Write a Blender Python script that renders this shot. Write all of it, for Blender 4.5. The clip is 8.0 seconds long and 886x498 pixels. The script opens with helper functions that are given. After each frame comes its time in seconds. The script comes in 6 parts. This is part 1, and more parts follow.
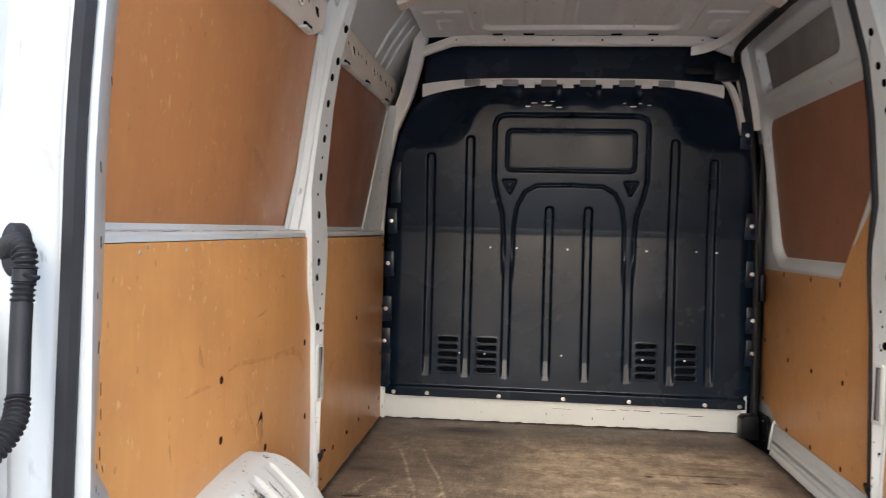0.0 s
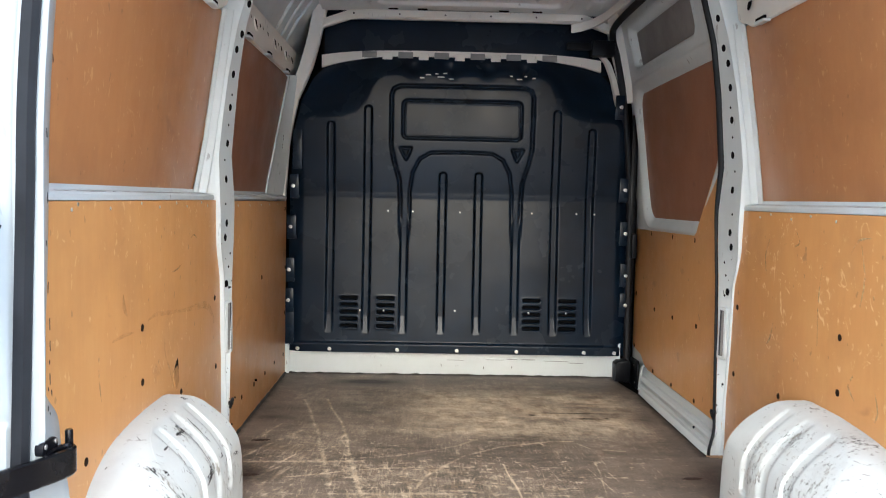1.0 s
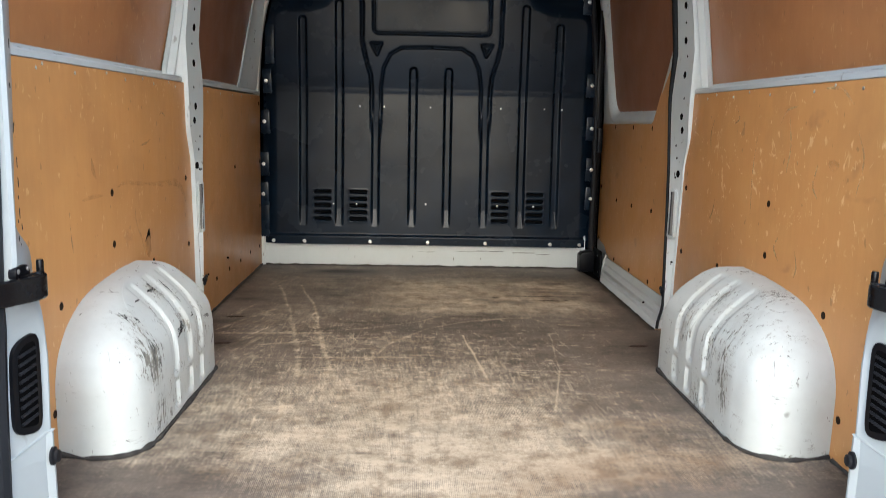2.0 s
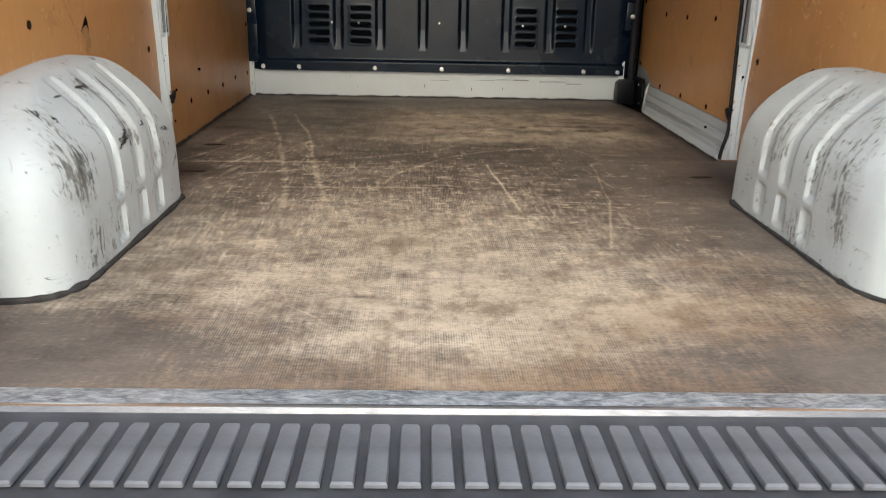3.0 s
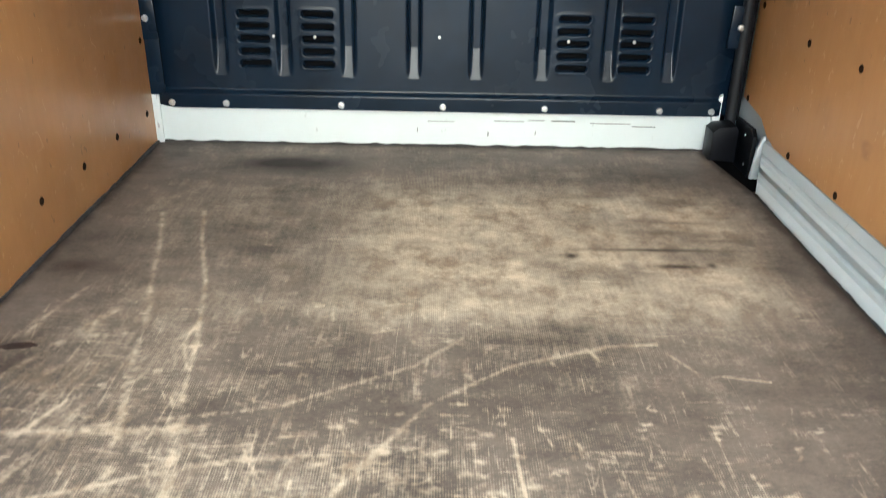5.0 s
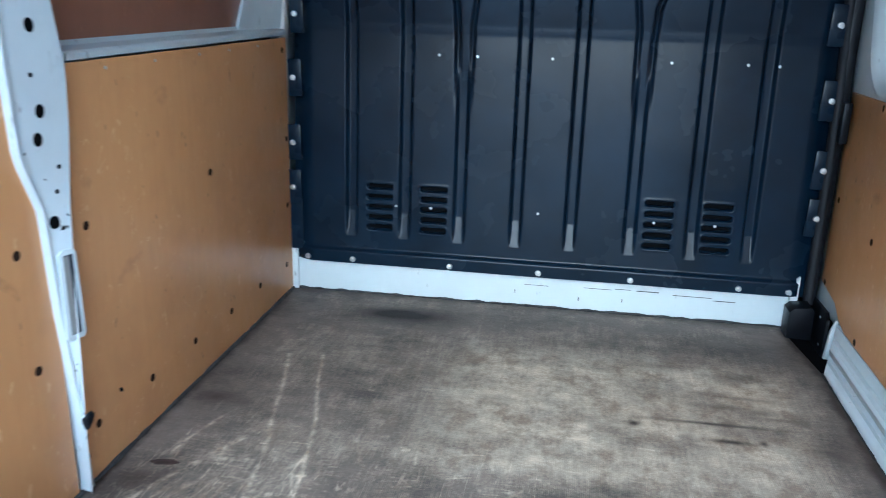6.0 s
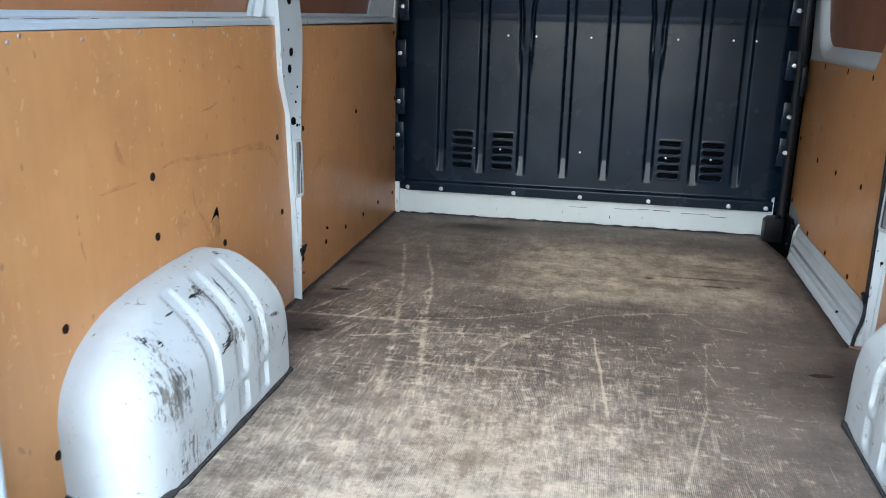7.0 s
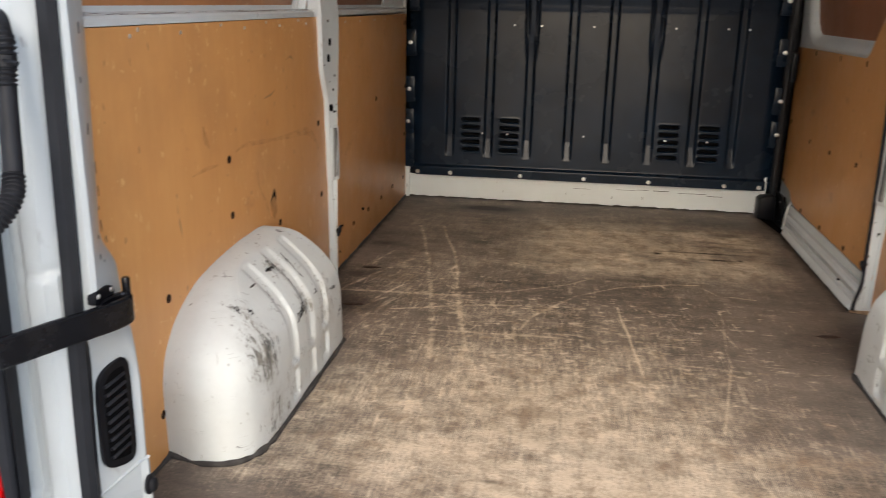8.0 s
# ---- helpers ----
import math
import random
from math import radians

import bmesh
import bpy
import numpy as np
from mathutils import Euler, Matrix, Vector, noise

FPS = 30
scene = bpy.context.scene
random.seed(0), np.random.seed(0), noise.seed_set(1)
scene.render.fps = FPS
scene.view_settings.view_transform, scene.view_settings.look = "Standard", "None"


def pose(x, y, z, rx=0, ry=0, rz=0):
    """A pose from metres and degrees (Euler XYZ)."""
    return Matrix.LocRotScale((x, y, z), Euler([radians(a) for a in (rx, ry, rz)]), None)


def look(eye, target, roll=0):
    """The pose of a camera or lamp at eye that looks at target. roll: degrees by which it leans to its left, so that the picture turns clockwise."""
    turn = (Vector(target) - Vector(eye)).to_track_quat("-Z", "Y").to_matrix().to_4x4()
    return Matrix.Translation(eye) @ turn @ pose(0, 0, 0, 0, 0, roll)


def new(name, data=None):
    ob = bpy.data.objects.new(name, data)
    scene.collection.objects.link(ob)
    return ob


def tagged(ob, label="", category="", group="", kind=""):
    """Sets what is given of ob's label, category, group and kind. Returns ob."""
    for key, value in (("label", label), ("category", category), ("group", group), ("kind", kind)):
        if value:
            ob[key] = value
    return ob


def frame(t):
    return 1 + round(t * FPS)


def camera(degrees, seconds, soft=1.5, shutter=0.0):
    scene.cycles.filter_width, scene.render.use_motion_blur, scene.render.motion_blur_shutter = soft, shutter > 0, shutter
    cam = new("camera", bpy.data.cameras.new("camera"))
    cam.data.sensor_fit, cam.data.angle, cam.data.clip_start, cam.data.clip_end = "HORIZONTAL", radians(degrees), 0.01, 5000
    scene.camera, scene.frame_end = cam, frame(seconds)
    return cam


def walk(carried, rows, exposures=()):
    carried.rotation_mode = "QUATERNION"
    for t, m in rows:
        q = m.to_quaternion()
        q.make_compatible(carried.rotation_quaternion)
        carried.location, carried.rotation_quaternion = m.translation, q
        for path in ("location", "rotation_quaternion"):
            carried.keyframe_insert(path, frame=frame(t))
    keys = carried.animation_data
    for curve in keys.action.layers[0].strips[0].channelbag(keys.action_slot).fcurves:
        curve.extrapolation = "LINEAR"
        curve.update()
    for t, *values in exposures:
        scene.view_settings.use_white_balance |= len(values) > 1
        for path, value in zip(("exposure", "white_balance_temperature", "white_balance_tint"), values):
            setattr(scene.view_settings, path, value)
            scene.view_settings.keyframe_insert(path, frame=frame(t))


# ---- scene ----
cam = camera(56.6, 8.0, soft=0.9, shutter=0.22)

PATH = [
    (0, (-0.169, -0.743, 0.89), (-0.366, 1.246, 0.84), 1.4),
    (0.2, (-0.15, -0.792, 0.899), (-0.269, 1.204, 0.861), 1.3),
    (0.5, (-0.182, -0.864, 0.913), (-0.206, 1.135, 0.86), 1.2),
    (0.8, (-0.163, -0.953, 0.882), (-0.141, 1.046, 0.798), 1.2),
    (1, (-0.146, -0.989, 0.871), (-0.1, 1.007, 0.75), 1.2),
    (1.2, (-0.119, -1.024, 0.846), (-0.059, 0.97, 0.699), 1.3),
    (1.5, (-0.082, -1.072, 0.807), (-0.009, 0.918, 0.615), 1.2),
    (1.8, (-0.061, -1.12, 0.783), (0.016, 0.862, 0.523), 1.3),
    (2, (-0.05, -1.134, 0.748), (0.023, 0.841, 0.438), 1.2),
    (2.2, (-0.044, -1.113, 0.705), (0.025, 0.851, 0.338), 1.2),
    (3.3, (-0.065, -0.417, 0.481), (-0.015, 1.445, -0.247), 1.4),
    (3.5, (-0.065, -0.236, 0.46), (-0.016, 1.603, -0.323), 1.6),
    (3.8, (-0.054, 0.073, 0.399), (-0.001, 1.889, -0.437), 1.5),
    (4, (-0.03, 0.226, 0.401), (0.013, 2.024, -0.474), 1.7),
    (4.2, (-0.009, 0.414, 0.437), (0.031, 2.198, -0.467), 1.1),
    (4.5, (0.001, 0.595, 0.552), (0.036, 2.372, -0.366), 1.5),
    (4.8, (0.024, 0.699, 0.679), (0.039, 2.49, -0.21), 1.3),
    (5, (0.01, 0.693, 0.783), (0.028, 2.498, -0.079), 1.2),
    (5.2, (0.021, 0.681, 0.854), (0.026, 2.515, 0.055), 1.1),
    (6.3, (0.144, 0.169, 0.996), (-0.337, 2.028, 0.437), 1.4),
    (6.5, (0.128, -0.095, 0.943), (-0.429, 1.744, 0.389), 1.2),
    (6.8, (0.114, -0.408, 0.922), (-0.313, 1.466, 0.371), 1.2),
    (7, (0.125, -0.583, 0.895), (-0.247, 1.303, 0.344), 1.2),
    (7.2, (0.065, -0.677, 0.9), (-0.307, 1.204, 0.331), 1.4),
    (7.3, (0.041, -0.709, 0.898), (-0.352, 1.167, 0.329), 1.4),
    (7.5, (-0.033, -0.802, 0.899), (-0.468, 1.063, 0.322), 1.5),
    (7.6, (-0.046, -0.799, 0.883), (-0.488, 1.065, 0.311), 1.1),
    (7.8, (-0.083, -0.766, 0.88), (-0.471, 1.11, 0.305), 1.0),
    (8, (-0.049, -0.782, 0.904), (-0.337, 1.111, 0.328), 1.1),
]
walk(cam, [(t, look(eye, target, roll)) for t, eye, target, roll in PATH],
     [(0, 1.8, 5650, 14), (0.5, 2.05, 5400, 11), (1.0, 1.99, 5230, 9), (1.5, 1.72, 5150, 9), (2.2, 1.40, 5350, 8), (3.3, 1.22, 5550, 9), (3.5, 1.22, 5700, 9), (4.0, 1.25, 4700, 4), (4.5, 2.05, 4400, 2),
      (5.0, 2.52, 4900, 2), (5.2, 2.57, 4850, 2), (6.3, 2.08, 3700, 1), (6.55, 2.00, 3600, 2), (6.8, 1.84, 3900, 3), (7.0, 1.70, 4550, 5), (7.2, 1.58, 5200, 8), (7.5, 1.29, 5320, 8), (8, 1.26, 5800, 13)])

# ---------------------------------------------------------------- light
world = bpy.data.worlds.new("sky")
scene.world = world
world.use_nodes = True
wn = world.node_tree.nodes
sky = wn.new("ShaderNodeTexSky")
sky.sky_type = "NISHITA"
sky.sun_disc = False
sky.sun_elevation = radians(32)
sky.sun_rotation = radians(180)
sky.air_density, sky.dust_density, sky.ozone_density = 1.6, 5.0, 1.0
wn["Background"].inputs[1].default_value = 0.10
world.node_tree.links.new(sky.outputs[0], wn["Background"].inputs[0])

sun_data = bpy.data.lights.new("sun", "SUN")
sun_data.energy, sun_data.angle, sun_data.color = 1.7, radians(145), (1.0, 0.99, 0.98)
sun = new("sun", sun_data)
sun.matrix_world = look((0.05, -6.0, 3.9), (0.1, 0.6, 0.0))

# ---------------------------------------------------------------- materials


class Mat:
    """A small builder of node materials."""

    def __init__(self, name, rough=0.5, metal=0.0, coat=0.0, spec=0.5):
        self.m = bpy.data.materials.new(name)
        self.m.use_nodes = True
        self.t = self.m.node_tree
        self.b = self.t.nodes["Principled BSDF"]
        self.b.inputs["Roughness"].default_value = rough
        self.b.inputs["Metallic"].default_value = metal
        self.b.inputs["Coat Weight"].default_value = coat
        self.b.inputs["Specular IOR Level"].default_value = spec
        self.obj = self.t.nodes.new("ShaderNodeTexCoord").outputs["Object"]

    def link(self, a, b):
        self.t.links.new(a, b)

    def mapped(self, scale, loc=(0, 0, 0), rot=(0, 0, 0)):
        n = self.t.nodes.new("ShaderNodeMapping")
        self.link(self.obj, n.inputs[0])
        n.inputs["Scale"].default_value = scale
        n.inputs["Location"].default_value = loc
        n.inputs["Rotation"].default_value = rot
        return n.outputs[0]

    def noise(self, scale, detail=4.0, rough=0.6, stretch=(1, 1, 1), loc=(0, 0, 0), distort=0.0, rot=(0, 0, 0)):
        n = self.t.nodes.new("ShaderNodeTexNoise")
        self.link(self.mapped(stretch, loc, rot), n.inputs["Vector"])
        n.inputs["Scale"].default_value = scale
        n.inputs["Detail"].default_value = detail
        n.inputs["Roughness"].default_value = rough
        n.inputs["Distortion"].default_value = distort
        return n.outputs["Fac"]

    def ramp(self, fac, *stops):
        n = self.t.nodes.new("ShaderNodeValToRGB")
        e = n.color_ramp.elements
        while len(e) < len(stops):
            e.new(0.5)
        for k, (p, c) in zip(e, stops):
            k.position = p
            k.color = (c, c, c, 1) if isinstance(c, (int, float)) else (*c, 1)
        self.link(fac, n.inputs[0])
        return n.outputs[0]

    def mix(self, fac, a, b, mode="MIX"):
        n = self.t.nodes.new("ShaderNodeMix")
        n.data_type, n.blend_type = "RGBA", mode
        for s, v in ((n.inputs[0], fac), (n.inputs[6], a), (n.inputs[7], b)):
            if isinstance(v, (int, float)):
                s.default_value = v if s is n.inputs[0] else (v, v, v, 1)
            elif isinstance(v, tuple):
                s.default_value = (*v, 1)
            else:
                self.link(v, s)
        return n.outputs[2]

    def math(self, op, a, b=0.0, clamp=False):
        n = self.t.nodes.new("ShaderNodeMath")
        n.operation, n.use_clamp = op, clamp
        for s, v in zip(n.inputs, (a, b)):
            if isinstance(v, (int, float)):
                s.default_value = v
            else:
                self.link(v, s)
        return n.outputs[0]

    def axis(self, k):
        n = self.t.nodes.new("ShaderNodeSeparateXYZ")
        self.link(self.obj, n.inputs[0])
        return n.outputs[k]

    def color(self, v):
        if isinstance(v, tuple):
            self.b.inputs["Base Color"].default_value = (*v, 1)
        else:
            self.link(v, self.b.inputs["Base Color"])

    def rough(self, v):
        self.link(v, self.b.inputs["Roughness"])

    def bump(self, h, strength=0.3, dist=0.001):
        n = self.t.nodes.new("ShaderNodeBump")
        n.inputs["Strength"].default_value = strength
        n.inputs["Distance"].default_value = dist
        self.link(h, n.inputs["Height"])
        self.link(n.outputs[0], self.b.inputs["Normal"])


def white_paint(name, base, dirt, amount, rough=0.42):
    k = Mat(name, rough, coat=0.15)
    stain = k.ramp(k.noise(3.5, 6, 0.65), (0.35, 0.0), (0.8, 1.0))
    chips = k.ramp(k.noise(46, 3, 0.5, (1, 1, 0.35)), (0.66, 0.0), (0.70, 1.0))
    spots = k.ramp(k.noise(7, 2, 0.5, loc=(3, 1, 7)), (0.52, 0.0), (0.62, 1.0))
    c = k.mix(k.math("MULTIPLY", stain, amount), base, dirt)
    c = k.mix(k.math("MULTIPLY", k.math("MULTIPLY", chips, spots), 0.55), c, (0.16, 0.15, 0.14))
    k.color(c)
    k.rough(k.ramp(k.noise(9, 4), (0.3, rough - 0.08), (0.8, rough + 0.18)))
    k.bump(k.noise(60, 3), 0.08, 0.0006)
    return k.m


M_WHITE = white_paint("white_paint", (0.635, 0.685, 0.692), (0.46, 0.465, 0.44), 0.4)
# The same white, darkened in colour against the strong light at the rear opening.
M_WHITE_DIM = white_paint("white_paint_dimmed", (0.405, 0.445, 0.458), (0.30, 0.315, 0.31), 0.35, 0.36)
M_CREAM = white_paint("primer_white", (0.78, 0.765, 0.71), (0.52, 0.49, 0.43), 0.3, 0.5)
# Wall white with light added in its colour, since little reaches the roof.
M_ROOF = white_paint("roof_white_lightened", (0.79, 0.82, 0.82), (0.57, 0.59, 0.58), 0.3, 0.5)


def arch_paint(name, spots):
    """White enamel with grey rubber scuffs; spots are the places that loads knock against: x, y, z, reach, weight."""
    k = Mat(name, 0.55, spec=0.14)
    base = k.mix(k.ramp(k.noise(4, 6), (0.3, 0.0), (0.85, 0.7)), (0.652, 0.690, 0.670), (0.53, 0.55, 0.525))
    near = 0.0
    for x, y, z, reach, weight in spots:
        n = k.t.nodes.new("ShaderNodeVectorMath")
        n.operation = "DISTANCE"
        k.link(k.obj, n.inputs[0])
        n.inputs[1].default_value = (x, y, z)
        one = k.math("MULTIPLY", k.math("SUBTRACT", 1.0, k.math("POWER", k.math("DIVIDE", n.outputs["Value"], reach), 2.0), True), weight)
        near = one if isinstance(near, float) else k.math("MAXIMUM", near, one)
    blot = k.noise(62, 6, 0.78, (1, 1.2, 0.8), distort=0.8)
    drag = k.noise(62, 5, 0.66, (1, 1.9, 0.34), loc=(2, 1, 4), rot=(0.5, 0, 0))
    scuff = k.math("ADD", k.math("MULTIPLY", blot, 0.5), k.math("MULTIPLY", drag, 0.5))
    lim = k.math("SUBTRACT", 0.612, k.math("MULTIPLY", near, 0.155))
    hit = k.math("MULTIPLY", k.math("SUBTRACT", scuff, lim), 22.0, True)
    # loose chips and thin bent scratches elsewhere
    fleck = k.ramp(k.noise(42, 4, 0.65, (1, 0.9, 0.6), loc=(5, 2, 1), distort=0.6), (0.655, 0.0), (0.672, 1.0))
    zone = k.ramp(k.noise(7, 3, loc=(9, 4, 2)), (0.40, 0.0), (0.52, 1.0))
    line = k.math("ABSOLUTE", k.math("SUBTRACT", k.noise(9, 2, 0.5, (1, 1.2, 0.5), loc=(2, 6, 3), distort=0.3), 0.5))
    line = k.math("MULTIPLY", k.ramp(line, (0.002, 1.0), (0.006, 0.0)), k.ramp(k.noise(19, 2, loc=(3, 3, 8)), (0.59, 0.0), (0.63, 1.0)))
    flat = k.noise(30, 3, 0.55, (0.16, 0.16, 2.6), loc=(4, 7, 1), distort=0.25)
    flat = k.math("MULTIPLY", k.ramp(k.math("ABSOLUTE", k.math("SUBTRACT", flat, 0.5)), (0.004, 1.0), (0.012, 0.0)), k.ramp(k.noise(15, 3, loc=(8, 1, 4)), (0.60, 0.0), (0.64, 1.0)))
    line = k.math("MAXIMUM", line, flat)
    hit = k.math("MAXIMUM", hit, k.math("MAXIMUM", k.math("MULTIPLY", fleck, zone), k.math("MULTIPLY", line, 0.8)))
    tone = k.mix(k.ramp(k.noise(34, 4, 0.7, (1, 1.5, 0.5), loc=(1, 2, 7)), (0.38, 0.0), (0.62, 1.0)), (0.032, 0.031, 0.027), (0.26, 0.245, 0.200))
    c = k.mix(k.math("MULTIPLY", hit, 0.88), base, tone)
    grime = k.math("MULTIPLY", k.ramp(k.noise(16, 6, 0.7, loc=(6, 3, 3)), (0.42, 0.0), (0.75, 1.0)), k.math("ADD", k.math("MULTIPLY", near, 0.5), 0.12))
    c = k.mix(grime, c, (0.30, 0.29, 0.26))
    foot = k.ramp(k.math("ADD", k.axis(2), k.math("MULTIPLY", k.noise(34, 5, 0.7), 0.06)), (0.022, 1.0), (0.038, 0.0))
    c = k.mix(k.math("MULTIPLY", foot, 0.8), c, (0.09, 0.085, 0.08))
    k.color(c)
    k.rough(k.math("ADD", k.math("MULTIPLY", hit, 0.25), 0.52, True))
    k.bump(k.math("SUBTRACT", k.noise(12, 3), k.math("MULTIPLY", hit, 0.10)), 0.25, 0.004)
    return k.m


def ply_face(name, base, dark, light, rough, scratched=0.5, chipped=0.3):
    """Film-faced plywood: orange-brown, with faint grain, smudges and pale scratches."""
    k = Mat(name, rough, coat=0.0)
    grain = k.noise(5, 6, 0.62, (1, 9, 0.9))
    c = k.mix(k.math("MULTIPLY", k.ramp(grain, (0.3, 0.0), (0.75, 1.0)), 0.5), base, light)
    smudge = k.ramp(k.noise(2.1, 5, 0.6, loc=(1, 6, 3)), (0.50, 0.0), (0.78, 1.0))
    c = k.mix(k.math("MULTIPLY", smudge, 0.55), c, dark)
    bruise = k.ramp(k.noise(9, 3, 0.55, (1, 0.6, 1), loc=(7, 2, 8)), (0.66, 0.0), (0.74, 1.0))
    c = k.mix(k.math("MULTIPLY", bruise, 0.5), c, dark)
    rubbed = k.ramp(k.noise(6, 6, 0.7, (1, 1, 0.8), loc=(2, 2, 9)), (0.50, 0.0), (0.72, 1.0))
    c = k.mix(k.math("MULTIPLY", rubbed, 0.45 * scratched), c, (0.72, 0.40, 0.135))
    # thin wandering scratches, gathered in places and broken off at random
    zone = k.ramp(k.noise(3.2, 3, 0.6, loc=(8, 1, 5)), (0.46, 0.0), (0.60, 1.0))
    s1 = k.math("ABSOLUTE", k.math("SUBTRACT", k.noise(7, 2, 0.5, (1, 1.5, 0.8), distort=0.6), 0.5))
    s1 = k.math("MULTIPLY", k.ramp(s1, (0.004, 1.0), (0.011, 0.0)), k.ramp(k.noise(27, 2, loc=(4, 2, 9)), (0.56, 0.0), (0.62, 1.0)))
    s2 = k.math("ABSOLUTE", k.math("SUBTRACT", k.noise(11, 2, 0.5, (1, 1.0, 0.9), loc=(4, 4, 4), distort=1.4), 0.5))
    s2 = k.math("MULTIPLY", k.ramp(s2, (0.006, 1.0), (0.016, 0.0)), k.ramp(k.noise(30, 2, loc=(7, 3, 1)), (0.59, 0.0), (0.64, 1.0)))
    nick = k.ramp(k.noise(36, 4, 0.6, (1, 1.1, 0.6), loc=(1, 8, 6)), (0.665, 0.0), (0.69, 1.0))
    pale = k.math("MAXIMUM", k.math("MULTIPLY", k.math("MAXIMUM", s1, s2), zone), k.math("MULTIPLY", nick, 0.8))
    c = k.mix(k.math("MULTIPLY", pale, scratched), c, (0.85, 0.60, 0.30))
    chip = k.ramp(k.noise(30, 2, 0.5, (1, 1.2, 0.8), loc=(3, 9, 2)), (0.72, 0.0), (0.735, 1.0))
    c = k.mix(k.math("MULTIPLY", chip, chipped), c, (0.07, 0.045, 0.03))
    k.color(c)
    k.rough(k.ramp(k.noise(7, 5), (0.3, rough - 0.06), (0.8, rough + 0.14)))
    k.bump(k.noise(40, 4, 0.6, (1, 6, 1)), 0.1, 0.0006)
    return k.m


M_PLY = ply_face("film_plywood", (0.610, 0.306, 0.098), (0.350, 0.165, 0.063), (0.680, 0.365, 0.130), 0.36)
M_PLY_IN = ply_face("film_plywood_front", (0.620, 0.320, 0.110), (0.350, 0.170, 0.070), (0.690, 0.380, 0.145), 0.36, 0.4)
# Upper boards: the same film, their shade put into darker base colours.
M_PLY_DEEP_SHADE = ply_face("film_plywood_deep_shade", (0.285, 0.132, 0.072), (0.19, 0.088, 0.052), (0.33, 0.155, 0.085), 0.38, 0.08, 0.1)
M_PLY_SHADED = ply_face("film_plywood_shaded", (0.470, 0.212, 0.078), (0.230, 0.098, 0.048), (0.530, 0.252, 0.096), 0.38, 0.30, 0.25)
M_PLY_R = ply_face("film_plywood_scratched", (0.610, 0.306, 0.098), (0.350, 0.165, 0.063), (0.689, 0.3484, 0.117), 0.36, 0.85)
M_PLY_L = ply_face("film_plywood_smeared", (0.610, 0.306, 0.098), (0.350, 0.165, 0.063), (0.680, 0.365, 0.130), 0.36)


def floor_material():
    """Dark anti-slip film, worn through to pale wood where the wear attribute says so."""
    k = Mat("worn_floor_film", 0.6, spec=0.2)

    def attribute(name):
        a = k.t.nodes.new("ShaderNodeAttribute")
        a.attribute_name = name
        return a.outputs["Fac"]

    def centred(v, amount):
        return k.math("MULTIPLY", k.math("SUBTRACT", v, 0.5), amount)

    def hairline(scale, stretch, loc, rot, width, zone_scale, lo):
        """Thin drawn-out lines, broken off at random."""
        d = k.math("ABSOLUTE", k.math("SUBTRACT", k.noise(scale, 2, 0.5, stretch, loc, 0.3, rot), 0.5))
        return k.math("MULTIPLY", k.ramp(d, (width * 0.35, 1.0), (width, 0.0)), k.ramp(k.noise(zone_scale, 3, 0.6, loc=(loc[1], loc[0], 2)), (lo, 0.0), (lo + 0.07, 1.0)))

    wear, stain, scored, brown, crisp = [attribute(n) for n in ("wear", "stain", "scored", "brown", "crisp")]
    cloud = k.noise(3.2, 6, 0.62, loc=(4, 4, 0))
    fibre = k.noise(16, 8, 0.74, (0.60, 1.3, 1))
    thread = k.noise(70, 4, 0.65, (0.16, 2.6, 1), loc=(3, 8, 0))
    fine = k.noise(150, 4, 0.7, (0.7, 1.0, 1))
    body = k.math("ADD", k.math("ADD", k.math("MULTIPLY", cloud, 0.50), k.math("MULTIPLY", fibre, 0.28)), k.math("MULTIPLY", fine, 0.22))
    film = k.mix(k.ramp(body, (0.40, 0.0), (0.62, 1.0)), (0.094, 0.078, 0.064), (0.240, 0.198, 0.158))
    pale = k.math("ADD", k.math("MULTIPLY", fibre, 0.45), k.math("ADD", k.math("MULTIPLY", fine, 0.20), k.math("MULTIPLY", cloud, 0.35)))
    wood = k.mix(k.ramp(pale, (0.36, 0.0), (0.62, 1.0)), (0.365, 0.295, 0.208), (0.765, 0.655, 0.490))
    mottle = k.ramp(k.noise(10, 7, 0.76, (1.2, 0.9, 1), loc=(5, 9, 0)), (0.48, 0.0), (0.62, 0.75))
    wood = k.mix(mottle, wood, (0.225, 0.163, 0.106))
    wood = k.mix(brown, wood, (0.30, 0.188, 0.104))
    # the pressed wire mesh of the film breaks the wear into rows of small dots
    waves = []
    for way in ("X", "Y"):
        w = k.t.nodes.new("ShaderNodeTexWave")
        w.bands_direction = way
        w.inputs["Scale"].default_value = 80.0
        w.inputs["Distortion"].default_value = 0.9
        w.inputs["Detail"].default_value = 2.0
        k.link(k.obj, w.inputs["Vector"])
        waves.append(w.outputs["Fac"])
    mesh = k.math("MULTIPLY", waves[0], k.math("ADD", k.math("MULTIPLY", waves[1], 0.6), 0.4))
    press = k.ramp(k.noise(4.5, 4, 0.6, loc=(7, 7, 0)), (0.40, 0.12), (0.62, 1.0))
    patch = k.noise(22, 7, 0.72, (0.8, 1.2, 1), loc=(2, 5, 0))
    dash = k.noise(52, 3, 0.6, (2.6, 0.30, 1), loc=(6, 1, 0))
    cut = k.math("ADD", centred(fine, 0.7), centred(patch, 0.8))
    cut = k.math("ADD", cut, k.math("ADD", centred(fibre, 0.30), centred(thread, 0.20)))
    cut = k.math("ADD", cut, centred(dash, 0.80))
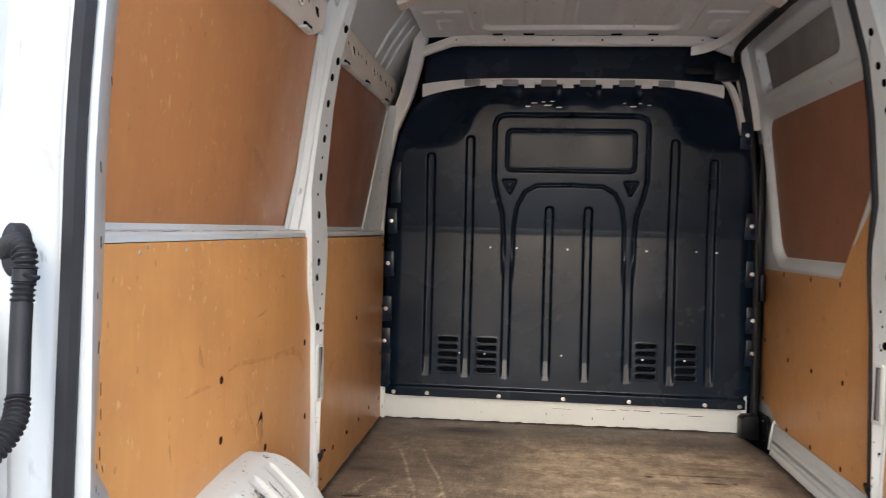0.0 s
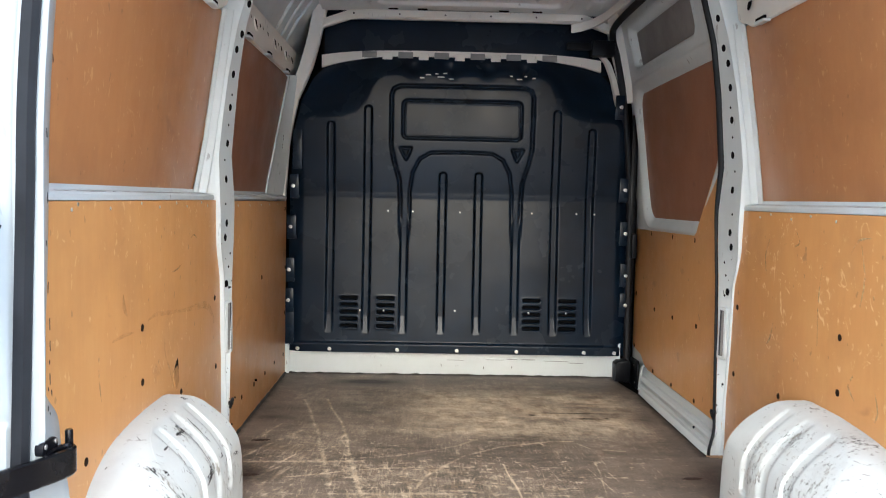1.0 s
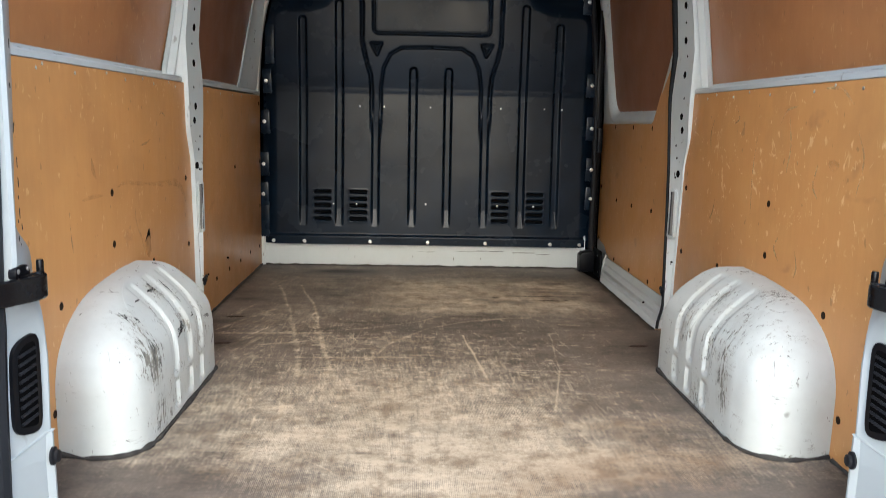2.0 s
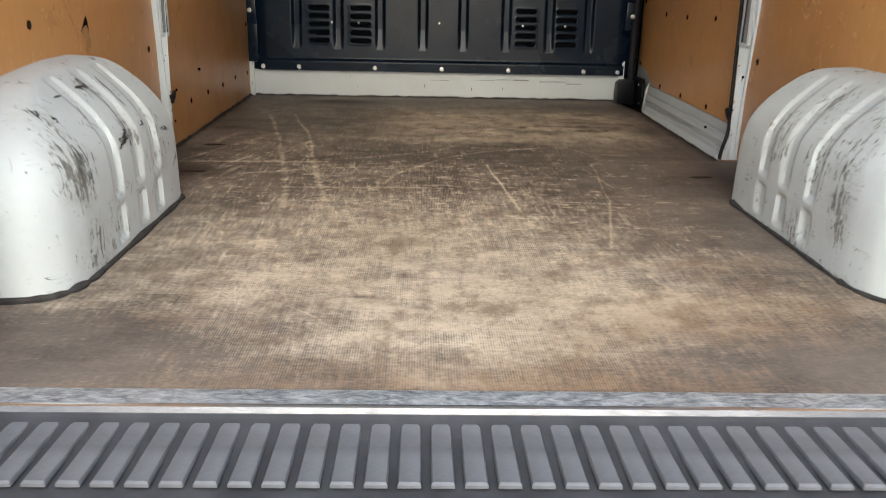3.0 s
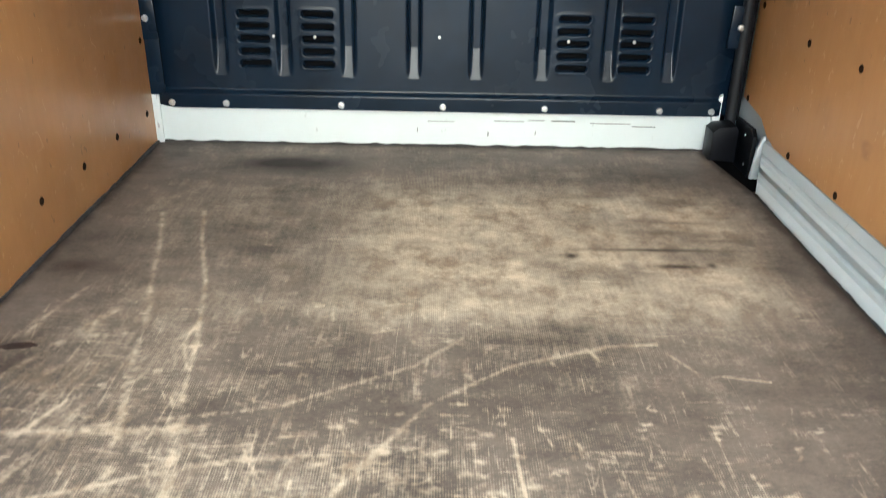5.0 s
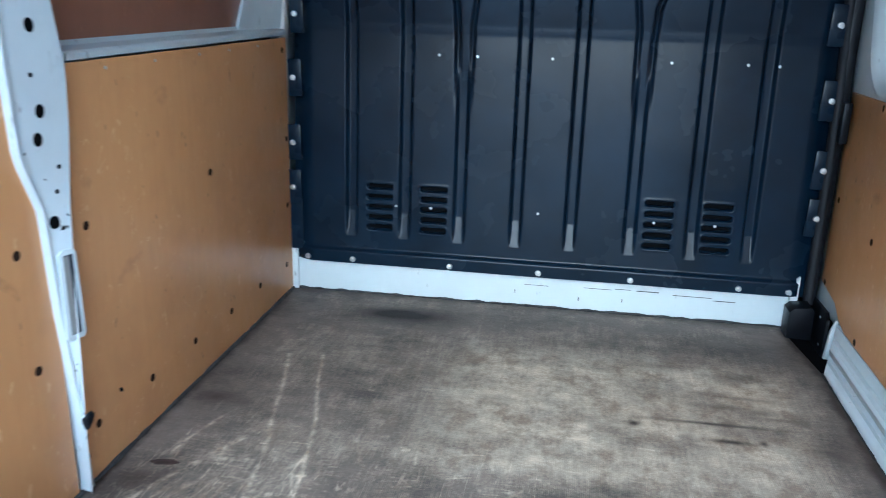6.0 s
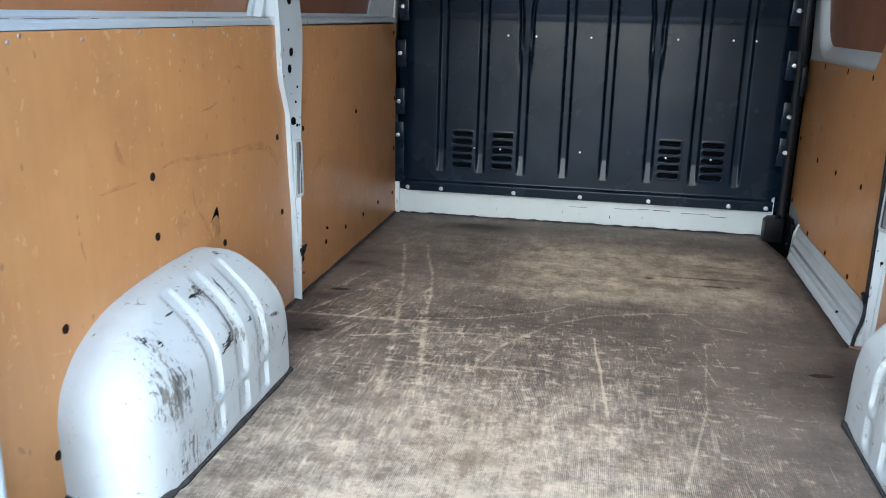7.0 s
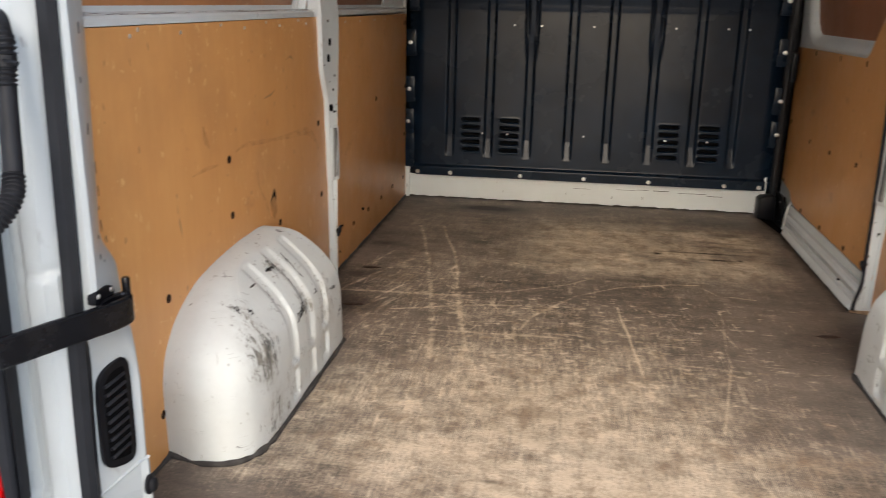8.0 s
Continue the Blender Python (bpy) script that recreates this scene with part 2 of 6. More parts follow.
    cut = k.math("ADD", cut, k.math("MULTIPLY", k.math("SUBTRACT", mesh, 0.30), k.math("MULTIPLY", press, 0.44)))
    cut = k.math("MULTIPLY", cut, crisp)
    lines = hairline(7, (2.2, 0.22, 1), (1, 2, 0), (0, 0, 0.06), 0.012, 11, 0.50)
    for a in (((2.6, 0.20, 1), (5, 3, 0), (0, 0, -0.16), 0.011, 9, 0.52), ((0.25, 2.4, 1), (8, 1, 0), (0, 0, 0.05), 0.012, 12, 0.54), ((0.9, 0.55, 1), (3, 9, 0), (0, 0, 0.5), 0.007, 10, 0.57)):
        lines = k.math("MAXIMUM", lines, hairline(8, *a))
    lines = k.math("MULTIPLY", lines, scored)
    level = k.math("ADD", k.math("ADD", k.math("SUBTRACT", wear, 0.38), k.math("MULTIPLY", cut, 0.75)), k.math("MULTIPLY", lines, 0.24))
    fac = k.math("ADD", k.math("MULTIPLY", level, 1.75), 0.38, True)
    c = k.mix(fac, film, wood)
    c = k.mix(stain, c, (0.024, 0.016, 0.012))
    k.color(c)
    k.rough(k.math("ADD", k.math("MULTIPLY", fac, 0.18), 0.52, True))
    k.bump(k.math("ADD", k.math("MULTIPLY", mesh, 0.7), k.math("MULTIPLY", fac, 0.7)), 0.18, 0.0012)
    return k.m


M_FLOOR = floor_material()


def plain(name, color, rough, metal=0.0, var=0.25, scale=14, coat=0.0, bump=0.05, spec=0.5):
    k = Mat(name, rough, metal, coat, spec)
    lo = tuple(c * (1 - var) for c in color)
    hi = tuple(min(1.0, c * (1 + var)) for c in color)
    k.color(k.mix(k.ramp(k.noise(scale, 5), (0.3, 0.0), (0.72, 1.0)), lo, hi))
    k.rough(k.ramp(k.noise(scale * 0.6, 4, loc=(3, 3, 3)), (0.3, max(0.03, rough - 0.08)), (0.8, min(1.0, rough + 0.12))))
    k.bump(k.noise(scale * 7, 3), bump, 0.0006)
    return k.m


M_BULK = plain("black_bulkhead_paint", (0.0052, 0.0120, 0.0240), 0.25, var=0.3, scale=5, coat=0.0, bump=0.12, spec=0.21)
M_BLACK = plain("black_plastic", (0.0045, 0.0050, 0.0070), 0.36, var=0.3, scale=20, spec=0.17)
M_SATIN = plain("black_satin_paint", (0.0040, 0.0042, 0.0056), 0.22, var=0.3, scale=12, coat=0.06, spec=0.24)


def worn_black():
    """Black paint on steel, scratched through here and there."""
    k = Mat("worn_black_paint", 0.26, 0.0, 0.05, 0.26)
    cut = k.ramp(k.noise(38, 5, 0.7, (1, 0.25, 2.2), loc=(3, 1, 2), rot=(0.35, 0, 0)), (0.665, 0.0), (0.70, 1.0))
    haze = k.ramp(k.noise(9, 6, 0.7), (0.45, 0.0), (0.75, 1.0))
    c = k.mix(haze, (0.0036, 0.0038, 0.0052), (0.010, 0.010, 0.011))
    k.color(k.mix(k.math("MULTIPLY", cut, 0.6), c, (0.20, 0.19, 0.18)))
    k.rough(k.math("ADD", k.math("MULTIPLY", haze, 0.22), 0.20))
    k.bump(k.math("SUBTRACT", k.noise(60, 4), cut), 0.25, 0.0006)
    return k.m


M_STRAP = worn_black()
M_RUBBER = plain("black_rubber", (0.010, 0.011, 0.014), 0.6, var=0.25, scale=18, spec=0.3)
M_VOID = plain("dark_cavity", (0.0035, 0.0035, 0.004), 0.9, scale=8, spec=0.05)
M_PLUG = plain("dark_brown_plug", (0.026, 0.014, 0.008), 0.8, var=0.6, scale=9, spec=0.1)
M_PANE = plain("grey_blind_panel", (0.24, 0.235, 0.225), 0.5, var=0.2, scale=6)
M_GREY = plain("grey_tab_paint", (0.022, 0.027, 0.035), 0.45, scale=10)
M_ZINC = plain("zinc_bolt", (0.72, 0.72, 0.70), 0.32, metal=0.85, scale=60)
M_ALU_BASE = Mat("scratched_aluminium", 0.42, 0.45)
M_ALU_BASE.color(M_ALU_BASE.mix(M_ALU_BASE.ramp(M_ALU_BASE.noise(60, 6, 0.75, (0.6, 1.6, 1), distort=0.6), (0.40, 0.0), (0.66, 1.0)),
                                M_ALU_BASE.mix(M_ALU_BASE.ramp(M_ALU_BASE.noise(7, 4), (0.4, 0.0), (0.62, 1.0)), (0.13, 0.14, 0.15), (0.27, 0.285, 0.29)), (0.58, 0.60, 0.61)))
M_ALU_BASE.bump(M_ALU_BASE.noise(80, 4), 0.3, 0.001)
M_ALU = M_ALU_BASE.m
M_BRIGHT = plain("bright_trim", (0.82, 0.82, 0.83), 0.22, metal=0.9, var=0.1, scale=20)
M_TREAD = plain("grey_tread_plastic", (0.150, 0.154, 0.162), 0.5, var=0.35, scale=16, bump=0.2)
M_TREAD_LOW = plain("dark_tread_plastic", (0.045, 0.046, 0.050), 0.6, var=0.35, scale=16)


def rub_mark(name, color, strength, lo=0.40, hi=0.68):
    """A thin rubbed-on film with gaps in it."""
    k = Mat(name, 0.6)
    k.color(color)
    k.link(k.math("MULTIPLY", k.ramp(k.noise(34, 6, 0.75, (1, 0.6, 1)), (lo, 0.0), (hi, 1.0)), strength), k.b.inputs["Alpha"])
    return k.m


M_RUB = rub_mark("dark_rub_mark", (0.20, 0.095, 0.040), 0.26)
M_SCUFF = rub_mark("rubber_scuff", (0.045, 0.043, 0.040), 1.0, 0.30, 0.46)
M_PALE_RUB = rub_mark("pale_scratch", (0.80, 0.58, 0.30), 0.9)
M_EDGE = plain("dirt_sealant", (0.040, 0.037, 0.034), 0.9, var=0.5, scale=40, bump=0.6)
M_STONE = plain("paving_stone", (0.38, 0.365, 0.335), 0.85, var=0.22, scale=30, bump=0.5)
M_SAND = plain("joint_sand", (0.555, 0.56, 0.56), 0.95, var=0.35, scale=25, bump=0.5)
M_BED = plain("dark_joint_sand", (0.20, 0.185, 0.16), 0.95, var=0.35, scale=25, bump=0.5)
M_RUST = plain("rusty_steel", (0.042, 0.024, 0.017), 0.85, var=0.6, scale=60, bump=0.6)
M_TORN = plain("torn_veneer", (0.50, 0.262, 0.095), 0.75, var=0.35, scale=40, bump=0.3)
M_BARE = plain("bare_plywood_edge", (0.34, 0.22, 0.12), 0.8, var=0.4, scale=60)


def glassy(name, color, rough, trans):
    k = Mat(name, rough)
    k.b.inputs["Transmission Weight"].default_value = trans
    k.b.inputs["IOR"].default_value = 1.45
    k.b.inputs["Specular IOR Level"].default_value = 0.28
    k.color(k.mix(k.ramp(k.noise(30, 2), (0.4, 0.0), (0.6, 1.0)), tuple(c * 0.85 for c in color), color))
    k.bump(k.noise(70, 2), 0.12, 0.001)
    return k.m


M_RED = glassy("red_lens", (0.40, 0.0014, 0.0016), 0.04, 0.08)
M_RED_FACET = plain("red_facets", (0.62, 0.005, 0.004), 0.10, metal=0.25, var=0.6, scale=55, bump=0.3, spec=0.3)
k_clear = Mat("clear_lens", 0.05, spec=0.4)
k_clear.color((0.80, 0.82, 0.83))
k_clear.link(k_clear.ramp(k_clear.noise(60, 3), (0.35, 0.04), (0.7, 0.13)), k_clear.b.inputs["Alpha"])
M_CLEAR = k_clear.m
M_CHROME = plain("lamp_reflector", (0.56, 0.57, 0.58), 0.10, metal=1.0, var=0.5, scale=60, bump=0.4)
M_PALE = plain("pale_lens_edge", (0.46, 0.435, 0.39), 0.3, var=0.1, scale=20)
M_AMBER = plain("amber_bulb", (0.20, 0.065, 0.025), 0.25, scale=30)

# ---------------------------------------------------------------- building helpers
XC = 0.045          # the van's centre line
FY0, FY1 = 0.30, 3.045   # rear and front end of the load floor


def X(side, o):
    return XC + side * o


def thing(name, loc, label, category="", group="", kind=""):
    ob = new(name)
    ob.empty_display_size = 0.1
    ob.location = loc
    return tagged(ob, label, category, group, kind)


def finish(bm, name, mat, smooth=True):
    bmesh.ops.recalc_face_normals(bm, faces=bm.faces)
    me = bpy.data.meshes.new(name)
    bm.to_mesh(me)
    bm.free()
    me.materials.append(mat)
    if smooth:
        me.shade_smooth()
        me.set_sharp_from_angle(angle=radians(38))
    return me


def place(name, me, parent, label="", at=None, kind="", category=""):
    ob = new(name, me)
    if at is not None:
        ob.matrix_basis = at if isinstance(at, Matrix) else Matrix.Translation(at)
    if parent is not None:
        ob.parent = parent
        if parent.type == "EMPTY":
            ob.matrix_parent_inverse = Matrix.Translation(parent.location).inverted()
    return tagged(ob, label, category, "", kind)


def part(name, bm, mat, parent, label="", smooth=True, kind="", category=""):
    return place(name, finish(bm, name, mat, smooth), parent, label, kind=kind, category=category)


def box(bm, x0, x1, y0, y1, z0, z1, bev=0.0, seg=2):
    r = bmesh.ops.create_cube(bm, size=1)
    vs = r["verts"]
    for v in vs:
        v.co = Vector((x0 + (v.co.x + 0.5) * (x1 - x0), y0 + (v.co.y + 0.5) * (y1 - y0), z0 + (v.co.z + 0.5) * (z1 - z0)))
    if bev:
        es = list({e for v in vs for e in v.link_edges})
        bmesh.ops.bevel(bm, geom=es, offset=bev, segments=seg, affect="EDGES", profile=0.6)
    return bm


def prism(bm, pts, a, b, axis="x", bev=0.0):
    """A polygon in the plane across the axis, drawn out from a to b along it."""
    def at(p, q):
        return {"x": (q, p[0], p[1]), "y": (p[0], q, p[1]), "z": (p[0], p[1], q)}[axis]
    lo = [bm.verts.new(at(p, a)) for p in pts]
    hi = [bm.verts.new(at(p, b)) for p in pts]
    n = len(pts)
    fs = [bm.faces.new(lo[::-1]), bm.faces.new(hi)]
    fs += [bm.faces.new((lo[i], lo[(i + 1) % n], hi[(i + 1) % n], hi[i])) for i in range(n)]
    if bev:
        es = list({e for f in fs[:2] for e in f.edges})
        bmesh.ops.bevel(bm, geom=es, offset=bev, segments=2, affect="EDGES", profile=0.6)
    return bm


def loft(bm, rings, closed=True, caps=True):
    rows = [[bm.verts.new(p) for p in r] for r in rings]
    n = len(rows[0])
    for a, b in zip(rows, rows[1:]):
        for i in range(n if closed else n - 1):
            j = (i + 1) % n
            bm.faces.new((a[i], a[j], b[j], b[i]))
    if caps and closed:
        bm.faces.new(rows[0][::-1])
        bm.faces.new(rows[-1])
    return bm


def tube(bm, pts, radius, seg=12):
    """A round pipe along a line; radius is a number or one for each point."""
    pts = [Vector(p) for p in pts]
    rad = radius if isinstance(radius, (list, tuple)) else [radius] * len(pts)
    rings, up = [], Vector((0.13, 0.31, 0.94))
    for i, p in enumerate(pts):
        d = (pts[min(i + 1, len(pts) - 1)] - pts[max(i - 1, 0)]).normalized()
        s = d.cross(up).normalized()
        u = s.cross(d)
        up = u
        rings.append([p + (s * math.cos(k) + u * math.sin(k)) * rad[i] for k in np.linspace(0, 2 * math.pi, seg, endpoint=False)])
    return loft(bm, rings)


def smooth_line(pts, n):
    """A Catmull-Rom line of n points through pts."""
    p = [Vector(q) for q in pts]
    p = [2 * p[0] - p[1]] + p + [2 * p[-1] - p[-2]]
    out = []
    for s in np.linspace(0, len(pts) - 1 - 1e-6, n):
        i, t = int(s), s - int(s)
        a, b, c, d = p[i:i + 4]
        out.append(0.5 * (2 * b + (c - a) * t + (2 * a - 5 * b + 4 * c - d) * t * t + (3 * b - a - 3 * c + d) * t ** 3))
    return out


def grid_mesh(name, P, mat):
    """A smooth sheet from an array of places, rows x columns x 3."""
    r, c, _ = P.shape
    idx = np.arange(r * c).reshape(r, c)
    q = np.stack([idx[:-1, :-1], idx[:-1, 1:], idx[1:, 1:], idx[1:, :-1]], -1).reshape(-1, 4)
    me = bpy.data.meshes.new(name)
    me.vertices.add(r * c)
    me.vertices.foreach_set("co", P.reshape(-1).astype(np.float32))
    me.loops.add(q.size)
    me.loops.foreach_set("vertex_index", q.reshape(-1).astype(np.int32))
    me.polygons.add(len(q))
    me.polygons.foreach_set("loop_start", np.arange(0, q.size, 4, dtype=np.int32))
    me.update(calc_edges=True)
    me.materials.append(mat)
    me.shade_smooth()
    return me


def sstep(a, b, v):
    t = np.clip((v - a) / (b - a), 0, 1)
    return t * t * (3 - 2 * t)


def sd_box(u, v, u0, u1, v0, v1, r):
    """Signed distance to a rounded rectangle."""
    du = np.abs(u - (u0 + u1) / 2) - (u1 - u0) / 2 + r
    dv = np.abs(v - (v0 + v1) / 2) - (v1 - v0) / 2 + r
    return np.hypot(np.maximum(du, 0), np.maximum(dv, 0)) + np.minimum(np.maximum(du, dv), 0) - r


def sd_line(u, v, pts):
    """Distance to a broken line."""
    best = np.full(u.shape, 9.0)
    for (a, b), (c, d) in zip(pts, pts[1:]):
        w, h = c - a, d - b
        t = np.clip(((u - a) * w + (v - b) * h) / (w * w + h * h), 0, 1)
        best = np.minimum(best, np.hypot(u - a - t * w, v - b - t * h))
    return best


def curve(zs, os):
    return lambda z: np.interp(z, zs, os)


def soft_curve(zs, os):
    """As curve, but rounded: a monotone cubic through the points."""
    z, o = np.array(zs, float), np.array(os, float)
    h, d = np.diff(z), np.diff(o) / np.diff(z)
    m = np.concatenate([[d[0]], [0.0 if a * b <= 0 else (g + k) * 1.0 / (g / a + k / b) for a, b, g, k in zip(d[:-1], d[1:], h[1:], h[:-1])], [d[-1]]])

    def at(v):
        i = int(min(max(np.searchsorted(z, v) - 1, 0), len(h) - 1))
        t = (v - z[i]) / h[i]
        return (1 + 2 * t) * (1 - t) ** 2 * o[i] + t * (1 - t) ** 2 * h[i] * m[i] + t * t * (3 - 2 * t) * o[i + 1] + t * t * (t - 1) * h[i] * m[i + 1]
    return at


def disc_mesh(name, r, h, mat, seg=14, dome=0.3, squash=1.0):
    """A low round head that stands on the plane z = 0."""
    bm = bmesh.new()
    rings = []
    for k, (rr, zz) in enumerate(((1.0, 0), (1.0, 0.55), (0.85, 0.9), (0.45, 1.0))):
        rings.append([(r * rr * math.cos(a), r * rr * squash * math.sin(a), h * zz) for a in np.linspace(0, 2 * math.pi, seg, endpoint=False)])
    loft(bm, rings)
    return finish(bm, name, mat)


def rounded(pts, part_of_edge=0.4, n=4):
    """The outline with its corners rounded off."""
    out = []
    for i, b in enumerate(pts):
        a, c = pts[i - 1], pts[(i + 1) % len(pts)]
        p = [b[k] + (a[k] - b[k]) * part_of_edge for k in (0, 1)]
        q = [b[k] + (c[k] - b[k]) * part_of_edge for k in (0, 1)]
        for t in np.linspace(0, 1, n):
            out.append(tuple((1 - t) ** 2 * p[k] + 2 * t * (1 - t) * b[k] + t * t * q[k] for k in (0, 1)))
    return out


FACE_REAR = pose(0, 0, 0, 90, 0, 0)      # a head's axis turned to -y


def facing(side):
    """Turns a head's axis towards the middle of the van, from the wall on that side."""
    return pose(0, 0, 0, 0, -90 * side, 0)

# ---------------------------------------------------------------- ground outside
bm = bmesh.new()
prism(bm, [(-600, -600), (600, -600), (600, 600), (-600, 600)], -0.75, -0.615, "z")
ground = part("ground", bm, M_SAND, None, "sandy ground under grey paving stones", kind="structure", category="ground")

# ---------------------------------------------------------------- floor


def value_noise(x, y, cell, seed):
    """Smooth random values between 0 and 1."""
    r = np.random.RandomState(seed).rand(96, 96)
    u, v = x / cell + 40.37, y / cell + 40.71
    i, j = np.floor(u).astype(int), np.floor(v).astype(int)
    f, g = u - i, v - j
    f, g = f * f * (3 - 2 * f), g * g * (3 - 2 * g)
    at = lambda a, b: r[a % 96, b % 96]
    return (at(i, j) * (1 - f) + at(i + 1, j) * f) * (1 - g) + (at(i, j + 1) * (1 - f) + at(i + 1, j + 1) * f) * g


def fractal(x, y, cell, seed, octaves=4):
    out, amp, tot = 0, 1.0, 0
    for k in range(octaves):
        out = out + amp * value_noise(x, y, cell / 2 ** k, seed + k)
        tot += amp
        amp *= 0.55
    return out / tot


def blob(x, y, cx, cy, rx, ry):
    return np.exp(-(((x - cx) / rx) ** 2 + ((y - cy) / ry) ** 2))


def build_floor():
    ny, nx = 1200, 760
    v = np.linspace(FY0, FY1, ny)[:, None]
    right = 0.913 - 0.071 * sstep(1.76, 1.79, v) - 0.040 * np.clip((v - 2.70) / 0.30, 0, 1)
    x = -0.822 + (right + 0.822) * np.linspace(0, 1, nx)[None, :]
    y = np.broadcast_to(v, x.shape)
    n1 = fractal(x, y, 0.42, 3)
    n2 = fractal(x * 0.45, y, 0.10, 11)
    n3 = fractal(x, y, 0.05, 23)
    n4 = fractal(x, y, 0.014, 37, 2)
    n5 = fractal(x * 3.0, y * 0.5, 0.045, 41, 3)
    edge = np.minimum(x + 0.822, right - x)
    wear = 0.16 + 0.20 * (n1 - 0.5) + 0.24 * (n2 - 0.5) + 0.22 * (n3 - 0.5) + 0.16 * (n5 - 0.5)
    wear += 0.60 * blob(x, y, 0.10, 0.64, 0.66, 0.36) * (0.60 + 0.9 * (n2 - 0.2))
    wear += 0.20 * blob(x, y, -0.18, 1.10, 0.48, 0.28) * (0.7 + 0.6 * n5)
    front = sd_box(x, y, -0.28 + 0.14 * n3, 0.80, 2.02, 2.74, 0.14)
    wear += (0.28 + 0.34 * (n2 - 0.3) + 0.25 * (n3 - 0.5)) * (1 - sstep(-0.16, 0.07, front + 0.22 * (n2 - 0.5) + 0.12 * (n3 - 0.5)))
    wear += 0.20 * blob(x, y, 0.10, 2.06, 0.45, 0.07) * (0.3 + 1.2 * n3)
    wear += 0.07 * (1 - sstep(2.55, 2.9, y)) * sstep(2.3, 2.5, y)
    wear -= 0.14 * (1 - sstep(0.0, 0.22, edge))
    wear -= 0.62 * blob(x, y, -0.66, 0.42, 0.30, 0.12) * (0.4 + 1.2 * n2) + 0.42 * blob(x, y, 0.62, 0.38, 0.30, 0.12) * (0.4 + 1.2 * n2)
    wear -= 0.20 * blob(x, y, 0.66, 0.90, 0.26, 0.42) + 0.10 * blob(x, y, -0.60, 0.55, 0.20, 0.25)
    wear -= 0.12 * blob(x, y, 0.50, 1.60, 0.35, 0.28) + 0.14 * blob(x, y, -0.10, 1.735, 0.25, 0.035)
    wear += 0.10 * (1 - sstep(0.0, 0.05, y - FY0)) * n2 + 0.06 * (1 - sstep(0.75, 1.15, y)) + 0.02 - 0.09 * blob(x, y, 0.62, 1.45, 0.30, 0.42)

    ys, xs = y[:, 0], x[0]

    def stroke(pts, width, depth, ragged=0.6):
        p = np.array(pts)
        lo, hi = p.min(0) - 4 * width, p.max(0) + 4 * width
        i0, i1 = np.searchsorted(ys, (lo[1], hi[1]))
        j0, j1 = np.searchsorted(xs, (lo[0], hi[0]))
        if i1 - i0 < 2 or j1 - j0 < 2:
            return
        s = np.s_[i0:i1, j0:j1]
        d = sd_line(x[s], y[s], pts)
        rag = 1 - ragged + 2 * ragged * np.clip(1.6 * n4[s] + 0.9 * n3[s] - 0.75, 0, 1)
        wear[s] += depth * rag * np.exp(-(d / width) ** 2)

    # the long gouges that can be told apart
    stroke([(0.130, 1.68), (0.137, 1.57), (0.150, 1.47), (0.158, 1.36), (0.175, 1.18)], 0.0031, 0.75, 0.3)
    stroke([(0.444, 1.955), (0.323, 1.940), (0.144, 1.874), (0.0, 1.758), (-0.128, 1.552), (-0.158, 1.437)], 0.0050, 0.34, 0.3)
    stroke([(-0.414, 1.711), (-0.232, 1.750), (-0.024, 1.868), (0.081, 1.981)], 0.0055, 0.28, 0.3)
    stroke([(-0.547, 2.52), (-0.512, 2.36), (-0.452, 2.16), (-0.430, 2.05), (-0.408, 1.92), (-0.392, 1.80)], 0.0052, 0.30, 0.5)
    stroke([(-0.425, 2.02), (-0.43, 1.93), (-0.40, 1.84)], 0.0035, 0.24, 0.4)
    stroke([(-0.40, 1.78), (-0.36, 1.60), (-0.33, 1.45)], 0.0090, 0.22, 0.6)
    stroke([(-0.52, 1.80), (-0.56, 1.66), (-0.60, 1.50)], 0.0060, 0.22, 0.6)
    stroke([(-0.59, 2.05), (-0.66, 1.90), (-0.74, 1.72)], 0.0070, 0.20, 0.6)
    stroke([(-0.70, 1.58), (-0.62, 1.44), (-0.58, 1.34)], 0.0100, 0.22, 0.7)
    stroke([(-0.62, 2.00), (-0.60, 1.96)], 0.0180, 0.18, 0.7)
    stroke([(-0.72, 2.00), (-0.70, 1.90)], 0.0140, 0.16, 0.7)
    stroke([(-0.392, 1.80), (-0.375, 1.72), (-0.324, 1.42), (-0.29, 1.25)], 0.0075, 0.30, 0.6)
    stroke([(-0.644, 2.51), (-0.596, 2.33), (-0.560, 2.15), (-0.534, 2.07), (-0.512, 1.95), (-0.500, 1.86)], 0.0060, 0.27, 0.55)
    stroke([(-0.500, 1.86), (-0.471, 1.742), (-0.412, 1.43), (-0.38, 1.20)], 0.0095, 0.28, 0.7)
    stroke([(-0.80, 1.668), (-0.66, 1.675), (-0.406, 1.687), (-0.34, 1.69)], 0.0085, 0.42, 0.5)
    stroke([(-0.55, 1.53), (-0.40, 1.585), (-0.276, 1.621), (-0.17, 1.635)], 0.0055, 0.36, 0.6)
    stroke([(-0.42, 1.388), (-0.06, 1.400), (0.02, 1.395)], 0.0060, 0.34, 0.6)
    stroke([(-0.08, 1.425), (0.0, 1.428), (0.04, 1.415)], 0.0070, 0.30, 0.6)
    stroke([(-0.137, 1.403), (-0.125, 0.93)], 0.0040, 0.22, 0.6)
    stroke([(-0.069, 1.136), (-0.006, 1.16), (0.074, 1.28)], 0.0050, 0.26, 0.6)
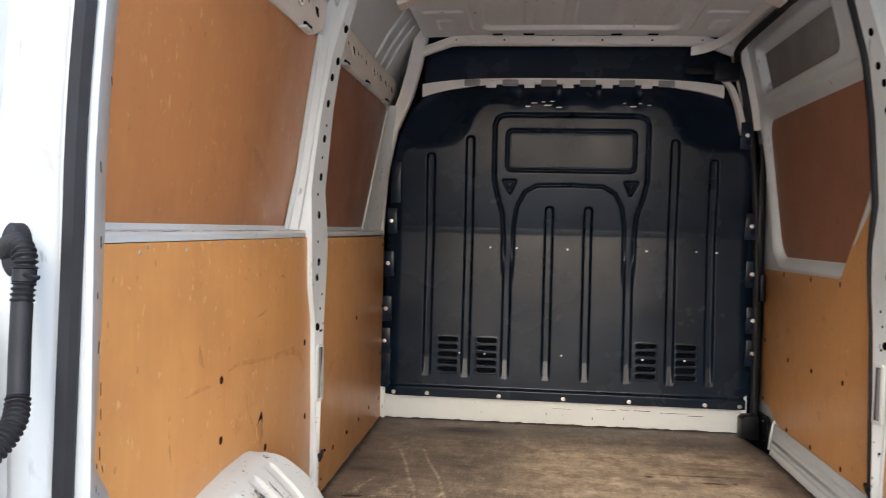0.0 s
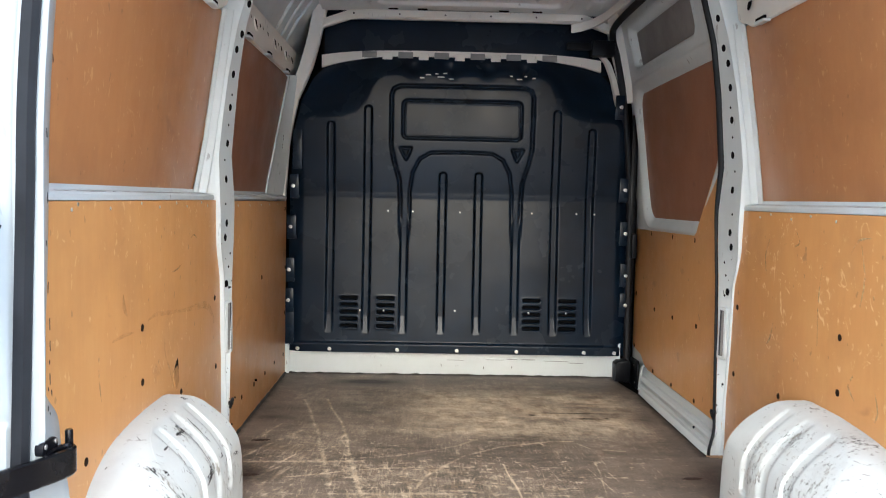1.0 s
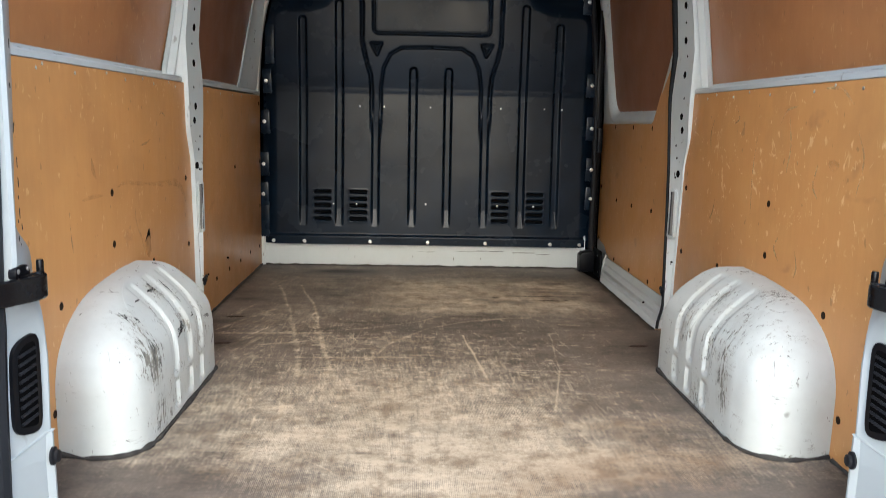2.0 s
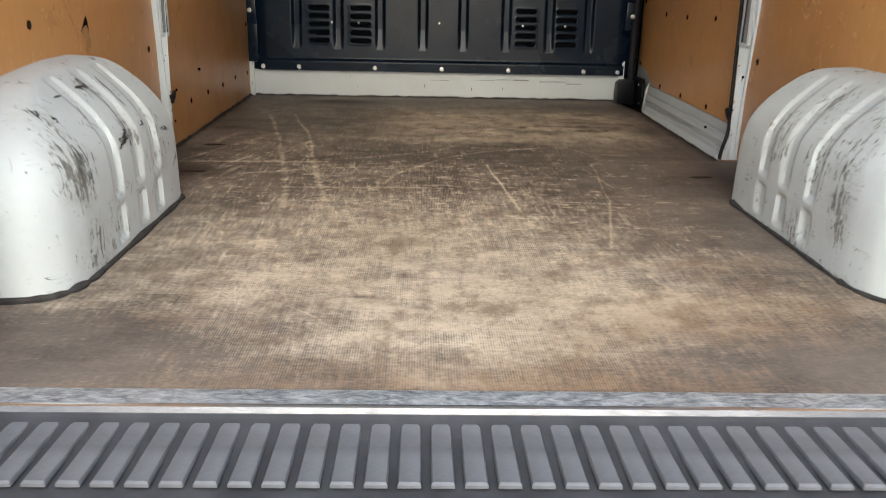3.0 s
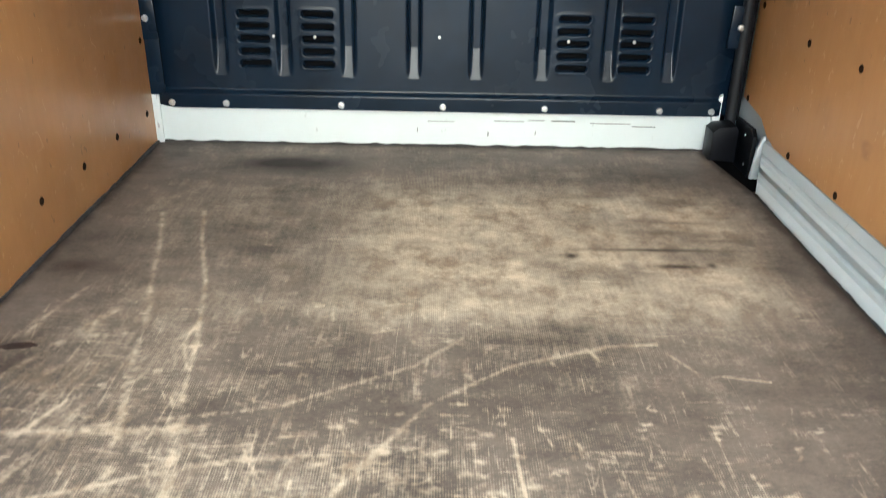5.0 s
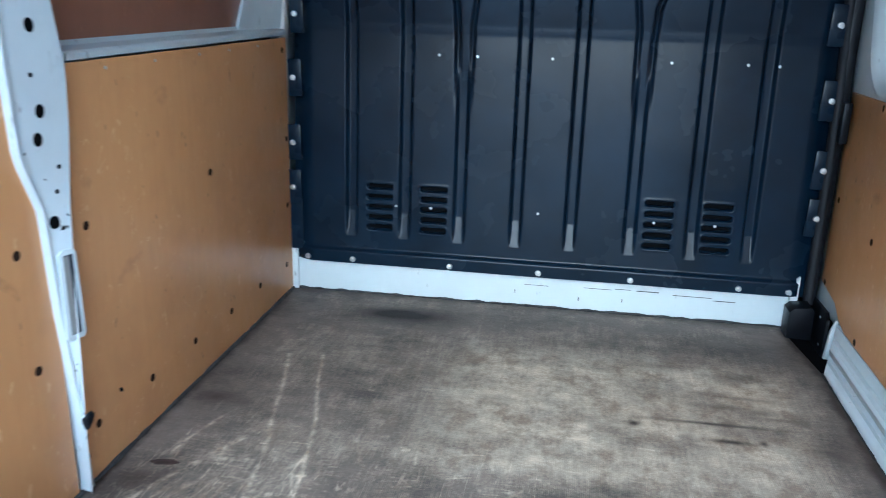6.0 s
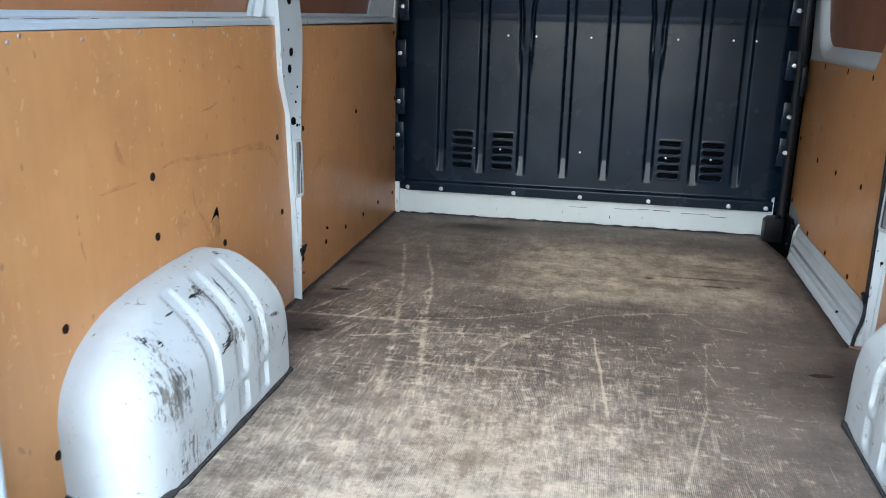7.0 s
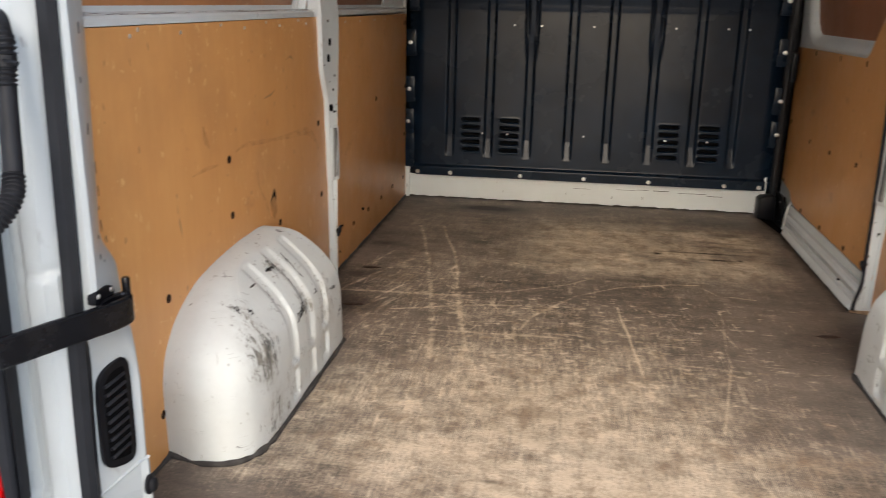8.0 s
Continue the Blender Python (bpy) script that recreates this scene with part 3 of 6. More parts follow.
    stroke([(0.439, 1.698), (0.435, 1.60), (0.412, 1.40), (0.406, 1.287), (0.330, 0.924)], 0.0030, 0.34, 0.3)
    stroke([(0.404, 1.641), (0.430, 1.511), (0.443, 1.432)], 0.0032, 0.30, 0.4)
    stroke([(0.192, 0.54), (0.203, 0.434)], 0.0026, 0.45, 0.3)
    stroke([(0.40, 1.545), (0.44, 1.56), (0.508, 1.56)], 0.0060, 0.32, 0.6)
    stroke([(0.50, 1.85), (0.58, 1.835), (0.62, 1.85)], 0.0040, 0.40, 0.3)
    stroke([(0.28, 1.93), (0.33, 1.83)], 0.0035, 0.35, 0.3)
    stroke([(0.42, 1.92), (0.50, 1.79)], 0.0035, 0.30, 0.4)
    stroke([(0.28, 1.275), (0.45, 1.262), (0.60, 1.268)], 0.0050, 0.30, 0.6)
    stroke([(0.52, 1.28), (0.66, 1.285)], 0.0075, 0.30, 0.6)

    # streaks along the way that goods are pushed, gathered in the rear left half
    rnd = random.Random(5)
    for _ in range(600):
        cx, cy = rnd.gauss(-0.22, 0.28), rnd.gauss(1.18, 0.24)
        long = rnd.choice((0.02, 0.04, 0.07, 0.12, 0.20))
        lean = rnd.gauss(0.12, 0.12) * long
        stroke([(cx - lean / 2, cy + long / 2), (cx + rnd.gauss(0, 0.02) * long, cy), (cx + lean / 2, cy - long / 2)], rnd.uniform(0.0014, 0.0028), rnd.uniform(0.04, 0.17), 0.5)
    # shorter scratches without number
    for _ in range(1100):
        cx = rnd.choice((rnd.gauss(-0.25, 0.28), rnd.uniform(-0.75, 0.8), rnd.gauss(0.15, 0.3)))
        cy = rnd.choice((rnd.gauss(1.35, 0.32), rnd.uniform(0.5, 2.1), rnd.gauss(1.7, 0.3)))
        long = rnd.choice((0.010, 0.015, 0.02, 0.03, 0.05, 0.08))
        a = rnd.choice((rnd.gauss(1.57, 0.15), rnd.gauss(1.75, 0.2), rnd.gauss(0.0, 0.08), rnd.gauss(0.05, 0.15)))
        dx, dy = 0.5 * long * math.cos(a), 0.5 * long * math.sin(a)
        bend = rnd.gauss(0, 0.03) * long
        stroke([(cx - dx, cy - dy), (cx + bend, cy), (cx + dx, cy + dy)], rnd.uniform(0.0012, 0.0024), rnd.uniform(0.08, 0.34), 0.4)
    # hatching near the left wall and the ragged rear edge of the smooth patch
    for _ in range(95):
        cx, cy, long = rnd.gauss(-0.62, 0.09), rnd.gauss(1.72, 0.16), rnd.uniform(0.03, 0.13)
        lean = rnd.gauss(0.38, 0.12) * long
        stroke([(cx + lean / 2, cy + long / 2), (cx + rnd.gauss(0, 0.03) * long, cy), (cx - lean / 2, cy - long / 2)], rnd.uniform(0.0022, 0.0055), rnd.uniform(0.06, 0.22), 0.6)
    for _ in range(110):
        cx, cy, long = rnd.uniform(-0.30, 0.62), rnd.gauss(2.04, 0.035), rnd.uniform(0.015, 0.09)
        lean = rnd.gauss(0.0, 0.18) * long
        stroke([(cx + lean / 2, cy + long / 2), (cx - lean / 2, cy - long / 2)], rnd.uniform(0.0016, 0.0040), rnd.uniform(0.10, 0.32), 0.5)
    # dabs where the film is chipped off
    for _ in range(650):
        cx, cy = rnd.gauss(0.10, 0.36), rnd.gauss(1.50, 0.30)
        w = rnd.uniform(0.003, 0.010)
        stroke([(cx - w * 0.8, cy), (cx + w * 0.8, cy + rnd.gauss(0, 0.004))], w * 0.6, rnd.uniform(0.12, 0.42), 0.5)

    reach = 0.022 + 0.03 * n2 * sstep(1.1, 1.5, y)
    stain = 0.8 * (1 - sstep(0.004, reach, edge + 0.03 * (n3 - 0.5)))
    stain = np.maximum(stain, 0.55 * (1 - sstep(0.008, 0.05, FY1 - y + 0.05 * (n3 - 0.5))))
    front_spots = ((-0.395, 2.875, 0.15, 0.055, 1.25), (0.306, 2.31, 0.015, 0.014, 0.95), (0.53, 2.265, 0.050, 0.012, 0.95),
                              (0.605, 2.272, 0.010, 0.012, 0.9), (0.50, 2.345, 0.17, 0.009, 0.75), (0.55, 2.44, 0.10, 0.012, 0.5), (0.62, 2.43, 0.05, 0.020, 0.5),
                              (0.58, 2.50, 0.09, 0.010, 0.45), (0.66, 2.40, 0.07, 0.012, 0.4), (0.60, 2.63, 0.06, 0.03, 0.4), (0.42, 2.66, 0.05, 0.02, 0.35))
    rear_spots = ((-0.163, 0.638, 0.024, 0.008, 0.6), (-0.058, 0.594, 0.020, 0.010, 0.45), (-0.72, 1.92, 0.06, 0.04, 0.5), (-0.73, 2.22, 0.05, 0.03, 0.65), (-0.78, 1.80, 0.05, 0.14, 0.45), (-0.05, 2.33, 0.03, 0.012, 0.3),
                              (0.20, 1.95, 0.09, 0.02, 0.35), (0.06, 0.78, 0.16, 0.05, 0.22), (-0.72, 2.93, 0.03, 0.02, 0.3), (0.25, 2.0, 0.06, 0.018, 0.4), (0.75, 2.25, 0.04, 0.03, 0.4), (0.80, 1.52, 0.09, 0.20, 0.7), (-0.76, 1.62, 0.07, 0.12, 0.5), (-0.695, 1.56, 0.10, 0.09, 0.85), (-0.75, 1.84, 0.07, 0.05, 0.7))
    for cx, cy, rx, ry, s in front_spots + rear_spots:
        stain = np.maximum(stain, s * blob(x, y, cx, cy, rx, ry) * (0.65 + 0.7 * n3))
    z = -0.0006 * np.clip(wear, 0, 1) + 0.0012 * (n1 - 0.5)
    me = grid_mesh("floor", np.stack([x, y, z], -1), M_FLOOR)
    scored = 0.25 + 0.75 * sstep(0.55, 1.0, y) * (1 - sstep(1.85, 2.2, y))
    brown = 0.75 * (1 - sstep(0.30, 0.46, y + 0.10 * (n2 - 0.5))) + 0.55 * blob(x, y, 0.42, 0.46, 0.34, 0.12) * n2 * 1.6 + 0.4 * blob(x, y, -0.42, 0.52, 0.14, 0.10) * n3 * 1.6 + 0.45 * blob(x, y, 0.55, 2.42, 0.26, 0.16) * n2 + 0.8 * blob(x, y, 0.62, 0.80, 0.26, 0.40) * n2
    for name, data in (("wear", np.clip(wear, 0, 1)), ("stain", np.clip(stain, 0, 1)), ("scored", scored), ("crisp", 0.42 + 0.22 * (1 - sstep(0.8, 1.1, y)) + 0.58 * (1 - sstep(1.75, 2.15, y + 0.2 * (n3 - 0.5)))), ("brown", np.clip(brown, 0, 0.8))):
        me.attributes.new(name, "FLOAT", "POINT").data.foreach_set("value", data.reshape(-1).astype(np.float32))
    return place("floor", me, None, "worn brown anti-slip plywood floor, scratched to pale wood", kind="structure", category="floor")


floor = build_floor()
bm = bmesh.new()
box(bm, -0.90, 0.785, FY0 + 0.002, FY1 + 0.3, -0.014, -0.004)
box(bm, 0.785, 0.99, FY0 + 0.002, 2.66, -0.014, -0.004)
part("floor_board", bm, M_BARE, floor, "bare plywood edge below the film")
bm = bmesh.new()
box(bm, -0.98, 1.07, 0.26, 3.40, -0.10, -0.016)
part("underbody", bm, M_VOID, floor)

# rear edge trim: aluminium strip, bright nosing and a ribbed plastic step
sill = thing("trim", (XC, 0.26, -0.02), "scratched aluminium edge strip along the load floor", "trim", kind="structure")
bm = bmesh.new()
prism(bm, [(0.301, 0.003), (0.272, 0.002), (0.262, -0.004), (0.262, -0.012), (0.301, -0.012)], -0.70, 0.79, "x", 0.001)
part("edge_strip", bm, M_ALU, sill)
bm = bmesh.new()
prism(bm, [(0.2615, 0.004), (0.258, 0.0055), (0.252, 0.004), (0.250, -0.006), (0.2615, -0.006)], -0.70, 0.79, "x", 0.0012)
part("nosing", bm, M_BRIGHT, sill, "bright polished metal nosing")
bm = bmesh.new()
prism(bm, [(0.2495, -0.004), (0.236, -0.010), (0.05, -0.018), (0.03, -0.04), (0.03, -0.16), (0.2495, -0.16)], -0.98, 1.07, "x", 0.003)
step = thing("rear_step", (XC, 0.14, -0.16), "grey ribbed plastic bumper step below the load edge", "bumper step")
part("tread", bm, M_TREAD_LOW, step, "dark grooved plastic")
bm = bmesh.new()
ring = []
for k, s in ((1.0, 0.0), (1.0, 0.004), (0.86, 0.0065)):
    ring.append([Vector((p[0] * k, p[1] * (1 - (1 - k) * 0.3), s - 0.034 * p[1])) for p in
                 [(-0.013, -0.07), (0.013, -0.07), (0.013, 0.058), (0.009, 0.068), (0.0, 0.072), (-0.009, 0.068), (-0.013, 0.058)]])
loft(bm, ring)
pad = finish(bm, "tread_pad", M_TREAD)
for i in range(40):
    place("tread_pad", pad, step, at=(-0.66 + i * 0.0369, 0.174, -0.0140))

# ---------------------------------------------------------------- body shell
SKIN_Z = [-0.10, 0.86, 0.90, 1.20, 1.45, 1.56, 1.68, 1.80]
SKIN_O = [0.950, 0.950, 0.945, 0.925, 0.895, 0.865, 0.800, 0.715]
skin_o = curve(SKIN_Z, SKIN_O)
pillar_o = curve([0.0, 0.6, 0.84, 1.0, 1.25, 1.42, 1.60, 1.78], [0.838, 0.838, 0.838, 0.845, 0.822, 0.797, 0.752, 0.70])


def build_wall(side, name, label):
    wall = thing(name, (X(side, 0.95), 1.7, 0.0), label, "wall", kind="structure")
    # outer skin, seen as the white sheet above the beams
    bm = bmesh.new()
    inner = list(zip(SKIN_O, SKIN_Z))
    outer = [(o + 0.045, z) for o, z in inner][::-1]
    rings = [[(X(side, o), y, z) for o, z in inner + outer] for y in (0.32, 3.42)]
    loft(bm, rings)
    part("outer_skin", bm, M_WHITE, wall)
    return wall


wall_left = build_wall(-1, "wall_left", "white van side wall lined with orange plywood")
wall_right = build_wall(1, "wall_right", "white van side wall with plywood lining and wheel arch")


def ply(parent, side, pts, o, thick, mat, label, name="plywood_panel", lean=None):
    """A plywood board on a side wall: outline in (y, z), face at distance o; lean = (z0, o0, z1, o1)."""
    bm = bmesh.new()
    prism(bm, pts, 0, thick, "x", 0.0012)
    for v in bm.verts:
        base = o if lean is None else lean[1] + (v.co.z - lean[0]) / (lean[2] - lean[0]) * (lean[3] - lean[1])
        v.co.x = X(side, base + v.co.x)
    return part(name, bm, mat, parent, label)


REAR_LOW = [(0.362, 0.003), (1.765, 0.003), (1.762, 0.20), (1.758, 0.40), (1.748, 0.60), (1.728, 0.70), (1.725, 0.853), (0.362, 0.853)]
lowL = ply(wall_left, -1, REAR_LOW, 0.865, 0.009, M_PLY_L, "orange-brown film-faced plywood board, scuffed")
REAR_LOW_R = [(y + (0.040 if y > 1 else 0.0), z) for y, z in REAR_LOW]
lowR = ply(wall_right, 1, REAR_LOW_R, 0.865, 0.009, M_PLY_R, "orange-brown film-faced plywood board, scuffed")
frontL = ply(wall_left, -1, [(1.800, 0.003), (3.036, 0.003), (3.036, 0.846), (1.868, 0.850), (1.845, 0.60), (1.812, 0.30)], 0.865, 0.009, M_PLY_IN,
             "orange-brown film-faced plywood board")
LEAN = (0.876, 0.921, 1.46, 0.858)
# boards above the ledge take the shaded copies of the film
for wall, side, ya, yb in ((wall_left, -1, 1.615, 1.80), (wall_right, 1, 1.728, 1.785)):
    ply(wall, side, [(0.40, 0.886), (ya, 0.877), (yb, 1.462), (0.40, 1.462)], 0, 0.008, M_PLY_SHADED, "film-faced plywood board set back above the ledge, shade painted into its brown", lean=LEAN)
ply(wall_left, -1, [(1.90, 0.872), (2.775, 0.872), (3.01, 1.44), (1.90, 1.462)], 0, 0.008, M_PLY_DEEP_SHADE, "film-faced plywood board set back above the ledge, shade painted into its brown", lean=LEAN)


def ledge(wall, side, y0, y1):
    bm = bmesh.new()
    sect = [(0.8635, 0.8545), (0.8635, 0.866), (0.868, 0.871), (0.903, 0.874), (0.914, 0.876), (0.917, 0.886), (0.949, 0.888), (0.949, 0.8545)]
    loft(bm, [[(X(side, o), y, z) for o, z in sect] for y in (y0, y1)])
    return part("ledge", bm, M_WHITE, wall, "white painted steel ledge")


ledge_scuff_bm = bmesh.new()
ledge_scuff = finish(prism(ledge_scuff_bm, [(-0.5, -0.25), (-0.1, -0.5), (0.5, -0.1), (0.42, 0.35), (-0.2, 0.5)], -0.0006, 0.0006, "z"), "scuff", M_PANE)


def ledge_scuffs(parent, side, seed, y0, y1, count):
    rnd = random.Random(seed)
    for _ in range(count):
        o = rnd.uniform(0.872, 0.902)
        z = 0.871 + (o - 0.868) / 0.037 * 0.003 + 0.0003
        place("scuff", ledge_scuff, parent, at=Matrix.Translation((X(side, o), rnd.uniform(y0, y1), z)) @ pose(0, 0, 0, 0, 0, 90 + rnd.gauss(0, 6)) @ Matrix.Diagonal((rnd.uniform(0.02, 0.16), rnd.uniform(0.002, 0.006), 1, 1)))


ledge_scuffs(ledge(wall_left, -1, 0.37, 1.655), -1, 4, 0.5, 1.58, 16)
ledge(wall_left, -1, 1.872, 3.035)
ledge_scuffs(ledge(wall_right, 1, 0.37, 1.71), 1, 9, 0.5, 1.62, 10)


def pillar(wall, side, dy, ya, yb, turn, sunk=0.0):
    """The pressed pillar: a flat face with holes, waisted at mid height, leaning in towards the roof.
    Its rear edge lies deeper than its front edge; turn is how far the rear edge stands forward."""
    rear = curve([0, 0.2, 0.40, 0.60, 0.70, 0.85, 1.1, 1.45, 1.8], [dy + v for v in (1.738, 1.726, 1.703, 1.690, 1.645, 1.636, 1.646, 1.690, 1.735)])
    front = curve([0, 0.2, 0.40, 0.60, 0.75, 0.85, 1.0, 1.45, 1.8], [dy + v for v in (1.772, 1.780, 1.790, 1.805, 1.828, 1.835, 1.815, 1.80, 1.82)])
    bm = bmesh.new()
    rings = []
    for z in np.linspace(0.004, 1.795, 64):
        a, b, o = float(rear(z)), float(front(z)), float(pillar_o(z))
        e, a = 0.006, a + turn
        f = sunk * (1 - float(sstep(0.62, 0.80, np.float64(z))))
        sect = [(o + 0.075, a - 0.004), (o + 0.030, a - 0.003), (o + 0.020 + f * 0.7, a - 0.003), (o + 0.013 + f, a), (o + 0.013 + f, a + e), (o + 0.0175 + f * 0.6, a + e + 0.003), (o, b - e), (o + 0.006, b + 0.001), (o + 0.05, b + 0.006), (o + 0.075, b + 0.03)]
        rings.append([(X(side, p), y, z) for p, y in sect])
    loft(bm, rings)
    col = part("pillar", bm, M_WHITE, wall, "white painted steel pillar with round holes")
    # sloped flank between the pillar and the upper boards
    bm = bmesh.new()
    rings = []
    for z in np.linspace(0.876, 1.47, 24):
        o = float(pillar_o(z))
        k = (z - 0.876) / 0.594
        out = LEAN[1] + (LEAN[3] - LEAN[1]) * k
        y0, y1 = ya + 0.006 + (0.03 if side > 0 else 0.0) + (yb - ya) * k, float(rear(z)) + turn - 0.004
        y0 = min(y0, y1 - 0.012)
        pts = [(out - 0.004, y0 - 0.012), (out - 0.012, y0 - 0.004), (out - 0.014, y0 + 0.22 * (y1 - y0)), (out - 0.036, y0 + 0.30 * (y1 - y0)), (out - 0.038, y0 + 0.50 * (y1 - y0)), (out - 0.024, y0 + 0.58 * (y1 - y0)), (out - 0.024, y0 + 0.86 * (y1 - y0)), (min(o + 0.026, out - 0.020), y1), (out + 0.02, y1)]
        rings.append([(X(side, p), y, z) for p, y in pts])
    loft(bm, rings)
    part("pillar_flank", bm, M_WHITE, wall)
    return col, rear, front


colL, pr, pf = pillar(wall_left, -1, 0.0, 1.615, 1.80, 0.05)
colR, prR, pfR = pillar(wall_right, 1, 0.048, 1.728, 1.785, 0.032, 0.008)
hole = disc_mesh("hole", 0.0125, 0.0012, M_VOID, 16, squash=0.85)
small_hole = disc_mesh("hole", 0.0045, 0.001, M_VOID, 10)
for col, side, dy, turn, ra, fr, dh in ((colL, -1, 0.0, 0.05, pr, pf, 0.030), (colR, 1, 0.048, 0.032, prR, pfR, 0.012)):
    for z, y, big in ((1.655, 1.77, 1), (1.50, 1.752, 1), (1.40, 1.748, 1), (1.347, 1.730, 1), (1.266, 1.730, 1), (1.20, 1.735, 0), (1.158, 1.730, 1), (1.10, 1.73, 0), (1.04, 1.735, 1),
                      (0.985, 1.722, 0), (0.922, 1.728, 1), (0.84, 1.715, 0), (0.777, 1.726, 1), (0.729, 1.714, 1), (0.674, 1.755, 0), (0.63, 1.745, 0), (0.574, 1.704, 1), (0.56, 1.75, 0),
                      (0.25, 1.735, 0), (0.19, 1.74, 0), (0.10, 1.745, 0)):
        a, c = float(ra(z)) + turn + 0.009, float(fr(z)) - 0.006
        py = min(max(y + dy + dh, a + 0.014), c - 0.014)
        o = float(pillar_o(z)) + 0.0175 * (c - py) / (c - a)
        tilt = math.degrees(math.atan2(float(pillar_o(z + 0.05)) - float(pillar_o(z - 0.05)), 0.1))
        yaw = side * math.degrees(math.atan2(0.0175, c - a))
        place("hole", hole if big else small_hole, col, at=Matrix.Translation((X(side, o - 0.0002), py, z)) @ pose(0, 0, 0, 0, 0, yaw) @ pose(0, 0, 0, 0, -side * (90 - tilt), 0))
    # chips in the paint
    rnd = random.Random(71 + side)
    for _ in range(11):
        z = rnd.uniform(0.02, 0.72)
        a, c = float(ra(z)) + turn + 0.012, float(fr(z)) - 0.008
        py = rnd.uniform(a, c)
        o = float(pillar_o(z)) + 0.0175 * (c - py) / (c - a) * 0.9
        h, w = rnd.uniform(0.002, 0.007), rnd.uniform(0.0008, 0.002)
        bm = bmesh.new()
        prism(bm, [(-w * 0.3, -h), (w * 0.6, -h * 0.6), (w, h * 0.2), (w * 0.3, h), (-w, h * 0.3)], -0.0008, 0.0008, "x")
        place("paint_chip", finish(bm, "paint_chip", M_EDGE), col, at=Matrix.Translation((X(side, o - 0.001), py, z)) @ pose(0, 0, 0, rnd.uniform(-60, 60), 0, 0))
    # the slot for the belt fitting; dark and grey plates carry its inner shade
    at = Matrix.Translation((X(side, 0.845), 1.752 + dy + dh, 0.43)) @ pose(0, 0, 0, 0, 0, side * 15)
    bm = bmesh.new()
    prism(bm, [(-0.022, -0.085), (-0.016, -0.092), (0.016, -0.092), (0.022, -0.085), (0.018, 0.080), (0.012, 0.088), (-0.014, 0.088), (-0.022, 0.080)], side * 0.006, -side * 0.004, "x", 0.0012)
    slot = place("slot_frame", finish(bm, "slot_frame", M_WHITE), col, at=at)
    bm = bmesh.new()
    prism(bm, [(-0.012, -0.080), (0.011, -0.080), (0.008, 0.078), (-0.013, 0.078)], side * 0.004, -side * 0.0048, "x")
    place("slot", finish(bm, "slot", M_GREY), slot, "slot, its inner shade painted dark")
    bm = bmesh.new()
    prism(bm, [(-0.012, -0.079), (0.001, -0.078), (-0.001, 0.076), (-0.013, 0.077)], side * 0.003, -side * 0.0054, "x")
    place("slot_lip", finish(bm, "slot_lip", M_PANE), slot, "sloped inner face, its shade painted grey")

# sheet between the upper front board and the corner post
bm = bmesh.new()
rings = []
for z in np.linspace(0.874, 1.45, 20):
    k = (z - 0.872) / 0.568
    ye, oe = 2.775 + 0.235 * k, LEAN[1] + (LEAN[3] - LEAN[1]) * (z - LEAN[0]) / (LEAN[2] - LEAN[0])
    rings.append([(X(-1, oe + 0.02), ye - 0.006, z), (X(-1, oe - 0.008), ye - 0.004, z), (X(-1, oe - 0.010), ye + 0.3 * (3.03 - ye), z), (X(-1, oe - 0.030), ye + 0.75 * (3.03 - ye), z), (X(-1, oe - 0.042), 3.030, z), (X(-1, oe + 0.02), 3.034, z)])
loft(bm, rings)
flank = part("corner_sheet", bm, M_WHITE, wall_left)
for z in (1.10, 1.113, 1.14, 1.153):
    place("hole", small_hole, flank, at=Matrix.Translation((X(-1, 0.8705 + (1.127 - z) * 0.1), 2.955, z)) @ facing(-1) @ pose(0, 0, 0, 0, 0, 0))

# upper beams with punched holes and lashing tabs
beam_hole = disc_mesh("hole", 0.031, 0.0012, M_VOID, 18, squash=0.72)
rim_bm = bmesh.new()
a = np.linspace(0, 2 * math.pi, 25)
tube(rim_bm, [(0.0345 * math.cos(t), 0.0255 * math.sin(t), 0.0) for t in a], 0.0035, 6)
beam_rim = finish(rim_bm, "hole_rim", M_CREAM)


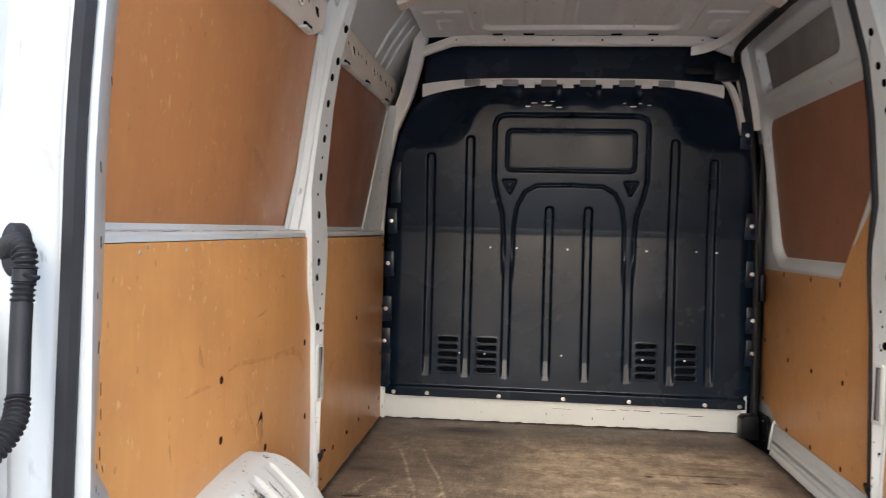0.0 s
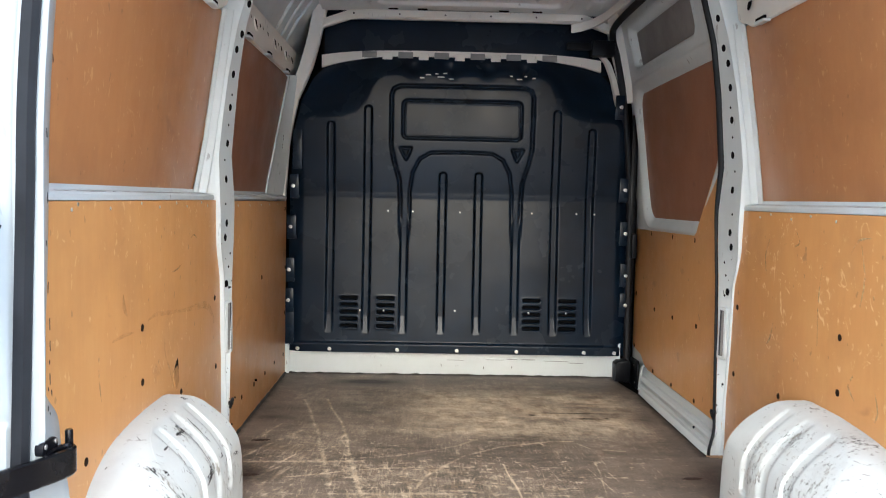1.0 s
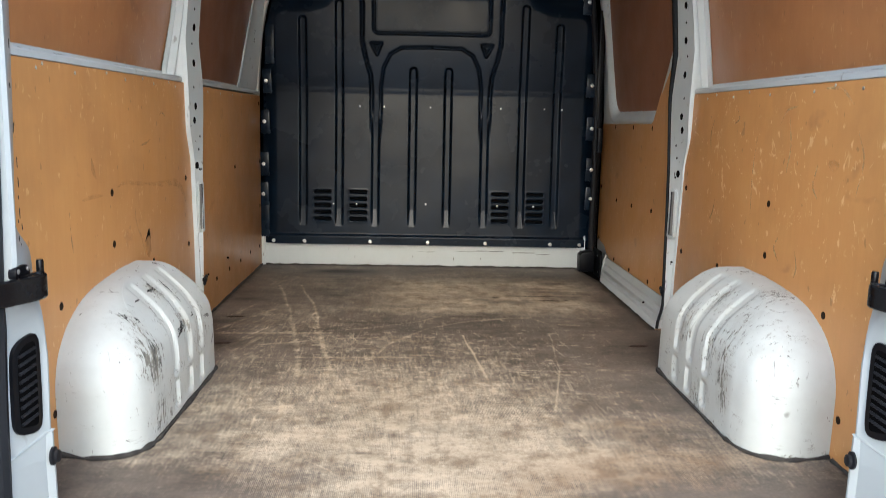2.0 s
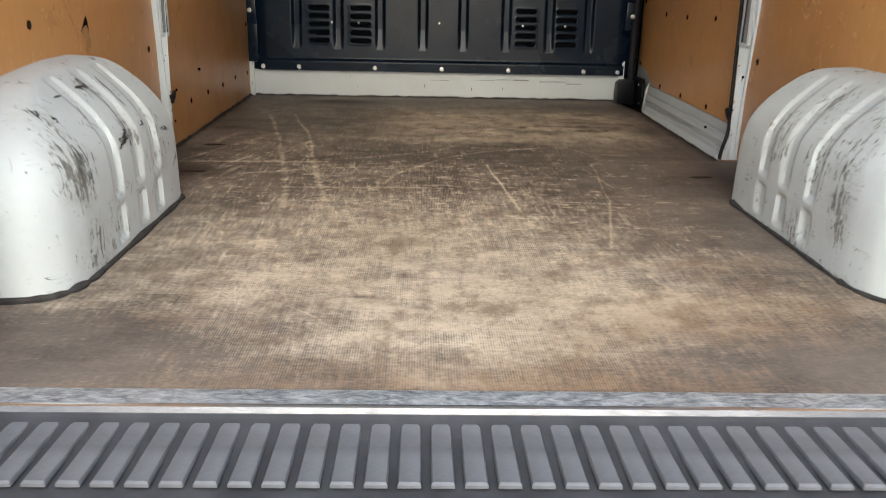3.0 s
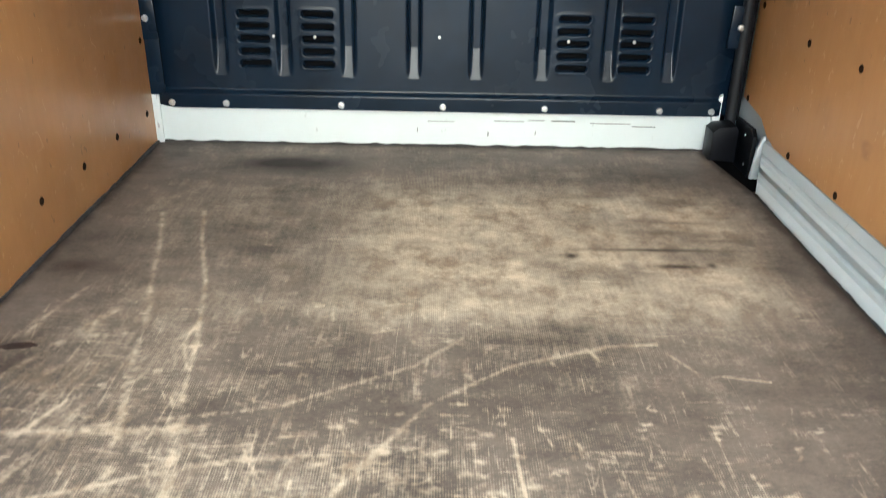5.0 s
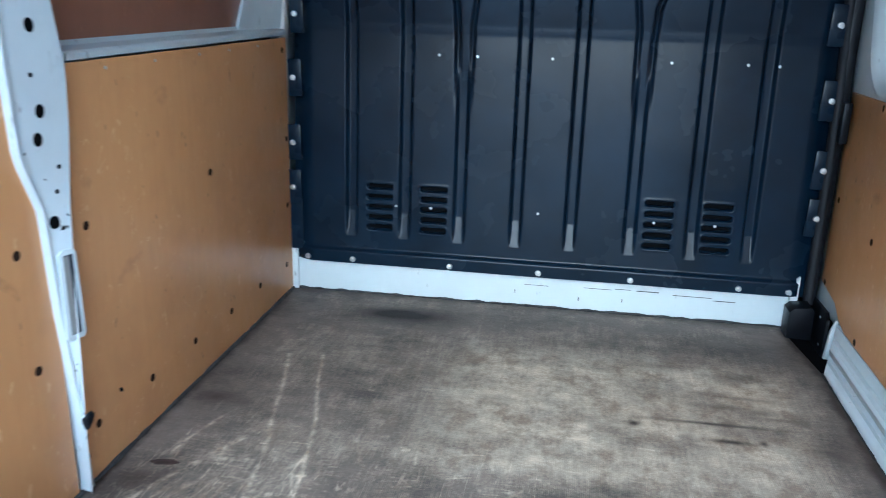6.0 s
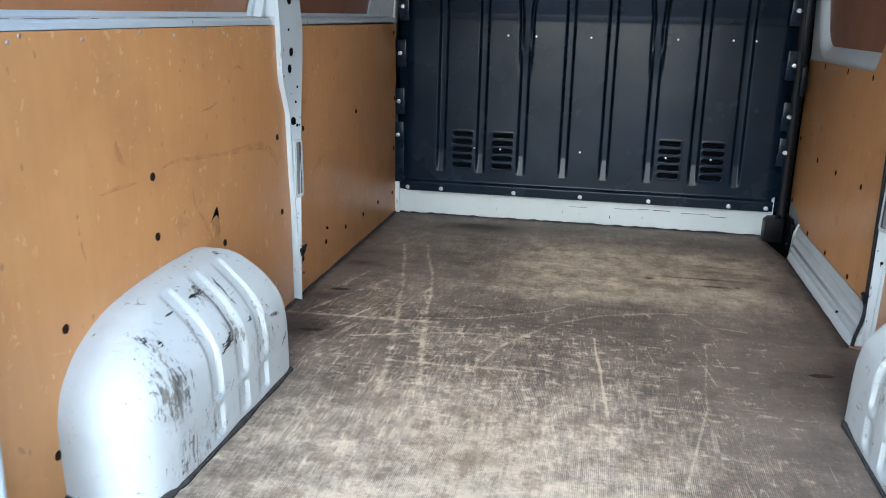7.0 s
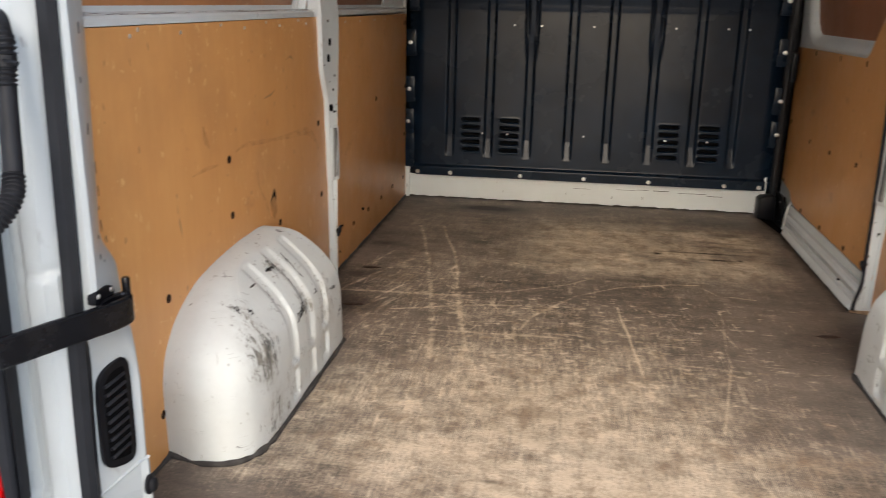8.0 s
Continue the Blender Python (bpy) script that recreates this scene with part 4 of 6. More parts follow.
def beam(wall, side, y0, y1):
    bm = bmesh.new()
    n = 40
    rings = []
    for k in range(n + 1):
        y = y0 + (y1 - y0) * k / n
        end = 1 - sstep(0.0, 0.10, np.float64(min(y - y0, y1 - y)))
        drop = 0.03 * float(end)
        sect = [(0.885, 1.452 + drop), (0.850, 1.440 + drop), (0.842, 1.444 + drop), (0.834, 1.470 + drop * 0.4), (0.822, 1.556), (0.826, 1.562), (0.872, 1.566)]
        rings.append([(X(side, o), y, z) for o, z in sect])
    loft(bm, rings)
    b = part("upper_beam", bm, M_CREAM, wall, "white pressed steel beam with punched holes")
    tilt = pose(0, 0, 0, 0, -side * 82, 0)
    for f, s in ((0.08, 0.7), (0.15, 0.2), (0.22, 1.0), (0.29, 0.3), (0.34, 0.2), (0.42, 0.35), (0.55, 1.0), (0.62, 0.25), (0.68, 0.55), (0.78, 1.0), (0.85, 0.2), (0.92, 0.75)):
        y = y0 + f * (y1 - y0)
        place("hole", beam_hole, b, at=Matrix.Translation((X(side, 0.8275), y, 1.512)) @ tilt @ Matrix.Diagonal((s, s, 1, 1)))
        if s > 0.9:
            place("hole_rim", beam_rim, b, at=Matrix.Translation((X(side, 0.8275), y, 1.512)) @ tilt)
    for f in (0.16, 0.48, 0.86):
        y = y0 + f * (y1 - y0)
        bm = bmesh.new()
        box(bm, min(X(side, 0.826), X(side, 0.850)), max(X(side, 0.826), X(side, 0.850)), y - 0.035, y + 0.035, 1.434, 1.442, 0.002)
        part("lashing_tab", bm, M_WHITE, b)
        bm = bmesh.new()
        box(bm, min(X(side, 0.829), X(side, 0.8365)), max(X(side, 0.829), X(side, 0.8365)), y - 0.033, y + 0.033, 1.4435, 1.452)
        part("tab_slot", bm, M_VOID, b)


beam(wall_left, -1, 0.42, 1.70)
beam(wall_left, -1, 1.845, 3.02)
beam(wall_right, 1, 0.42, 1.75)
# stiffening ribs on the white sheet above the beams
for wall, side, ys in ((wall_left, -1, (2.62, 2.76, 2.88)), (wall_left, -1, (1.50, 1.60)), (wall_right, 1, (1.50, 1.60, 1.25))):
    for y in ys:
        bm = bmesh.new()
        pts = [(X(side, float(skin_o(z)) - 0.004), y, z) for z in np.linspace(1.57, 1.78, 9)]
        tube(bm, pts, [0.002, 0.006, 0.009, 0.009, 0.009, 0.009, 0.009, 0.006, 0.002], 10)
        part("stiffening_rib", bm, M_WHITE, wall)

# plugs in the boards
plug = disc_mesh("plug", 0.0095, 0.002, M_PLUG, 12, squash=1.0)
for board, side, pts in (
        (lowL, -1, ((0.990, 0.547), (0.992, 0.414), (0.659, 0.326), (1.307, 0.316), (1.672, 0.537), (1.690, 0.310), (0.60, 0.10))),
        (frontL, -1, ((1.880, 0.536), (2.441, 0.530), (1.852, 0.115), (2.076, 0.113), (2.298, 0.112), (2.525, 0.108), (2.743, 0.110), (3.012, 0.526), (2.998, 0.809), (3.003, 0.305), (2.979, 0.103))),
        (lowR, 1, ((1.053, 0.542), (1.051, 0.401), (0.709, 0.315), (1.392, 0.310), (1.735, 0.529), (1.745, 0.301), (0.60, 0.10)))):
    for y, z in pts:
        place("plug", plug, board, at=Matrix.Translation((X(side, 0.8652), y, z)) @ facing(side))
rivet = disc_mesh("rivet", 0.0042, 0.0020, M_ZINC, 10)
for board, side, z, ys in ((lowL, -1, 0.836, (0.598, 0.792, 1.12, 1.36, 1.58)), (lowL, -1, 0.846, (0.627, 0.986, 1.261, 1.51)), (lowR, 1, 0.834, (0.63, 0.85, 1.10, 1.36, 1.58)), (lowR, 1, 0.845, (0.75, 1.24, 1.50)),
                           (frontL, -1, 0.832, (2.0, 2.2, 2.42, 2.6, 2.8))):
    for y in ys:
        place("rivet", rivet, board, at=Matrix.Translation((X(side, 0.8652), y, z)) @ facing(side))
# the torn spot in the rear board, with its lifted flap
bm = bmesh.new()
prism(bm, [(1.236, 0.385), (1.252, 0.400), (1.268, 0.416), (1.274, 0.418), (1.280, 0.402), (1.282, 0.380), (1.277, 0.385), (1.268, 0.398), (1.252, 0.394)], X(-1, 0.8655), X(-1, 0.8643), "x")
part("tear", bm, M_VOID, lowL, "dark torn spot in the board")
bm = bmesh.new()
prism(bm, [(1.232, 0.380), (1.252, 0.3945), (1.268, 0.3985), (1.278, 0.384), (1.283, 0.350), (1.262, 0.334), (1.243, 0.350)], X(-1, 0.8655), X(-1, 0.8630), "x", 0.0006)
part("flap", bm, M_TORN, lowL, "lifted flap of veneer")


def mark(board, side, pts, width, mat, name="rub_mark"):
    """A thin smear along a line of (y, z) on a board, narrowing to both ends."""
    line = smooth_line([(0, y, z) for y, z in pts], 40)
    rows = []
    for i, p in enumerate(line):
        d = line[min(i + 1, 39)] - line[max(i - 1, 0)]
        n = Vector((0, -d.z, d.y)).normalized() * width * (0.25 + 0.75 * math.sin(math.pi * i / 39))
        rows.append([(X(side, 0.8646), p.y + n.y, p.z + n.z), (X(side, 0.8646), p.y - n.y, p.z - n.z)])
    bm = bmesh.new()
    loft(bm, rows, closed=False)
    part(name, bm, mat, board)


mark(lowL, -1, [(1.03, 0.558), (1.091, 0.565), (1.218, 0.553), (1.300, 0.548)], 0.006, M_RUB)
mark(lowL, -1, [(1.26, 0.548), (1.418, 0.538), (1.540, 0.532), (1.600, 0.515), (1.650, 0.481), (1.665, 0.455)], 0.012, M_RUB)
mark(lowL, -1, [(0.80, 0.545), (0.87, 0.548), (0.93, 0.545)], 0.005, M_RUB)
mark(lowL, -1, [(0.865, 0.640), (0.872, 0.612), (0.890, 0.590)], 0.009, M_RUB)
mark(lowL, -1, [(1.160, 0.490), (1.162, 0.459), (1.177, 0.432), (1.201, 0.405), (1.216, 0.380), (1.236, 0.345)], 0.0045, M_RUB)
mark(lowL, -1, [(0.725, 0.50), (0.728, 0.47), (0.738, 0.43)], 0.003, M_PALE_RUB, "scratch")
mark(lowL, -1, [(1.40, 0.745), (1.43, 0.752), (1.46, 0.742)], 0.003, M_PALE_RUB, "scratch")
mark(lowL, -1, [(1.22, 0.66), (1.27, 0.665), (1.31, 0.675)], 0.003, M_PALE_RUB, "scratch")
for y0, z0, y1, z1, y2, z2, w in ((1.50, 0.77, 1.525, 0.72, 1.515, 0.66, 0.003), (1.32, 0.80, 1.30, 0.77, 1.33, 0.755, 0.0035), (0.93, 0.80, 0.985, 0.79, 1.02, 0.755, 0.003), (0.97, 0.78, 0.95, 0.70, 0.965, 0.63, 0.0035),
                                  (1.16, 0.72, 1.175, 0.62, 1.17, 0.50, 0.0025), (0.80, 0.66, 0.815, 0.61, 0.79, 0.58, 0.0035), (0.66, 0.80, 0.72, 0.835, 0.80, 0.84, 0.004), (1.45, 0.52, 1.47, 0.47, 1.50, 0.44, 0.004),
                                  (0.98, 0.46, 1.00, 0.43, 0.97, 0.40, 0.004), (0.88, 0.44, 0.865, 0.40, 0.875, 0.37, 0.003), (0.62, 0.60, 0.60, 0.68, 0.63, 0.74, 0.003)):
    mark(lowR, 1, [(y0, z0), (y1, z1), (y2, z2)], w, M_PALE_RUB, "scratch")
mark(lowR, 1, [(0.70, 0.665), (0.725, 0.662), (0.75, 0.668)], 0.014, M_RUB)


# ---------------------------------------------------------------- roof
bm = bmesh.new()
box(bm, X(-1, 0.74), X(1, 0.74), 0.28, 3.42, 1.803, 1.84)
ceiling = part("ceiling", bm, M_ROOF, None, "white painted steel van roof from inside", kind="structure", category="ceiling")


def roof_sheet():
    """The pressed sheet between the roof bow and the front header."""
    u, v = np.meshgrid(np.linspace(-0.70, 0.70, 240), np.linspace(2.34, 3.05, 130))
    z = 1.800 - 0.012 * (u / 0.7) ** 2 - 0.020 * sstep(2.5, 3.05, v)
    z = z - 0.016 * (1 - sstep(-0.010, 0.006, sd_box(u, v, -0.47, 0.47, 2.44, 2.95, 0.06)))
    z = z + 0.018 * (1 - sstep(-0.008, 0.006, sd_box(u, v, -0.42, 0.42, 2.49, 2.89, 0.05)))
    for c in (-0.22, -0.05, 0.16, 0.33):
        z = z - 0.008 * (1 - sstep(-0.006, 0.006, sd_box(u, v, c - 0.022, c + 0.022, 2.52, 2.86, 0.015)))
    for c in (-0.58, 0.58):
        z = z - 0.008 * (1 - sstep(-0.006, 0.006, sd_box(u, v, c - 0.08, c + 0.08, 2.66, 2.70, 0.015)))
        z = z - 0.008 * (1 - sstep(-0.006, 0.006, sd_box(u, v, c - 0.03, c + 0.03, 2.78, 2.92, 0.012)))
    return grid_mesh("roof_sheet", np.stack([u + XC, v, z], -1), M_ROOF)


place("roof_sheet", roof_sheet(), ceiling)


def bow(y0, y1, z0, z1, mat, label, holes=True, half=0.70, name="roof_bow"):
    bm = bmesh.new()
    rings = []
    for u in np.linspace(-half, half, 33):
        dz = -0.05 * max(0.0, abs(u) - 0.56) / 0.14
        sect = [(y0, z1), (y0, z0 + 0.010), (y0 + 0.008, z0), (y1 - 0.008, z0), (y1, z0 + 0.010), (y1, z1)]
        rings.append([(XC + u, y, z + dz) for y, z in sect])
    loft(bm, rings)
    b = part(name, bm, mat, ceiling, label)
    if holes:
        for u in np.linspace(-0.55, 0.55, 6):
            place("hole", small_hole, b, at=Matrix.Translation((XC + u, y0 - 0.0004, z0 + 0.022)) @ FACE_REAR)
    return b


bow(2.245, 2.345, 1.752, 1.802, M_CREAM, "white pressed steel roof bow")
header = bow(3.035, 3.075, 1.733, 1.775, M_CREAM, "cream steel header above the bulkhead", name="front_header")
bm = bmesh.new()
slots = finish(box(bm, -0.024, 0.024, -0.008, 0.008, 0, 0.006, 0.003), "slot", M_VOID)
for u in (-0.36, -0.22, 0.17, 0.33):
    place("slot", slots, header, at=(XC + u, 3.012, 1.772))
# unseen closing parts of the shell; the front wall is added to stop light
bm = bmesh.new()
box(bm, X(-1, 0.99), X(1, 0.99), 3.42, 3.46, -0.1, 1.84)
part("wall_front_added", bm, M_VOID, None, "unseen dark wall added behind the bulkhead to shut out light", kind="structure", category="wall")
bm = bmesh.new()
prism(bm, [(X(-1, 0.99), 1.735), (X(1, 0.99), 1.735), (X(1, 0.99), 1.86), (X(-1, 0.99), 1.86)], 0.26, 0.32, "y", 0.01)
part("trim_rear_header", bm, M_WHITE, None, "white steel header over the rear opening", kind="structure", category="trim")

# ---------------------------------------------------------------- bulkhead
BC = 0.029          # its own middle


def build_bulkhead():
    b = thing("bulkhead", (BC, 3.06, 0.10), "black pressed steel bulkhead with ribs and air slots", "bulkhead")
    u, v = np.meshgrid(np.linspace(-0.845, 0.845, 520), np.linspace(0.113, 1.56, 460))
    x = u
    half = np.interp(v, [0.0, 0.9, 1.15, 1.34, 1.45, 1.52, 1.56], [0.845, 0.84, 0.82, 0.785, 0.735, 0.66, 0.52])
    x = u * half / 0.845
    # the sheet leans back up to a crease, then stands upright
    y = 3.030 + 0.034 * np.clip((v - 0.15) / 0.735, 0, 1) - 0.034 * (1 - np.exp(-np.clip(v - 0.885, 0, 1) / 0.20))
    y = y - 0.002 * np.exp(-((v - 0.885) / 0.010) ** 2)
    # outer rim and shoulders fall back behind the raised middle
    d1, d2 = sd_box(x, v, -0.785, 0.785, -0.5, 1.27, 0.06), sd_box(x, v, -0.45, 0.45, 0.5, 1.480, 0.10)
    mixd = np.clip(0.5 + 0.5 * (d2 - d1) / 0.22, 0, 1)
    body = d2 * (1 - mixd) + d1 * mixd - 0.22 * mixd * (1 - mixd)
    y = y + 0.018 * sstep(-0.02, 0.05, body) + 0.055 * sstep(0.0, 0.17, body)
    # bolted flange at the foot
    y = y - 0.012 * (1 - sstep(0.152, 0.166, v))

    def channel(cx, z1, w=0.0215, depth=0.017, z0=0.205):
        d = sd_box(x, v, cx - w, cx + w, z0 - 0.03, z1, 0.02)
        foot = np.clip((v - z0) / 0.085, 0, 1)
        return depth * (1 - sstep(-0.010, 0.001, d)) * foot

    for cx, z1 in ((-0.637, 1.24), (-0.457, 1.32), (-0.089, 1.005), (0.087, 1.005), (0.464, 1.315), (0.637, 1.228)):
        y = y + channel(cx, z1)

    def groove(pts, w=0.006, depth=0.010):
        return depth * np.exp(-(sd_line(x, v, pts) / w) ** 2)

    for s in (-1, 1):
        outer = [(s * 0.297, 0.55), (s * 0.297, 0.86), (s * 0.303, 0.96), (s * 0.330, 1.05), (s * 0.345, 1.12), (s * 0.347, 1.37), (s * 0.335, 1.402), (s * 0.305, 1.416), (0, 1.418)]
        inner = [(s * 0.252, 0.55), (s * 0.252, 0.90), (s * 0.238, 1.00), (s * 0.205, 1.065), (s * 0.150, 1.096), (0, 1.100)]
        y = y + (groove(outer, 0.0065, 0.013) + groove(inner, 0.0055, 0.011)) * sstep(0.62, 0.86, v)
        y = y + channel(s * 0.275, 0.93, 0.0215, 0.017) * (1 - sstep(0.62, 0.90, v))
        y = y + groove([(s * 0.300, 1.115), (s * 0.250, 1.115), (s * 0.272, 1.062), (s * 0.300, 1.115)], 0.006, 0.011)
    y = y + 0.013 * np.exp(-(sd_box(x, v, -0.287, 0.287, 1.166, 1.345, 0.022) / 0.0062) ** 2)
    y = y + 0.004 * (1 - sstep(-0.01, 0.0, sd_box(x, v, -0.28, 0.28, 1.172, 1.338, 0.02)))
    # dents along the top edge
    for c in (-0.24, -0.06, 0.12, 0.30):
        y = y + 0.02 * blob(x, v, c, 1.50, 0.03, 0.03)
    # air slots
    for cx in (-0.540, -0.360, 0.360, 0.538):
        for k in range(5):
            d = sd_box(x, v, cx - 0.043, cx + 0.043, 0.2405 + 0.0345 * k - 0.008, 0.2405 + 0.0345 * k + 0.008, 0.006)
            y = y + 0.030 * (1 - sstep(-0.003, 0.001, d)) - 0.0012 * np.exp(-((d - 0.005) / 0.004) ** 2)
    # slack of thin sheet
    y = y + 0.004 * (fractal(x, v, 0.35, 71, 3) - 0.5)
    sheet = place("sheet", grid_mesh("sheet", np.stack([x + BC, y, v], -1), M_BULK), b)
    slot_bm = bmesh.new()
    slot_me = finish(box(slot_bm, -0.040, 0.040, -0.002, 0.002, -0.0062, 0.0062, 0.0018), "air_slot", M_VOID)
    for cx in (-0.540, -0.360, 0.360, 0.538):
        for k in range(5):
            z = 0.2405 + 0.0345 * k
            place("air_slot", slot_me, sheet, at=(cx + BC, 3.030 + 0.034 * (z - 0.15) / 0.735 + 0.014, z))
    bolt = disc_mesh("bolt", 0.0098, 0.006, M_ZINC, 14)
    for px in (-0.756, -0.600, -0.269, 0.024, 0.318, 0.651, 0.802):
        place("bolt", bolt, b, at=Matrix.Translation((px, 3.016, 0.128)) @ FACE_REAR)
    tab_bm = bmesh.new()
    tab = finish(box(tab_bm, -0.022, 0.022, -0.006, 0.006, -0.095, 0.095, 0.004), "clamp_plate", M_BULK)
    for s, xs, zs in ((-1, (-0.806, -0.803, -0.797, -0.786), (0.362, 0.512, 0.722, 0.920)), (1, (0.850, 0.848, 0.840, 0.832, 0.800), (0.366, 0.513, 0.719, 0.932, 1.334))):
        for px, pz in zip(xs, zs):
            place("bolt", bolt, b, at=Matrix.Translation((px, 3.026, pz)) @ FACE_REAR)
            place("clamp_plate", tab, b, at=Matrix.Translation((px - s * 0.004, 3.037, pz + 0.0)) @ pose(0, 0, 0, 0, s * 1.5, 0) @ Matrix.Diagonal((1, 1, 0.62, 1)))
    for px, pz in ((-0.769, 1.10), (-0.80, 0.24)):
        place("clamp_plate", tab, b, at=(px, 3.040, pz))
    pin = disc_mesh("rivet", 0.0046, 0.003, M_ZINC, 10)
    for px, pz in ((-0.326, 0.808), (-0.205, 0.807), (0.027, 0.808), (0.382, 0.809), (0.602, 0.811), (0.691, 0.810)):
        place("rivet", pin, b, at=Matrix.Translation((px, 3.0585, pz)) @ FACE_REAR)
    for px, pz in ((0.011, 0.323), (-0.339, 0.318), (-0.455, 0.318), (0.375, 0.318), (0.560, 0.320)):
        place("rivet", pin, b, at=Matrix.Translation((px, 3.035, pz)) @ FACE_REAR)
    # scraped paint below the top edge
    scrape_bm = bmesh.new()
    scrape = finish(box(scrape_bm, -0.013, 0.013, -0.0012, 0.0012, -0.0025, 0.0025), "scrape", M_CREAM)
    for px, pz, s in ((-0.17, 1.468, 1.0), (-0.13, 1.473, 0.6), (-0.11, 1.458, 1.3), (-0.09, 1.476, 0.7), (-0.20, 1.452, 0.8), (0.27, 1.455, 1.0), (0.30, 1.470, 0.5), (0.34, 1.462, 0.6), (0.23, 1.470, 0.5), (-0.06, 1.449, 0.9)):
        place("scrape", scrape, sheet, at=Matrix.Translation((px + BC, 3.0165 + 0.004 * max(0, (pz - 1.45) / 0.02), pz)) @ Matrix.Diagonal((s, 1, 1, 1)))
    # clip plates along the top flange
    for k, px in enumerate(np.linspace(-0.43, 0.45, 11)):
        bm = bmesh.new()
        w = 0.024 if k % 2 else 0.036
        box(bm, px - w, px + w, 3.062 if k % 2 else 3.068, 3.080, 1.544 if k % 2 else 1.552, 1.577 if k % 2 else 1.582, 0.003)
        part("top_clip", bm, M_PANE if k % 2 == 0 else M_CREAM, b)
    return b


build_bulkhead()

# white beam under the bulkhead
beam_thing = thing("cross_beam", (BC, 3.06, 0.0), "white painted steel cross beam under the bulkhead, scraped", "beam")
bm = bmesh.new()
prism(bm, [(-0.822, 0.0), (0.834, 0.0), (0.834, 0.118), (-0.790, 0.118), (-0.822, 0.150)], 3.047, 3.10, "y", 0.004)
bface = part("beam_face", bm, M_WHITE, beam_thing)
bm = bmesh.new()
box(bm, -0.822, -0.800, 3.036, 3.0468, 0.0, 0.152, 0.003)
part("end_bracket", bm, M_WHITE, beam_thing)
bm = bmesh.new()
prism(bm, [(0.812, 0.004), (0.836, 0.004), (0.836, 0.175), (0.826, 0.168), (0.812, 0.112)], 3.030, 3.0465, "y", 0.003)
part("end_bracket", bm, M_WHITE, beam_thing)
scuff_bm = bmesh.new()
scuff = finish(box(scuff_bm, -0.05, 0.05, -0.0006, 0.0006, -0.002, 0.002), "scuff", M_EDGE)
for px, pz, s, h in ((0.22, 0.080, 0.9, 0.35), (0.30, 0.084, 0.5, 0.5), (0.38, 0.083, 0.7, 0.7), (0.52, 0.078, 1.2, 0.4), (0.62, 0.070, 0.7, 0.5), (0.02, 0.076, 0.8, 0.3), (0.16, 0.040, 0.03, 3.5), (0.30, 0.045, 0.02, 3), (-0.05, 0.05, 0.02, 3)):
    place("scuff", scuff, bface, at=Matrix.Translation((px, 3.0464, pz)) @ Matrix.Diagonal((s, 1, h, 1)))

# corner posts, header and the dark space above the bulkhead
post_x = curve([0.0, 0.83, 1.10, 1.34, 1.50, 1.62, 1.82], [-0.835, -0.832, -0.815, -0.786, -0.728, -0.695, -0.655])
bm = bmesh.new()
rings = []
for z in np.linspace(0.155, 1.80, 40):
    c = float(post_x(z))
    w = 0.003 + 0.025 * float(sstep(1.12, 1.50, np.float64(z)))
    rings.append([(c - 0.034, 3.030, z), (c + w - 0.006, 3.034, z), (c + w, 3.040, z), (c + w, 3.075, z), (c - 0.034, 3.075, z)])
loft(bm, rings)
part("front_post", bm, M_CREAM, wall_left, "white steel corner post beside the bulkhead")
bm = bmesh.new()
rings = []
for z in np.linspace(1.36, 1.80, 20):
    c = 0.09 - float(post_x(z)) - 0.02
    rings.append([(c + 0.06, 3.044, z), (c - 0.016, 3.048, z), (c - 0.020, 3.054, z), (c - 0.020, 3.080, z), (c + 0.06, 3.080, z)])
loft(bm, rings)
part("front_post", bm, M_CREAM, wall_right, "white steel corner post beside the bulkhead")
bm = bmesh.new()
rings = []
for u in np.linspace(-0.69, 0.675, 29):
    dz = -0.055 * (abs(u) / 0.70) ** 4
    h = 0.026 + 0.012 * (abs(u) / 0.70) ** 3
    rings.append([(BC + u, 3.072, 1.590 + dz * 0.6), (BC + u, 3.072, 1.590 - h + dz), (BC + u, 3.095, 1.590 - h + dz), (BC + u, 3.12, 1.590 + dz * 0.6)])
loft(bm, rings)
rail_x = curve([1.32, 1.40, 1.477, 1.55, 1.592], [0.798, 0.786, 0.767, 0.738, 0.700])
bm_strip = bmesh.new()
loft(bm_strip, [[(float(rail_x(z)) - 0.012, 3.064, z), (float(rail_x(z)) + 0.012, 3.064, z), (float(rail_x(z)) + 0.016, 3.090, z), (float(rail_x(z)) - 0.016, 3.090, z)] for z in np.linspace(1.32, 1.592, 16)])
part("bulkhead_strip", bm_strip, M_CREAM, wall_right, "cream steel strip curving down beside the bulkhead")
part("bulkhead_frame", bm, M_CREAM, wall_left, "cream steel rail along the bulkhead's top")
# dark sheet added to give the shade of the open space above the cab
bm = bmesh.new()
box(bm, X(-1, 0.70), X(1, 0.70), 3.13, 3.15, 1.50, 1.80)
part("cab_gap_shade", bm, M_BULK, ceiling, "dark sheet standing in for the unlit space above the cab")

# ---------------------------------------------------------------- sliding door
door = thing("door_1", (X(1, 0.88), 2.45, 0.0), "closed white sliding door with plywood lining inside", "door", kind="structure")


